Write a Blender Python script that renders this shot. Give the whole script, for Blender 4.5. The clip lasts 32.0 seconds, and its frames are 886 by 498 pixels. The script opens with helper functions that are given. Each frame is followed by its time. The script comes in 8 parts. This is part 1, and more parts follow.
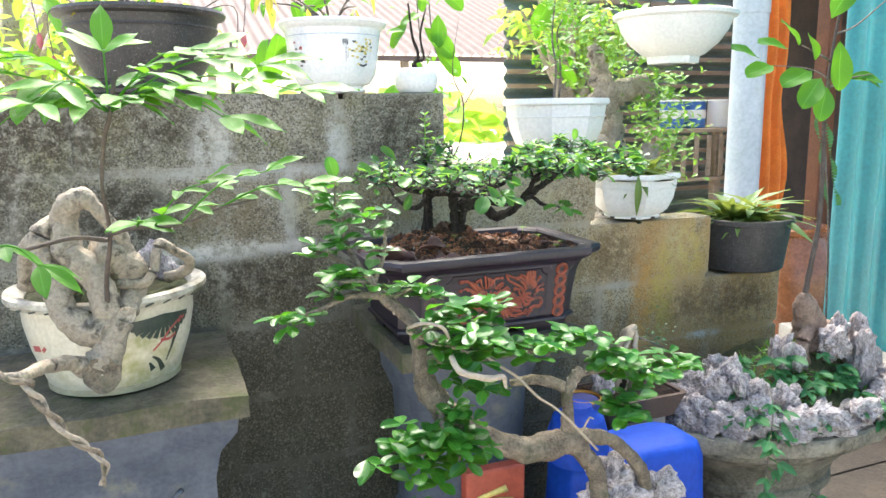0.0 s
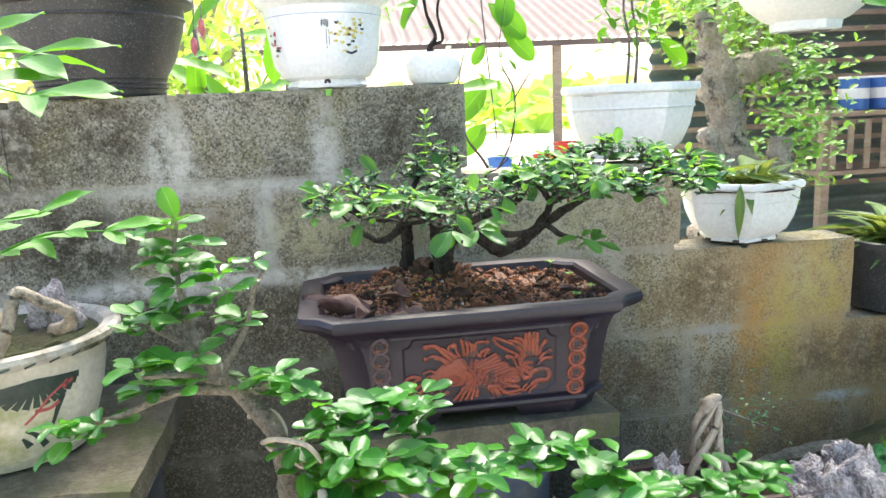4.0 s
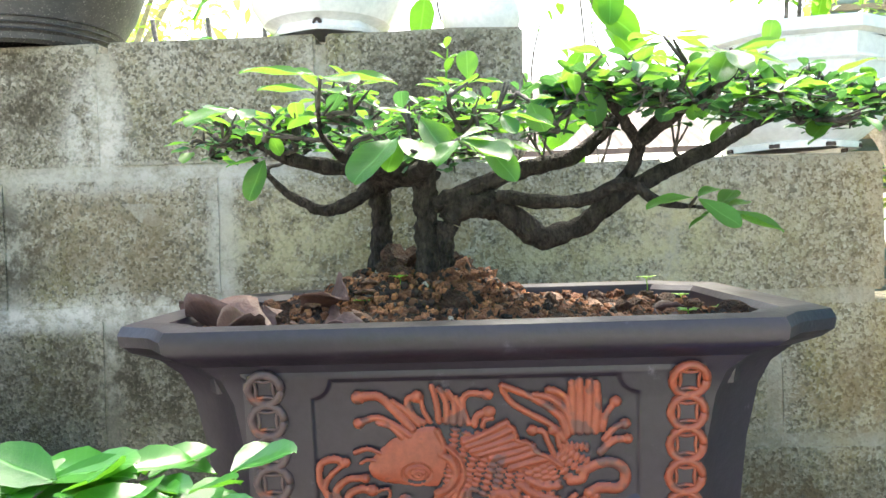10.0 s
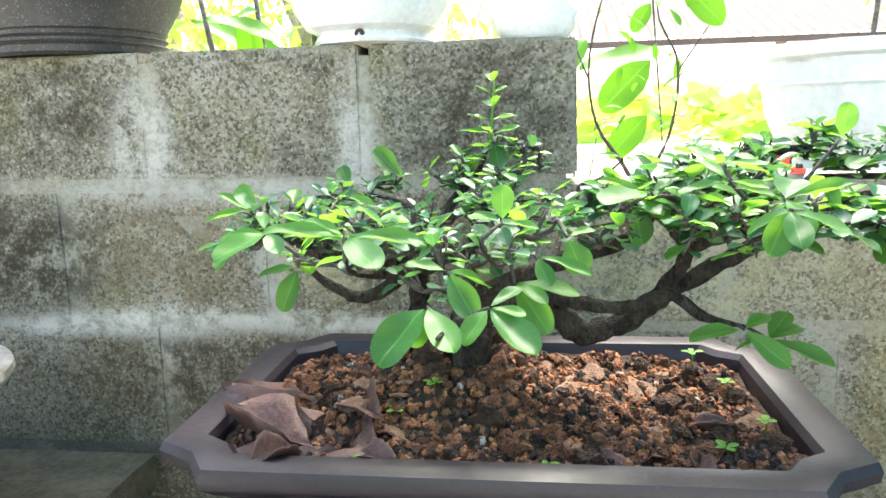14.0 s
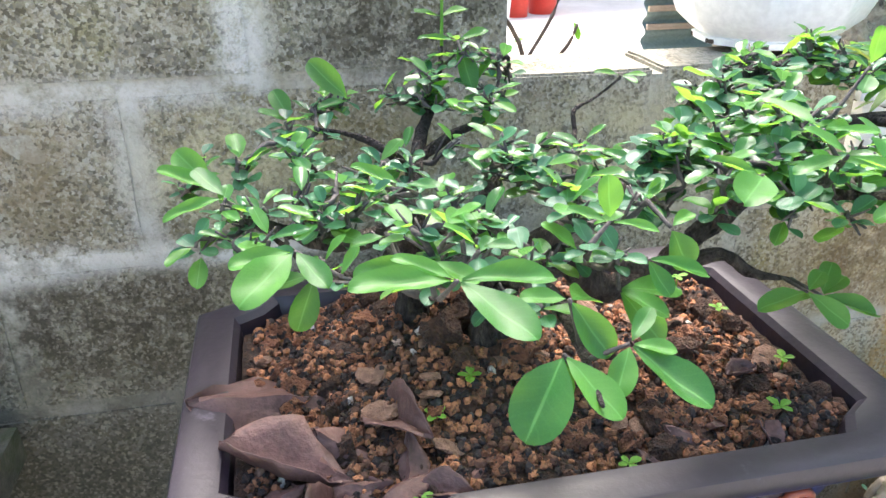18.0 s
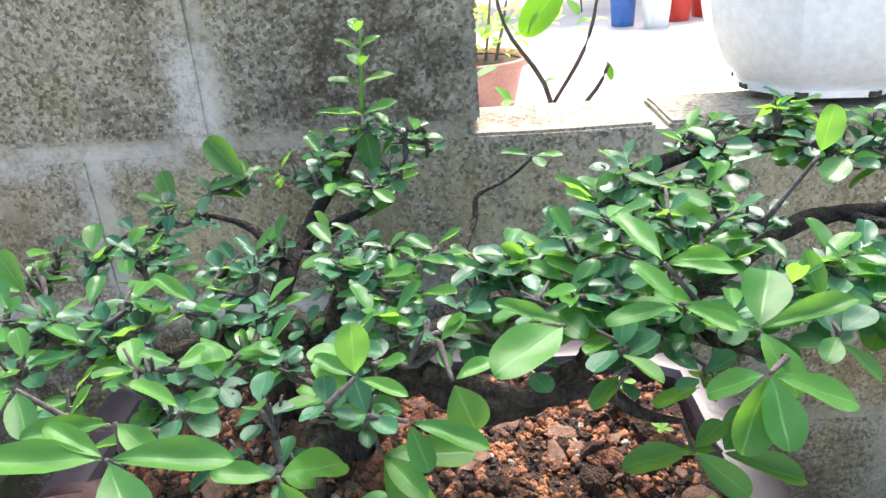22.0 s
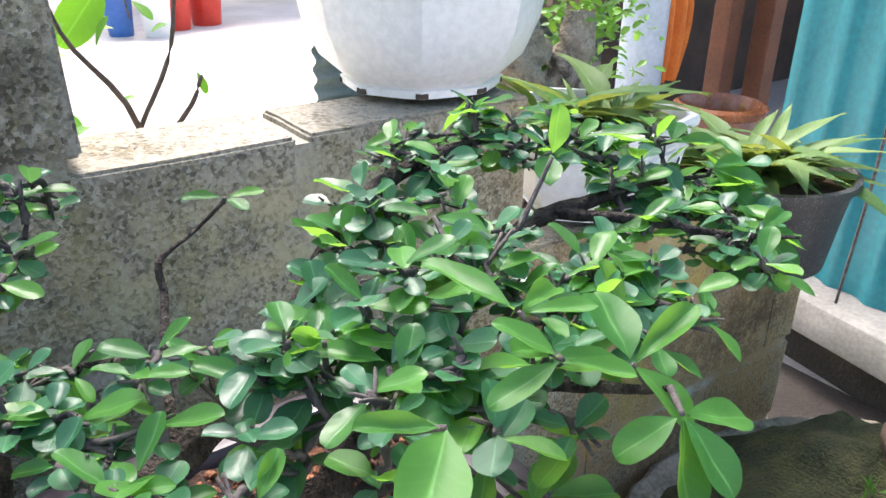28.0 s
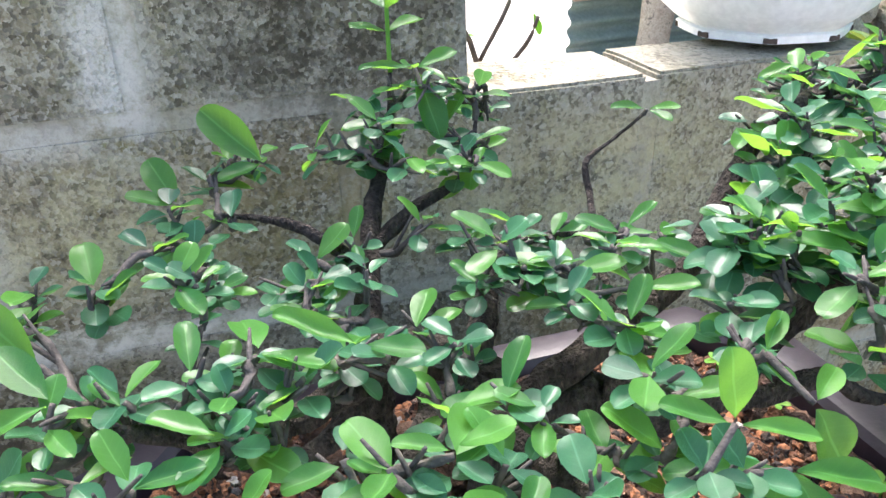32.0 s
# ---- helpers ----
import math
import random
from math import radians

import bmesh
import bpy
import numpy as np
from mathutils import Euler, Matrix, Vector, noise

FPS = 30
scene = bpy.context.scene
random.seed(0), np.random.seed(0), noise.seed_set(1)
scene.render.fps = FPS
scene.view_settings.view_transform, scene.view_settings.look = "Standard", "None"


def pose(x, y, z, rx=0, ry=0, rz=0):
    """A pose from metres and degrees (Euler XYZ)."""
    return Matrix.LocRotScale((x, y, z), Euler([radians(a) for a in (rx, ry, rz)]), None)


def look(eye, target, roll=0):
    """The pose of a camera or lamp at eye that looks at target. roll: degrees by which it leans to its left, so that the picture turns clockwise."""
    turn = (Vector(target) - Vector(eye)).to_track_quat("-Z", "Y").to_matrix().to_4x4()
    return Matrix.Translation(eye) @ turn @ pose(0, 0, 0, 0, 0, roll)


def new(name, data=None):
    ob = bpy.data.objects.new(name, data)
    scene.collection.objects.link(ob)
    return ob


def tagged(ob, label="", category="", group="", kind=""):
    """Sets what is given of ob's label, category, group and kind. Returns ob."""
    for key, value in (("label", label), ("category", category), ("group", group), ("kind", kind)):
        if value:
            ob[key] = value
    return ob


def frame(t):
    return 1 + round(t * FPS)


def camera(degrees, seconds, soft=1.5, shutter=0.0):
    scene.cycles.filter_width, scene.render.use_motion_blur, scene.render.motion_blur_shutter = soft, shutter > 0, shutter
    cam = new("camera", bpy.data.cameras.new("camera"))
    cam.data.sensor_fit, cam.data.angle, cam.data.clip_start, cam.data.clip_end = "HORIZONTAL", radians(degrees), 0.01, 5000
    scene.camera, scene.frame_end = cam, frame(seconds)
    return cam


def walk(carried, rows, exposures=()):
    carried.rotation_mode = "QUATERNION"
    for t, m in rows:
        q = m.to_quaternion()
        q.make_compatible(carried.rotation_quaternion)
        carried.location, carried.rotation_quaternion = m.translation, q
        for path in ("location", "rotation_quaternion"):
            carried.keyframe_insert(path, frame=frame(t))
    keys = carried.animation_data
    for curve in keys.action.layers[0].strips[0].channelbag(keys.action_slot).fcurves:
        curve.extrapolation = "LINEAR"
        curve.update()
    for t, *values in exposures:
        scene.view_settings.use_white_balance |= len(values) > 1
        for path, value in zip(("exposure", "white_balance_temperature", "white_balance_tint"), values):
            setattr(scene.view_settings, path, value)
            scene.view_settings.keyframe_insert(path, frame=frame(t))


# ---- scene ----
cam = camera(61.5, 32.0)
PATH = [
    (0, (-0.64, -1.615, 1.257), (0.077, 0.216, 0.895), -0.8),
    (0.5, (-0.601, -1.598, 1.259), (0.103, 0.24, 0.904), -1.4),
    (1, (-0.57, -1.554, 1.263), (0.133, 0.283, 0.904), -2.4),
    (1.5, (-0.518, -1.475, 1.252), (0.258, 0.334, 0.896), -2.1),
    (2, (-0.469, -1.392, 1.242), (0.312, 0.417, 0.898), -2.1),
    (2.5, (-0.432, -1.343, 1.242), (0.227, 0.51, 0.882), -2.0),
    (3, (-0.368, -1.339, 1.248), (0.14, 0.56, 0.878), -1.8),
    (3.5, (-0.294, -1.345, 1.257), (0.083, 0.58, 0.869), -2.3),
    (4, (-0.24, -1.335, 1.264), (0.034, 0.609, 0.883), -2.6),
    (4.5, (-0.199, -1.315, 1.283), (-0.016, 0.643, 0.923), -1.9),
    (6.5, (-0.17, -1.049, 1.188), (0.06, 0.912, 0.871), -0.8),
    (7, (-0.12, -1.005, 1.121), (-0.039, 0.98, 0.894), 0.0),
    (7.5, (-0.101, -0.968, 1.065), (-0.089, 1.026, 0.919), -0.3),
    (8, (-0.091, -0.947, 1.041), (-0.106, 1.053, 0.987), -0.9),
    (8.5, (-0.082, -0.929, 1.04), (-0.127, 1.07, 1.05), -1.5),
    (9, (-0.075, -0.914, 1.043), (-0.14, 1.084, 1.067), -1.2),
    (9.5, (-0.072, -0.901, 1.052), (-0.148, 1.097, 1.042), -1.8),
    (10, (-0.066, -0.884, 1.06), (-0.146, 1.113, 1.014), -1.8),
    (10.5, (-0.062, -0.874, 1.067), (-0.139, 1.123, 0.992), -2.7),
    (11, (-0.057, -0.866, 1.078), (-0.134, 1.13, 0.99), -2.5),
    (11.5, (-0.055, -0.857, 1.094), (-0.127, 1.138, 0.983), -2.2),
    (12, (-0.052, -0.85, 1.106), (-0.133, 1.142, 0.952), -1.6),
    (12.5, (-0.047, -0.843, 1.131), (-0.156, 1.14, 0.896), -1.7),
    (13, (-0.034, -0.845, 1.167), (-0.218, 1.124, 0.868), -1.3),
    (13.5, (-0.034, -0.857, 1.207), (-0.361, 1.083, 0.848), -1.9),
    (14, (-0.046, -0.853, 1.218), (-0.294, 1.1, 0.865), -1.5),
    (14.5, (-0.102, -0.812, 1.226), (-0.071, 1.145, 0.816), -0.3),
    (17, (-0.2, -0.752, 1.268), (0.165, 1.066, 0.52), -0.8),
    (17.5, (-0.216, -0.735, 1.29), (0.156, 1.043, 0.452), -0.6),
    (18, (-0.214, -0.722, 1.298), (0.15, 1.051, 0.447), -0.4),
    (18.5, (-0.191, -0.713, 1.304), (0.021, 1.077, 0.438), -0.9),
    (19, (-0.148, -0.699, 1.312), (-0.12, 1.092, 0.421), -1.8),
    (19.5, (-0.112, -0.686, 1.315), (-0.238, 1.099, 0.423), -3.0),
    (20, (-0.084, -0.682, 1.318), (-0.263, 1.104, 0.435), -4.0),
    (20.5, (-0.067, -0.676, 1.319), (-0.266, 1.115, 0.452), -4.4),
    (21, (-0.054, -0.671, 1.322), (-0.26, 1.129, 0.474), -4.7),
    (21.5, (-0.035, -0.665, 1.324), (-0.169, 1.146, 0.488), -4.5),
    (22, (-0.017, -0.663, 1.324), (-0.085, 1.159, 0.5), -4.3),
    (22.5, (-0.004, -0.66, 1.324), (0.002, 1.167, 0.511), -3.9),
    (23, (0.019, -0.656, 1.32), (0.102, 1.172, 0.511), -3.9),
    (23.5, (0.043, -0.649, 1.316), (0.202, 1.171, 0.501), -3.5),
    (24.5, (0.089, -0.631, 1.308), (0.257, 1.178, 0.473), -3.7),
    (25, (0.084, -0.615, 1.308), (0.435, 1.167, 0.469), -4.0),
    (25.5, (0.049, -0.594, 1.31), (0.688, 1.107, 0.474), -3.3),
    (27.5, (-0.059, -0.552, 1.316), (1.008, 0.912, 0.47), 0.2),
    (28, (-0.085, -0.546, 1.31), (0.974, 0.927, 0.469), 0.4),
    (28.5, (-0.106, -0.543, 1.303), (0.886, 0.961, 0.434), 0.5),
    (29, (-0.122, -0.542, 1.299), (0.769, 1.002, 0.392), 0.0),
    (29.5, (-0.136, -0.541, 1.297), (0.668, 1.038, 0.37), -0.4),
    (30, (-0.148, -0.539, 1.296), (0.589, 1.07, 0.364), -1.0),
    (30.5, (-0.16, -0.537, 1.297), (0.523, 1.094, 0.362), -1.1),
    (31, (-0.172, -0.538, 1.297), (0.461, 1.115, 0.366), -1.5),
    (31.5, (-0.185, -0.539, 1.297), (0.401, 1.136, 0.375), -1.4),
    (32, (-0.192, -0.541, 1.296), (0.336, 1.159, 0.383), -1.6),
]
walk(cam, [(t, look(eye, target, roll)) for t, eye, target, roll in PATH], exposures=[(0, 2.5, 6750, 9), (5, 2.48, 6750, 9), (8, 2.86, 6900, 4), (14, 2.86, 6800, 4), (17, 2.84, 6600, 13), (19, 2.70, 6550, 13), (22, 2.50, 6500, 15), (25, 2.46, 6450, 16), (28, 2.28, 6450, 17), (32, 2.54, 6400, 14)])

# ---- light: bright hazy sky, a broad veiled sun high behind the wall ----
SUN_UP, SUN_AZ = radians(58), radians(12)
world = bpy.data.worlds.new("world")
scene.world = world
world.use_nodes = True
wn = world.node_tree
sky = wn.nodes.new("ShaderNodeTexSky")
sky.sky_type = "NISHITA"
sky.sun_disc = False
sky.sun_elevation, sky.sun_rotation = SUN_UP, SUN_AZ
sky.air_density, sky.dust_density = 1.0, 4.0
wn.links.new(sky.outputs[0], wn.nodes["Background"].inputs[0])
wn.nodes["Background"].inputs[1].default_value = 0.125
sun = new("sun", bpy.data.lights.new("sun", "SUN"))
sun.data.energy, sun.data.angle, sun.data.color = 1.5, radians(24), (1.0, 0.97, 0.92)
sun.matrix_world = look(Vector((math.sin(SUN_AZ) * math.cos(SUN_UP), math.cos(SUN_AZ) * math.cos(SUN_UP), math.sin(SUN_UP))) * 10, (0, 0, 0))


# ---- materials ----
def _mix(nt, fac, a, b):
    n = nt.nodes.new("ShaderNodeMix")
    n.data_type = "RGBA"
    for sock, v in ((n.inputs[0], fac), (n.inputs[6], a), (n.inputs[7], b)):
        if isinstance(v, (tuple, list)):
            sock.default_value = (*v, 1) if len(v) == 3 else v
        elif isinstance(v, (int, float)):
            sock.default_value = v
        else:
            nt.links.new(v, sock)
    return n.outputs[2]


def _ramp(nt, src, lo, hi):
    n = nt.nodes.new("ShaderNodeMapRange")
    n.inputs[1].default_value, n.inputs[2].default_value = lo, hi
    n.interpolation_type = "SMOOTHSTEP"
    nt.links.new(src, n.inputs[0])
    return n.outputs[0]


def _noise(nt, vec, scale, detail=4, rough=0.6, stretch=None):
    if stretch:
        m = nt.nodes.new("ShaderNodeMapping")
        m.inputs["Scale"].default_value = stretch
        nt.links.new(vec, m.inputs[0])
        vec = m.outputs[0]
    n = nt.nodes.new("ShaderNodeTexNoise")
    n.inputs["Scale"].default_value, n.inputs["Detail"].default_value, n.inputs["Roughness"].default_value = scale, detail, rough
    nt.links.new(vec, n.inputs["Vector"])
    return n.outputs[0]


def _vor(nt, vec, scale, out=0):
    n = nt.nodes.new("ShaderNodeTexVoronoi")
    n.inputs["Scale"].default_value = scale
    nt.links.new(vec, n.inputs["Vector"])
    return n.outputs[out]


def _start(name):
    m = bpy.data.materials.new(name)
    m.use_nodes = True
    nt = m.node_tree
    return m, nt, nt.nodes["Principled BSDF"], nt.nodes.new("ShaderNodeTexCoord").outputs["Object"]


def _bump(nt, b, height, strength, dist=0.002):
    n = nt.nodes.new("ShaderNodeBump")
    n.inputs["Strength"].default_value, n.inputs["Distance"].default_value = strength, dist
    nt.links.new(height, n.inputs["Height"])
    nt.links.new(n.outputs[0], b.inputs["Normal"])


def surf(name, a, b, big=8.0, fine=90.0, rough=0.6, bump=0.3, spots=None, metal=0.0, stretch=None, dirt=None, gloss=0.5, dist=0.002):
    """Two-scale surface: colour a to b by a broad noise, grain by a fine one; spots: (scale, colour, amount); dirt: (colour, scale, amount)."""
    m, nt, p, vec = _start(name)
    n1 = _noise(nt, vec, big, 5, 0.65, stretch)
    n2 = _noise(nt, vec, fine, 3, 0.6, stretch)
    col = _mix(nt, _ramp(nt, n1, 0.35, 0.68), a, b)
    g = _mix(nt, _ramp(nt, n2, 0.25, 0.75), tuple(v * 0.78 for v in a), tuple(min(1, v * 1.15) for v in b))
    col = _mix(nt, 0.35, col, g)
    if spots:
        col = _mix(nt, _ramp(nt, _noise(nt, vec, spots[0], 2, 0.5), 0.62 - spots[2] * 0.2, 0.70 - spots[2] * 0.2), col, spots[1])
    if dirt:
        col = _mix(nt, _ramp(nt, _noise(nt, vec, dirt[1], 6, 0.7), 0.62 - dirt[2] * 0.3, 0.8 - dirt[2] * 0.25), col, dirt[0])
    nt.links.new(col, p.inputs["Base Color"])
    r = nt.nodes.new("ShaderNodeMapRange")
    r.inputs[3].default_value, r.inputs[4].default_value = max(0.03, rough - 0.12), min(1, rough + 0.12)
    nt.links.new(n1, r.inputs[0])
    nt.links.new(r.outputs[0], p.inputs["Roughness"])
    p.inputs["Metallic"].default_value = metal
    p.inputs["Specular IOR Level"].default_value = gloss
    if bump:
        _bump(nt, p, n2, bump, dist)
    return m


def leafy(name, dark, light, rough=0.4, trans=0.35, vein=True, per="island", gloss=0.28):
    """Leaf: colour varies leaf by leaf, with a paler translucent glow and a fine relief."""
    m, nt, p, vec = _start(name)
    if per == "object":
        rnd = nt.nodes.new("ShaderNodeObjectInfo").outputs["Random"]
    else:
        rnd = nt.nodes.new("ShaderNodeNewGeometry").outputs["Random Per Island"]
    col = _mix(nt, _ramp(nt, rnd, 0.05, 1.0), dark, light)
    col = _mix(nt, _ramp(nt, _noise(nt, vec, 60, 3, 0.6), 0.3, 0.8), col, tuple(0.5 * (u + v) for u, v in zip(dark, light)))
    # midrib and side veins, along the blade's own u and v
    uv = nt.nodes.new("ShaderNodeUVMap")
    uv.uv_map = "blade"
    sp = nt.nodes.new("ShaderNodeSeparateXYZ")
    nt.links.new(uv.outputs[0], sp.inputs[0])

    def calc(op, a, b=0.0):
        n = nt.nodes.new("ShaderNodeMath")
        n.operation = op
        for sock, q in zip(n.inputs, (a, b)):
            if isinstance(q, (int, float)):
                sock.default_value = q
            else:
                nt.links.new(q, sock)
        return n.outputs[0]

    away = calc("ABSOLUTE", calc("SUBTRACT", sp.outputs[1], 0.5))
    rib = _ramp(nt, away, 0.045, 0.012)
    side = _ramp(nt, calc("SINE", calc("MULTIPLY", calc("SUBTRACT", sp.outputs[0], calc("MULTIPLY", away, 0.45)), 42.0)), 0.72, 1.0)
    veins = calc("MAXIMUM", rib, calc("MULTIPLY", side, 0.13))
    col = _mix(nt, calc("MULTIPLY", veins, 0.45), col, tuple(min(1, 0.05 + v * 1.7) for v in light))
    nt.links.new(col, p.inputs["Base Color"])
    p.inputs["Roughness"].default_value = rough
    p.inputs["Specular IOR Level"].default_value = gloss
    tr = nt.nodes.new("ShaderNodeBsdfTranslucent")
    nt.links.new(_mix(nt, 0.75, col, (min(1, light[0] * 3.0), min(1, light[1] * 2.1), light[2] * 0.9)), tr.inputs[0])
    mx = nt.nodes.new("ShaderNodeMixShader")
    mx.inputs[0].default_value = trans
    nt.links.new(p.outputs[0], mx.inputs[1])
    nt.links.new(tr.outputs[0], mx.inputs[2])
    nt.links.new(mx.outputs[0], nt.nodes["Material Output"].inputs[0])
    if vein:
        _bump(nt, p, calc("SUBTRACT", _noise(nt, vec, 140, 3, 0.6), veins), 0.2, 0.0010)
    return m


def block_concrete(name, mortar=False):
    """Weathered concrete: grit, black mould, lime bloom, ochre algae that sets in on the lower flight, and deeper shade
    painted low on the west.
    """
    m, nt, p, vec = _start(name)
    pos = nt.nodes.new("ShaderNodeNewGeometry").outputs["Position"]

    def times(a, b):
        n = nt.nodes.new("ShaderNodeMath")
        n.operation = "MULTIPLY"
        for sock, v in zip(n.inputs, (a, b)):
            if isinstance(v, float):
                sock.default_value = v
            else:
                nt.links.new(v, sock)
        return n.outputs[0]

    sep = nt.nodes.new("ShaderNodeSeparateXYZ")
    nt.links.new(pos, sep.inputs[0])

    def patch(xc, zc, wx, wz):
        """A soft-edged blot of its own shape on the wall's face."""
        m2 = nt.nodes.new("ShaderNodeMapping")
        m2.inputs["Location"].default_value = (-xc / wx, 0, -zc / wz)
        m2.inputs["Scale"].default_value = (1 / wx, 0, 1 / wz)
        nt.links.new(pos, m2.inputs[0])
        ln = nt.nodes.new("ShaderNodeVectorMath")
        ln.operation = "LENGTH"
        nt.links.new(m2.outputs[0], ln.inputs[0])
        return times(_ramp(nt, ln.outputs["Value"], 1.25, 0.35), _ramp(nt, rag, 0.38, 0.58))

    grain = _noise(nt, pos, 300, 3, 0.75)
    pits = _noise(nt, pos, 95, 5, 0.72)
    mid = _noise(nt, pos, 15, 7, 0.74)
    broad = _noise(nt, pos, 4.2, 7, 0.70)
    rag = _noise(nt, pos, 26, 6, 0.75)
    if mortar:
        col = _mix(nt, _ramp(nt, mid, 0.3, 0.7), (0.27, 0.25, 0.19), (0.46, 0.43, 0.36))
    else:
        rnd = nt.nodes.new("ShaderNodeObjectInfo").outputs["Random"]
        dice = nt.nodes.new("ShaderNodeTexWhiteNoise")
        dice.noise_dimensions = "1D"
        nt.links.new(rnd, dice.inputs["W"])
        col = _mix(nt, rnd, (0.19, 0.172, 0.118), (0.35, 0.325, 0.24))
        col = _mix(nt, times(_ramp(nt, dice.outputs[0], 0.45, 0.9), 0.55), col, (0.235, 0.185, 0.105))
        col = _mix(nt, times(_ramp(nt, sep.outputs[0], -0.08, 0.22), 0.40), col, (0.44, 0.40, 0.29))
    col = _mix(nt, times(_ramp(nt, grain, 0.44, 0.62), 0.2 if mortar else 0.5), col, (0.44, 0.40, 0.32))
    col = _mix(nt, times(_ramp(nt, pits, 0.50, 0.64), 0.2 if mortar else 0.5), col, (0.08, 0.07, 0.045))
    # pale wash, black mould, brown and green films
    col = _mix(nt, times(_ramp(nt, _noise(nt, pos, 8.5, 7, 0.78, (1, 1, 0.55)), 0.50, 0.66), 0.50), col, (0.52, 0.495, 0.42))
    col = _mix(nt, times(_ramp(nt, mid, 0.47, 0.64), 0.32 if mortar else 0.62), col, (0.075, 0.066, 0.045))
    col = _mix(nt, times(_ramp(nt, broad, 0.48, 0.62), 0.42 if mortar else 0.75), col, (0.135, 0.110, 0.062))
    col = _mix(nt, times(_ramp(nt, _noise(nt, pos, 6.3, 6, 0.7, (1, 1, 0.5)), 0.5, 0.64), 0.3 if mortar else 0.5), col, (0.20, 0.18, 0.06))
    # coarse aggregate: pale and dark grains
    grit = nt.nodes.new("ShaderNodeSeparateXYZ")
    bent = nt.nodes.new("ShaderNodeVectorMath")
    bent.operation = "MULTIPLY_ADD"
    fine = nt.nodes.new("ShaderNodeTexNoise")
    fine.inputs["Scale"].default_value = 260
    nt.links.new(pos, fine.inputs["Vector"])
    nt.links.new(fine.outputs["Color"], bent.inputs[0])
    bent.inputs[1].default_value = (0.006, 0.006, 0.006)
    nt.links.new(pos, bent.inputs[2])
    nt.links.new(_vor(nt, bent.outputs[0], 310, 1), grit.inputs[0])
    col = _mix(nt, times(_ramp(nt, grit.outputs[0], 0.58, 0.88), 0.15 if mortar else 0.42), col, (0.50, 0.47, 0.40))
    col = _mix(nt, times(_ramp(nt, grit.outputs[1], 0.52, 0.86), 0.15 if mortar else 0.56), col, (0.050, 0.044, 0.032))
    if not mortar:
        # mortar smeared raggedly over each block's edges
        own = nt.nodes.new("ShaderNodeSeparateXYZ")
        nt.links.new(nt.nodes["Texture Coordinate"].outputs["Generated"], own.inputs[0])

        def calc(op, a, b):
            n = nt.nodes.new("ShaderNodeMath")
            n.operation = op
            for sock, q in zip(n.inputs, (a, b)):
                if isinstance(q, float):
                    sock.default_value = q
                else:
                    nt.links.new(q, sock)
            return n.outputs[0]

        rim_x = calc("SUBTRACT", 0.125, calc("MULTIPLY", calc("ABSOLUTE", calc("SUBTRACT", own.outputs[0], 0.5), 0.0), 0.25))
        rim_z = calc("SUBTRACT", 0.083, calc("MULTIPLY", calc("ABSOLUTE", calc("SUBTRACT", own.outputs[2], 0.5), 0.0), 0.166))
        rim = calc("ADD", calc("MINIMUM", rim_x, calc("ADD", rim_z, 0.006)), calc("MULTIPLY", calc("SUBTRACT", _noise(nt, pos, 19, 7, 0.78), 0.5), 0.105))
        col = _mix(nt, times(times(_ramp(nt, rim, 0.019, 0.004), _ramp(nt, _noise(nt, pos, 44, 5, 0.7), 0.30, 0.52)), 0.72), col, (0.36, 0.335, 0.265))
    face = nt.nodes.new("ShaderNodeSeparateXYZ")
    nt.links.new(nt.nodes["Texture Coordinate"].outputs["Normal"], face.inputs[0])
    east = times(_ramp(nt, sep.outputs[0], 0.15, 0.70), _ramp(nt, face.outputs[1], -0.3, -0.7))
    col = _mix(nt, times(times(east, _ramp(nt, _noise(nt, pos, 5.1, 6, 0.7, (1, 1, 0.4)), 0.30, 0.56)), 0.70), col, (0.47, 0.285, 0.10))
    # deeper shade of the lower west wall, put into the colour with ragged edges
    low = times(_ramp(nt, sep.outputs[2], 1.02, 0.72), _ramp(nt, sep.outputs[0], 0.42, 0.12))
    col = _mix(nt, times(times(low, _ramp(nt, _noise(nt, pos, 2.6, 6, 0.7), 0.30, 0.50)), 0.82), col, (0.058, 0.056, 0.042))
    for xc, zc, wx, wz, tone in ((-0.50, 0.970, 0.13, 0.026, 0.74), (-0.33, 0.972, 0.12, 0.018, 0.66), (-0.64, 0.970, 0.10, 0.020, 0.62), (-0.20, 0.972, 0.09, 0.012, 0.55), (-0.255, 1.19, 0.030, 0.09, 0.52), (-0.515, 1.19, 0.05, 0.08, 0.52), (-0.365, 1.06, 0.022, 0.10, 0.42), (0.49, 0.800, 0.07, 0.012, 0.42), (0.77, 0.632, 0.07, 0.014, 0.52), (-0.42, 1.135, 0.22, 0.020, 0.46)):
        col = _mix(nt, patch(xc, zc, wx, wz), col, (tone, tone * 0.95, tone * 0.84))
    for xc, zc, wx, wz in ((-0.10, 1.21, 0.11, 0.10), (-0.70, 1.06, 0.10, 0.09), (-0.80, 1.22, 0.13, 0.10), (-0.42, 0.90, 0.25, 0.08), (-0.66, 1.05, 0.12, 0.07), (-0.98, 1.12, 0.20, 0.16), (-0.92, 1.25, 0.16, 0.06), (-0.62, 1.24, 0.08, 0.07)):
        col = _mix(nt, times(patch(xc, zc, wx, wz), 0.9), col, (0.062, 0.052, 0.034))
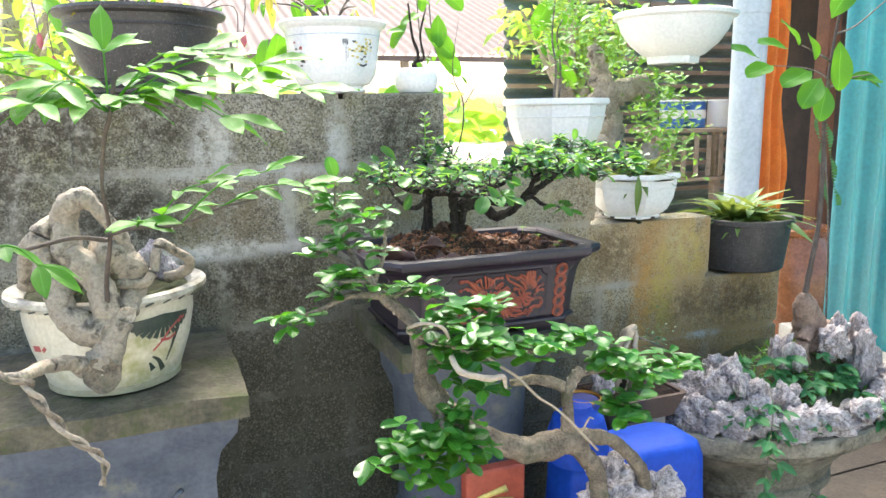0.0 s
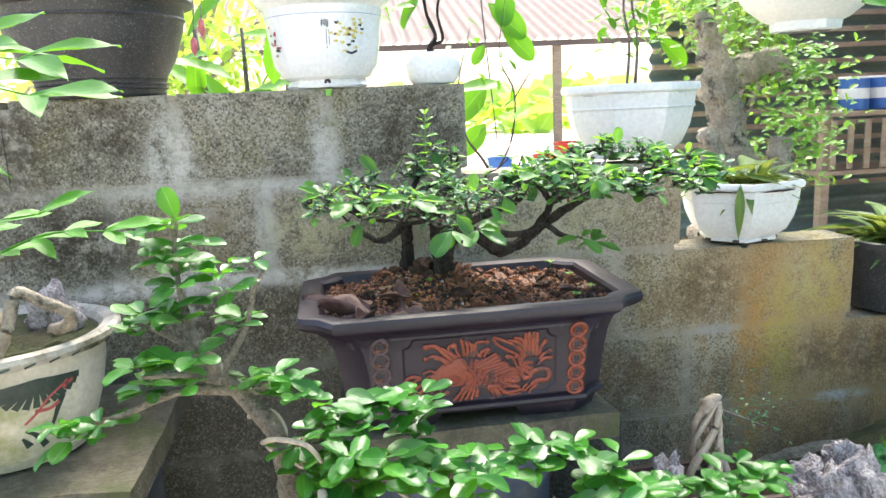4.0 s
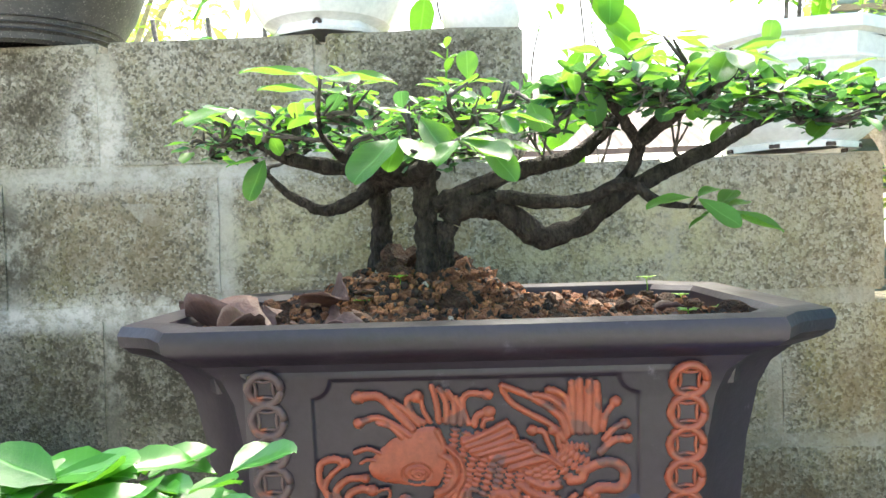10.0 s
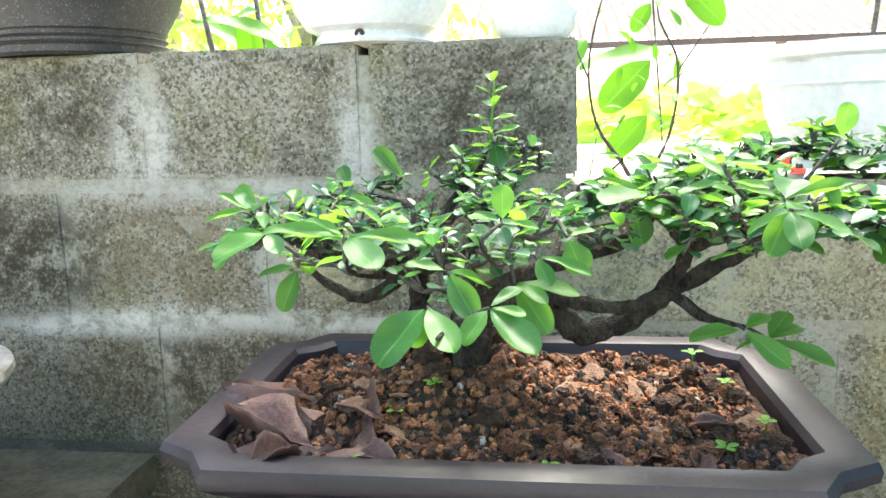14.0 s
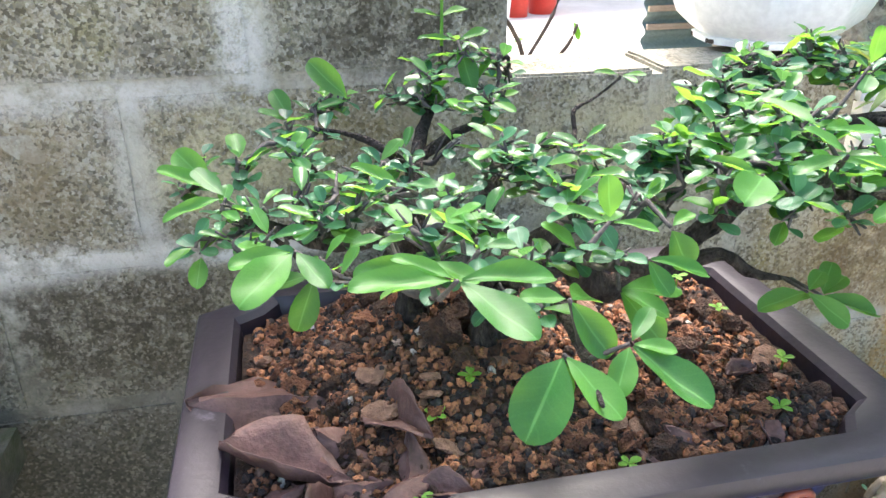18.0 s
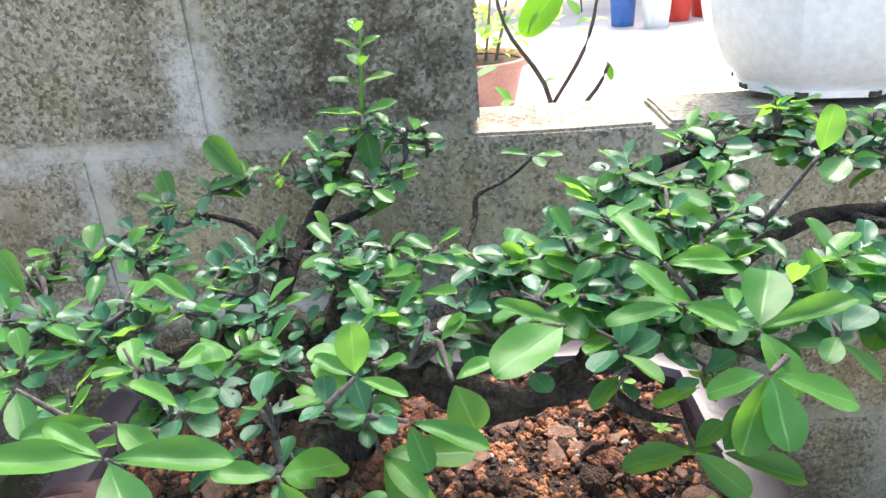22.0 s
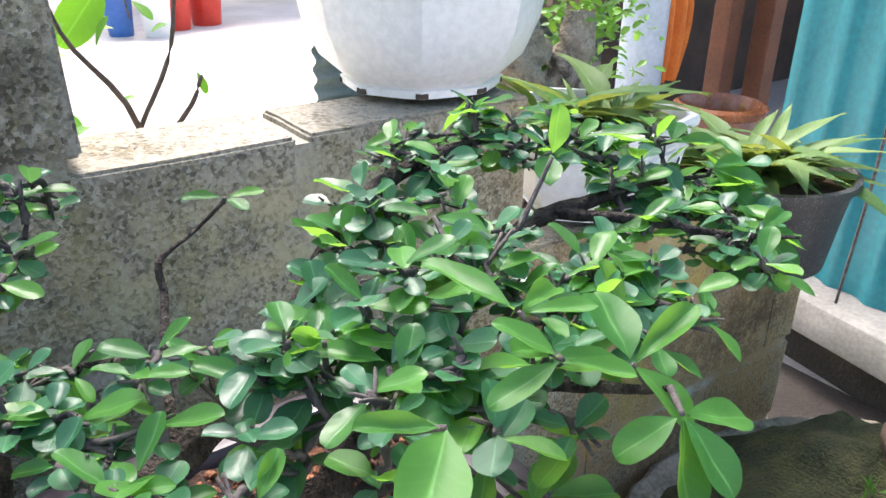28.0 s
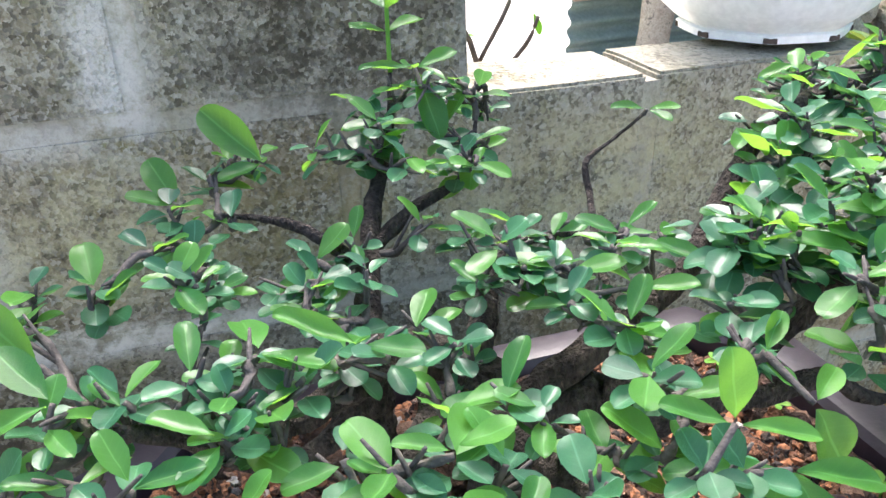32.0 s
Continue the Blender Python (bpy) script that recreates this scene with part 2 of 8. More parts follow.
    for xc, zc, wx, wz in ((0.91, 0.72, 0.11, 0.065), (0.45, 0.89, 0.08, 0.06), (0.62, 0.72, 0.13, 0.055), (0.24, 0.72, 0.16, 0.07)):
        col = _mix(nt, times(patch(xc, zc, wx, wz), 0.85), col, (0.115, 0.085, 0.045))
    for xc, zc, wx, wz in ((0.12, 1.05, 0.22, 0.075), (-0.28, 1.06, 0.10, 0.07), (0.66, 0.89, 0.10, 0.07)):
        col = _mix(nt, times(patch(xc, zc, wx, wz), 0.75), col, (0.46, 0.41, 0.25))
    for xc, zc, wx, wz, tint in ((0.88, 0.715, 0.17, 0.085, (0.17, 0.105, 0.055)), (0.50, 0.88, 0.12, 0.09, (0.20, 0.135, 0.070)), (0.605, 0.84, 0.055, 0.14, (0.48, 0.235, 0.085)), (0.72, 0.88, 0.06, 0.10, (0.50, 0.37, 0.10)), (0.33, 0.70, 0.14, 0.08, (0.15, 0.105, 0.060)), (0.10, 0.89, 0.16, 0.08, (0.19, 0.15, 0.085)), (-0.12, 1.05, 0.12, 0.075, (0.21, 0.165, 0.075)), (-0.50, 1.06, 0.11, 0.075, (0.20, 0.15, 0.085)), (0.565, 0.70, 0.045, 0.24, (0.50, 0.27, 0.075)), (0.628, 0.78, 0.050, 0.15, (0.46, 0.38, 0.10)), (0.77, 0.735, 0.11, 0.07, (0.20, 0.125, 0.065)), (0.76, 0.54, 0.16, 0.07, (0.19, 0.125, 0.07)), (0.386, 0.85, 0.09, 0.05, (0.21, 0.145, 0.075))):
        col = _mix(nt, times(patch(xc, zc, wx, wz), 0.7), col, tint)
    # bare sand grains stand out of every film
    col = _mix(nt, times(_ramp(nt, grit.outputs[2], 0.66, 0.92), 0.08 if mortar else 0.20), col, (0.52, 0.46, 0.36))
    col = _mix(nt, times(_ramp(nt, grit.outputs[1], 0.60, 0.90), 0.08 if mortar else 0.22), col, (0.050, 0.040, 0.026))
    nt.links.new(col, p.inputs["Base Color"])
    p.inputs["Roughness"].default_value = 0.93
    p.inputs["Specular IOR Level"].default_value = 0.15
    _bump(nt, p, _mix(nt, 0.4, pits, _vor(nt, bent.outputs[0], 310)), 0.35 if mortar else 0.8, 0.004)
    return m


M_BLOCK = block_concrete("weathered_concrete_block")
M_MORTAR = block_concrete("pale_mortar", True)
M_CLAY = surf("dark_purple_brown_clay", (0.0172, 0.0122, 0.0180), (0.0275, 0.0195, 0.0285), 9, 160, 0.40, 0.16, dirt=((0.14, 0.12, 0.145), 30, 0.07))
M_RELIEF = surf("terracotta_red_paint", (0.21, 0.045, 0.022), (0.33, 0.076, 0.036), 30, 200, 0.42, 0.2, spots=(60, (0.12, 0.045, 0.035), 0.3))
M_SOIL = surf("brown_potting_soil", (0.014, 0.010, 0.008), (0.085, 0.040, 0.022), 130, 420, 0.95, 1.0, dist=0.006)
M_CLOD = surf("laterite_clod", (0.18, 0.066, 0.033), (0.44, 0.180, 0.082), 1.6, 7, 0.95, 0.8, spots=(2.4, (0.05, 0.03, 0.02), 0.45), dist=0.15)
M_CHIP = surf("bark_chip", (0.13, 0.07, 0.045), (0.32, 0.18, 0.12), 1.4, 8, 0.85, 0.5, dist=0.12)
M_DEAD = surf("dry_brown_leaf", (0.075, 0.034, 0.029), (0.142, 0.070, 0.056), 35, 260, 0.6, 0.5)
M_BARK = surf("dark_bonsai_bark", (0.013, 0.011, 0.010), (0.082, 0.067, 0.058), 130, 420, 0.92, 1.0, stretch=(1, 1, 0.45), dist=0.009, gloss=0.2)
M_TWIG = surf("grey_twig_bark", (0.09, 0.075, 0.065), (0.22, 0.19, 0.16), 60, 240, 0.9, 0.7)
M_FINE = surf("dark_knotty_twig", (0.028, 0.023, 0.021), (0.105, 0.090, 0.080), 70, 260, 0.9, 0.8)
M_LEAF = leafy("young_bonsai_leaf", (0.016, 0.100, 0.034), (0.095, 0.275, 0.052), 0.29, 0.50, per="object", gloss=0.32)
M_LEAFS = leafy("young_bonsai_leaf_mass", (0.016, 0.100, 0.034), (0.095, 0.275, 0.052), 0.31, 0.50, gloss=0.32)
M_OLD = leafy("old_bonsai_leaf", (0.014, 0.068, 0.040), (0.050, 0.172, 0.076), 0.33, 0.32, per="object", gloss=0.33)
M_OLDS = leafy("old_bonsai_leaf_mass", (0.014, 0.068, 0.040), (0.050, 0.172, 0.076), 0.33, 0.32, gloss=0.33)
M_WHITE = surf("white_plastic", (0.74, 0.74, 0.72), (0.80, 0.80, 0.78), 3, 120, 0.38, 0.02, dirt=((0.62, 0.59, 0.52), 5, 0.02))
M_PORC = surf("white_porcelain", (0.76, 0.77, 0.77), (0.84, 0.84, 0.83), 5, 150, 0.16, 0.02)
M_BLACKPOT = surf("mottled_black_pot", (0.024, 0.023, 0.024), (0.055, 0.052, 0.050), 12, 150, 0.5, 0.25, spots=(420, (0.18, 0.17, 0.155), 0.06), dirt=((0.13, 0.12, 0.105), 14, 0.15))
M_GROUND = surf("pale_yard_ground", (0.42, 0.38, 0.33), (0.58, 0.54, 0.48), 1.5, 40, 0.95, 0.4, dist=0.01)
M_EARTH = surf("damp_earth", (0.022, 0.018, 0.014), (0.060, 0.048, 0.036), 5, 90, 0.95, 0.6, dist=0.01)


# ---- mesh helpers ----
def mesh_ob(name, verts, faces, mat, parent=None, smooth=True, label=""):
    me = bpy.data.meshes.new(name)
    me.from_pydata(verts if isinstance(verts, list) else verts.tolist(), [], faces if isinstance(faces, list) else faces.tolist())
    me.update()
    if smooth:
        me.polygons.foreach_set("use_smooth", [True] * len(me.polygons))
    me.materials.append(mat)
    ob = new(name, me)
    if parent:
        ob.parent = parent
    return tagged(ob, label)


def part(name, bm, mat, parent=None, label="", smooth=True):
    me = bpy.data.meshes.new(name)
    bmesh.ops.recalc_face_normals(bm, faces=bm.faces)
    bm.to_mesh(me)
    bm.free()
    if smooth:
        me.polygons.foreach_set("use_smooth", [True] * len(me.polygons))
        me.set_sharp_from_angle(angle=radians(32))
    me.materials.append(mat)
    ob = new(name, me)
    if parent:
        ob.parent = parent
    return tagged(ob, label)


def thing(name, label, category, at=(0, 0, 0), group="", kind=""):
    return tagged(pose_set(new(name), Matrix.Translation(at)), label, category, group, kind)


def pose_set(ob, m):
    ob.matrix_world = m
    return ob


def box_bm(x0, x1, y0, y1, z0, z1, bevel=0.0, seg=1):
    bm = bmesh.new()
    bmesh.ops.create_cube(bm, size=1, matrix=Matrix.Translation(((x0 + x1) / 2, (y0 + y1) / 2, (z0 + z1) / 2)) @ Matrix.Diagonal((x1 - x0, y1 - y0, z1 - z0, 1)))
    if bevel:
        bmesh.ops.bevel(bm, geom=bm.edges[:], offset=bevel, segments=seg, affect="EDGES", profile=0.5)
    return bm


def rough_up(bm, amount, scale=12.0, seed=0.0):
    """Uneven faces: push every vertex by noise."""
    for v in bm.verts:
        p = v.co * scale + Vector((seed, seed * 1.7, -seed))
        v.co += Vector((noise.noise(p), noise.noise(p + Vector((31, 0, 0))), noise.noise(p + Vector((0, 57, 0))))) * amount
    return bm


def lathe_bm(profile, n=32, sides=None, wob=0.0, close=False):
    """Turned shape: profile of (radius, z); sides gives a faceted plan."""
    bm = bmesh.new()
    rings = []
    for r, z in profile:
        ring = []
        for i in range(n):
            a = 2 * math.pi * i / n
            rr = r
            if sides:
                k = (a % (2 * math.pi / sides)) - math.pi / sides
                rr = r * (0.25 + 0.75 * math.cos(math.pi / sides) / math.cos(k)) if sides > 6 else r * math.cos(math.pi / sides) / math.cos(k)
            if wob:
                rr *= 1 + wob * noise.noise(Vector((3 * math.cos(a), 3 * math.sin(a), z * 9)))
            ring.append(bm.verts.new((rr * math.cos(a), rr * math.sin(a), z)))
        rings.append(ring)
    for a, b in zip(rings, rings[1:]):
        for i in range(n):
            bm.faces.new((a[i], a[(i + 1) % n], b[(i + 1) % n], b[i]))
    if close:
        bm.faces.new(rings[0][::-1])
        bm.faces.new(rings[-1])
    return bm


def spline(points, step=6):
    """Smooth line of (x, y, z, radius) through the given ones."""
    pts = [np.array(p, float) for p in points]
    pts = [2 * pts[0] - pts[1], *pts, 2 * pts[-1] - pts[-2]]
    out = []
    for a, b, c, d in zip(pts, pts[1:], pts[2:], pts[3:]):
        for i in range(step):
            t = i / step
            out.append(0.5 * (2 * b + (c - a) * t + (2 * a - 5 * b + 4 * c - d) * t * t + (3 * b - a - 3 * c + d) * t ** 3))
    out.append(pts[-2])
    for p in out:
        p[3] = max(p[3], 0.0004)
    return out


def tube(points, sides=8, step=5, knots=0.0, seed=0.0):
    """Verts and faces of a tapering limb along a spline."""
    line = spline(points, step)
    verts, faces = [], []
    up = Vector((0.3, 0.2, 1)).normalized()
    for i, p in enumerate(line):
        q = Vector(line[min(i + 1, len(line) - 1)][:3]) - Vector(line[max(i - 1, 0)][:3])
        q.normalize()
        u = q.cross(up)
        if u.length < 0.2:
            u = q.cross(Vector((1, 0, 0)))
        u.normalize()
        w = q.cross(u)
        for k in range(sides):
            a = 2 * math.pi * k / sides
            r = p[3]
            if knots:
                r *= 1 + knots * noise.noise(Vector((p[0] * 70 + seed, p[1] * 70 + 2 * math.cos(a), p[2] * 70 + 2 * math.sin(a)))) + knots * 0.7 * noise.noise(Vector((i * 0.45 + seed, 0.3 * k, 7)))
            c = Vector(p[:3]) + (u * math.cos(a) + w * math.sin(a)) * r
            verts.append(tuple(c))
    n = len(line)
    for i in range(n - 1):
        for k in range(sides):
            a, b = i * sides + k, i * sides + (k + 1) % sides
            faces.append((a, b, b + sides, a + sides))
    faces.append(tuple(range(sides))[::-1])
    faces.append(tuple((n - 1) * sides + k for k in range(sides)))
    return verts, faces


def join(chunks):
    verts, faces = [], []
    for v, f in chunks:
        o = len(verts)
        verts += [tuple(x) for x in v]
        faces += [tuple(i + o for i in q) for q in f]
    return verts, faces


def limb(name, points, mat, parent, sides=8, step=5, knots=0.25, label=""):
    v, f = tube(points, sides, step, knots, points[0][0] * 37)
    return mesh_ob(name, v, f, mat, parent, True, label)


def leaf_shape(length=1.0, width=0.5, tip=0.5, fold=0.18, droop=0.12, rows=7, cols=5):
    """One leaf blade from its base at the origin along +x, up +z: verts and faces. tip: where it is widest; under 0.5 it ends in a point."""
    verts, faces = [], []
    for i in range(rows):
        t = 1 - (1 - i / (rows - 1)) ** 1.9
        if t < tip:
            w = math.sin(math.pi / 2 * t / tip) ** 0.9
        elif tip < 0.5:
            w = math.cos(math.pi / 2 * (t - tip) / (1 - tip)) ** 0.9
        else:
            w = math.sqrt(max(0.0, 1 - ((t - tip) / (1 - tip)) ** 2.5))
        w = max(w, 0.03) * width * 0.5
        for k in range(cols):
            y = (2 * k / (cols - 1) - 1)
            verts.append((t * length, y * w, (0.3 * abs(y) + 0.7 * y * y) * w * fold * 2 - droop * length * t * t + 0.02 * length * math.sin(t * 9 + y * 2)))
    for i in range(rows - 1):
        for k in range(cols - 1):
            a = i * cols + k
            faces.append((a, a + cols, a + cols + 1, a + 1))
    return np.array(verts), np.array(faces)


def blade(v):
    """Each vertex's place on its blade: along it, and across it."""
    v = np.asarray(v)
    cols = max(1, int((abs(v[:, 0] - v[0, 0]) < 1e-9).sum()))
    out = np.full((len(v), 2), 0.5)
    if len(v) % cols == 0 and cols > 1:
        out[:, 0] = v[:, 0] / max(1e-9, v[:, 0].max())
        out[:, 1] = np.tile(np.linspace(0, 1, cols), len(v) // cols)
    return out


def blade_uv(me, co):
    lay = me.uv_layers.new(name="blade")
    idx = np.zeros(len(me.loops), dtype=np.int32)
    me.loops.foreach_get("vertex_index", idx)
    lay.data.foreach_set("uv", co[idx].astype(np.float32).ravel())


def scatter_leaves(name, frames, shapes, mat, parent, label="", kind="stuff"):
    """Many leaves as one mesh. frames: (place, direction, up, size)."""
    vs, fs, o = [], [], 0
    for j, (pl, d, up, s) in enumerate(frames):
        v, f = shapes[j % len(shapes)]
        d = Vector(d).normalized()
        side = Vector(up).cross(d).normalized()
        u = d.cross(side)
        m = np.array((d, side, u))
        vs.append(v @ m * s + np.array(pl))
        fs.append(f + o)
        o += len(v)
    ob = mesh_ob(name, np.concatenate(vs), np.concatenate(fs), mat, parent, True, label)
    blade_uv(ob.data, np.concatenate([blade(shapes[j % len(shapes)][0]) for j in range(len(frames))]))
    return tagged(ob, kind=kind)


def leaf_objects(name, frames, meshes, parent):
    """Leaves as parts of their own that share a few meshes."""
    for j, (pl, d, up, s) in enumerate(frames):
        d = Vector(d).normalized()
        side = Vector(up).cross(d).normalized()
        u = d.cross(side)
        m = Matrix((d, side, u)).transposed().to_4x4()
        ob = new(name, meshes[j % len(meshes)])
        ob.matrix_world = Matrix.Translation(pl) @ m @ Matrix.Diagonal((s, s, s, 1))
        ob.parent = parent




# ---- ground and the shade roof ----
def sheet(name, x0, x1, y0, y1, z, mat, n=24, bumpy=0.02, label=""):
    vs, fs = [], []
    for j in range(n + 1):
        for i in range(n + 1):
            x, y = x0 + (x1 - x0) * i / n, y0 + (y1 - y0) * j / n
            vs.append((x, y, z + bumpy * noise.noise(Vector((x * 1.3, y * 1.3, 0)))))
    for j in range(n):
        for i in range(n):
            a = j * (n + 1) + i
            fs.append((a, a + 1, a + n + 2, a + n + 1))
    return tagged(mesh_ob(name, vs, fs, mat, None, True), label, kind="structure")


ground = sheet("ground", -70, 70, -70, 70, 0.1, M_GROUND, 70, 0.0, "pale trodden earth and concrete yard")

# ---- retaining wall: courses of concrete blocks, stepping down to the east ----
wall = tagged(new("wall_north"), "stepped retaining wall of weathered concrete blocks", "wall", kind="structure")
T = 0.10
COURSES = [  # z of bed below, z of top, first joint, last end
    (1.143, 1.300, -0.24, 0.0),
    (0.972, 1.143, -0.362, 0.413),
    (0.802, 0.972, -0.245, 0.786),
    (0.636, 0.802, -0.362, 1.045),
    (0.470, 0.636, -0.245, 1.045),
    (0.305, 0.470, -0.362, 1.045),
    (0.140, 0.305, -0.245, 1.045),
    (-0.02, 0.140, -0.362, 1.045),
]
rng = random.Random(4)
for ci, (z0, z1, j0, end) in enumerate(COURSES):
    joints = [j0 + 0.264 * k for k in range(-10, 8)]
    joints = [x for x in joints if x < end - 0.07] + [end]
    for a, b in zip(joints, joints[1:]):
        g = 0.0060 if b < end - 1e-6 else 0.0
        bm = box_bm(a + 0.0060, b - g, 0.0, T, z0 + 0.0058, z1 - (0.0058 if ci else 0.0))
        bmesh.ops.subdivide_edges(bm, edges=bm.edges[:], cuts=2, use_grid_fill=True)
        bmesh.ops.bevel(bm, geom=[e for e in bm.edges if len(e.link_faces) == 2 and e.calc_face_angle() > 1], offset=0.0028, segments=2, affect="EDGES")
        rough_up(bm, 0.0020, 14, rng.random() * 50)
        for v in bm.verts:
            v.co.y += 0.0008 * math.sin(a * 31 + ci * 2)
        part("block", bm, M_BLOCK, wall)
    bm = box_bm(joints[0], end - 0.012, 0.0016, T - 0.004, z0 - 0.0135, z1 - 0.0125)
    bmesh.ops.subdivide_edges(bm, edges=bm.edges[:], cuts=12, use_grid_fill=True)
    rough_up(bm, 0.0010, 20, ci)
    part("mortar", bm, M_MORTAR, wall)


# ---- rectangular bonsai pot ----
PX, PY = -0.0695, -0.295


def octo(hx, hy, cx, cy, notch=0.0):
    """Plan of a rectangle with cut corners, slightly hollowed; points run round from the front left."""
    pts = []
    for sx, sy in ((-1, -1), (1, -1), (1, 1), (-1, 1)):
        a = (sx * (hx - cx), sy * hy)
        b = (sx * hx, sy * (hy - cy))
        m = (sx * (hx - cx * (0.5 + notch)), sy * (hy - cy * (0.5 + notch)))
        pts += [b, m, a] if sx * sy > 0 else [a, m, b]
    return pts


def loft(levels, cap_bottom=True, cap_top=False):
    """Skin through plans: levels of (plan points, z)."""
    bm = bmesh.new()
    rings = [[bm.verts.new((x, y, z)) for x, y in plan] for plan, z in levels]
    n = len(rings[0])
    for a, b in zip(rings, rings[1:]):
        for i in range(n):
            bm.faces.new((a[i], a[(i + 1) % n], b[(i + 1) % n], b[i]))
    if cap_bottom:
        bm.faces.new(rings[0][::-1])
    if cap_top:
        bm.faces.new(rings[-1])
    return bm


pot = thing("bonsai_pot", "dark purple-brown clay bonsai pot with red carp relief", "flower pot", (PX, PY, 0.842))
Z = 0.842
body = loft([(octo(0.168, 0.110, 0.034, 0.03, 0.1), 0.862 - Z), (octo(0.176, 0.118, 0.036, 0.03, 0.1), 0.868 - Z), (octo(0.180, 0.124, 0.036, 0.03, 0.1), 0.92 - Z),
             (octo(0.187, 0.127, 0.037, 0.03, 0.1), 0.955 - Z), (octo(0.195, 0.130, 0.039, 0.032, 0.1), 0.970 - Z), (octo(0.210, 0.137, 0.041, 0.035, 0.1), 0.982 - Z)])
pot_body = part("body", body, M_CLAY, pot)
rim = loft([(octo(0.206, 0.134, 0.041, 0.035, 0.1), 0.979 - Z), (octo(0.224, 0.144, 0.044, 0.038, 0.12), 0.986 - Z), (octo(0.2315, 0.148, 0.045, 0.04, 0.12), 0.991 - Z), (octo(0.2325, 0.149, 0.045, 0.04, 0.12), 0.998 - Z),
            (octo(0.230, 0.147, 0.045, 0.04, 0.12), 1.004 - Z), (octo(0.222, 0.141, 0.043, 0.038, 0.12), 1.0065 - Z), (octo(0.203, 0.124, 0.03, 0.028, 0.1), 1.0045 - Z),
            (octo(0.199, 0.121, 0.03, 0.028, 0.1), 1.000 - Z), (octo(0.194, 0.118, 0.03, 0.028, 0.1), 0.960 - Z)], False)
part("rim", rim, M_CLAY, pot)
for sx in (-1, 1):
    for sy in (-1, 1):
        bm = loft([([(sx * x, sy * y) for x, y in ((0.06, 0.106), (0.13, 0.112), (0.166, 0.085), (0.166, 0.04), (0.13, 0.07))], 0.0),
                   ([(sx * x, sy * y) for x, y in ((0.045, 0.110), (0.134, 0.118), (0.172, 0.09), (0.172, 0.03), (0.11, 0.05))], 0.022)], True, True)
        part("foot", bm, M_CLAY, pot)



# ---- relief on the pot: frame, carp among waves, coin chains ----


def front_y(z):
    """How far the pot's front stands out at a height."""
    return np.interp(z, (0.026, 0.078, 0.113, 0.128, 0.140), (0.118, 0.124, 0.127, 0.130, 0.137))


class Relief:
    """A carved height field: swelling strokes, bosses and scales that run into one another. Drawing units of 0.4 mm, x to the right, y down."""

    def __init__(self, x0, x1, y0, y1, step):
        self.u, self.v = np.meshgrid(np.arange(x0, x1, step), np.arange(y0, y1, step))
        self.h = np.zeros_like(self.u)

    def stroke(self, pts, r0, r1, top):
        line = spline([(x, y, 0, 1) for x, y in pts], 5)
        n = len(line) - 1
        for i, (p, q) in enumerate(zip(line, line[1:])):
            r = (r0 + (r1 - r0) * i / n) * 1.32
            dx, dy = q[0] - p[0], q[1] - p[1]
            k = np.clip(((self.u - p[0]) * dx + (self.v - p[1]) * dy) / (dx * dx + dy * dy + 1e-9), 0, 1)
            d = np.hypot(self.u - p[0] - k * dx, self.v - p[1] - k * dy) / r
            self.h = np.maximum(self.h, top * np.sqrt(np.clip(1 - d * d, 0, 1)))

    def curl(self, pts, r0, r1, knob):
        self.stroke(pts, r0, r1, 0.0034)
        self.boss(*pts[-1], knob * 1.18, knob * 1.12, 0.0046)

    def boss(self, x, y, rx, ry, top, turn=0.0, base=0.0):
        c, w = math.cos(turn), math.sin(turn)
        a, b = ((self.u - x) * c + (self.v - y) * w) / rx, ((self.v - y) * c - (self.u - x) * w) / ry
        d = a * a + b * b
        self.h = np.where(d < 1, np.maximum(self.h, base + top * np.sqrt(np.clip(1 - d, 0, 1))), self.h)

    def groove(self, x, y, rx, ry, half, deep):
        d = np.abs(np.hypot((self.u - x) / rx, (self.v - y) / ry) - 1) * min(rx, ry) / half
        self.h -= deep * np.clip(1 - d * d, 0, 1) * (self.h > 0.001)


def to_pot(u, v):
    return -0.101 + (u - 597.5) * 0.000396, 0.129 - (v - 577.0) * 0.000404


carp = Relief(600, 1104, 582, 812, 1.5)
# body in overlapping scales, from the gill to the root of the tail
mid = spline([(806, 706, 50, 1), (850, 715, 52, 1), (890, 728, 48, 1), (930, 738, 42, 1), (965, 738, 36, 1), (995, 726, 30, 1), (1012, 704, 26, 1), (1016, 682, 22, 1)], 8)
for p in mid:
    carp.boss(p[0], p[1], p[2], p[2], 0.0009)
reach, last = 0.0, mid[0]
row = 0
for p, q in zip(mid, mid[1:]):
    reach += math.hypot(q[0] - p[0], q[1] - p[1])
    if reach < 12.5:
        continue
    reach, row = 0.0, row + 1
    along = math.atan2(q[1] - p[1], q[0] - p[0])
    cnt = max(2, round(p[2] / 9))
    for k in range(-cnt, cnt + 1):
        w = (k + (0.5 if row % 2 else 0.0)) / cnt
        if abs(w) < 1.0:
            carp.boss(p[0] - math.sin(along) * w * p[2], p[1] + math.cos(along) * w * p[2], 9.2, p[2] / cnt * 0.56, 0.0026, along, 0.0006 * math.sqrt(1 - w * w * 0.8))
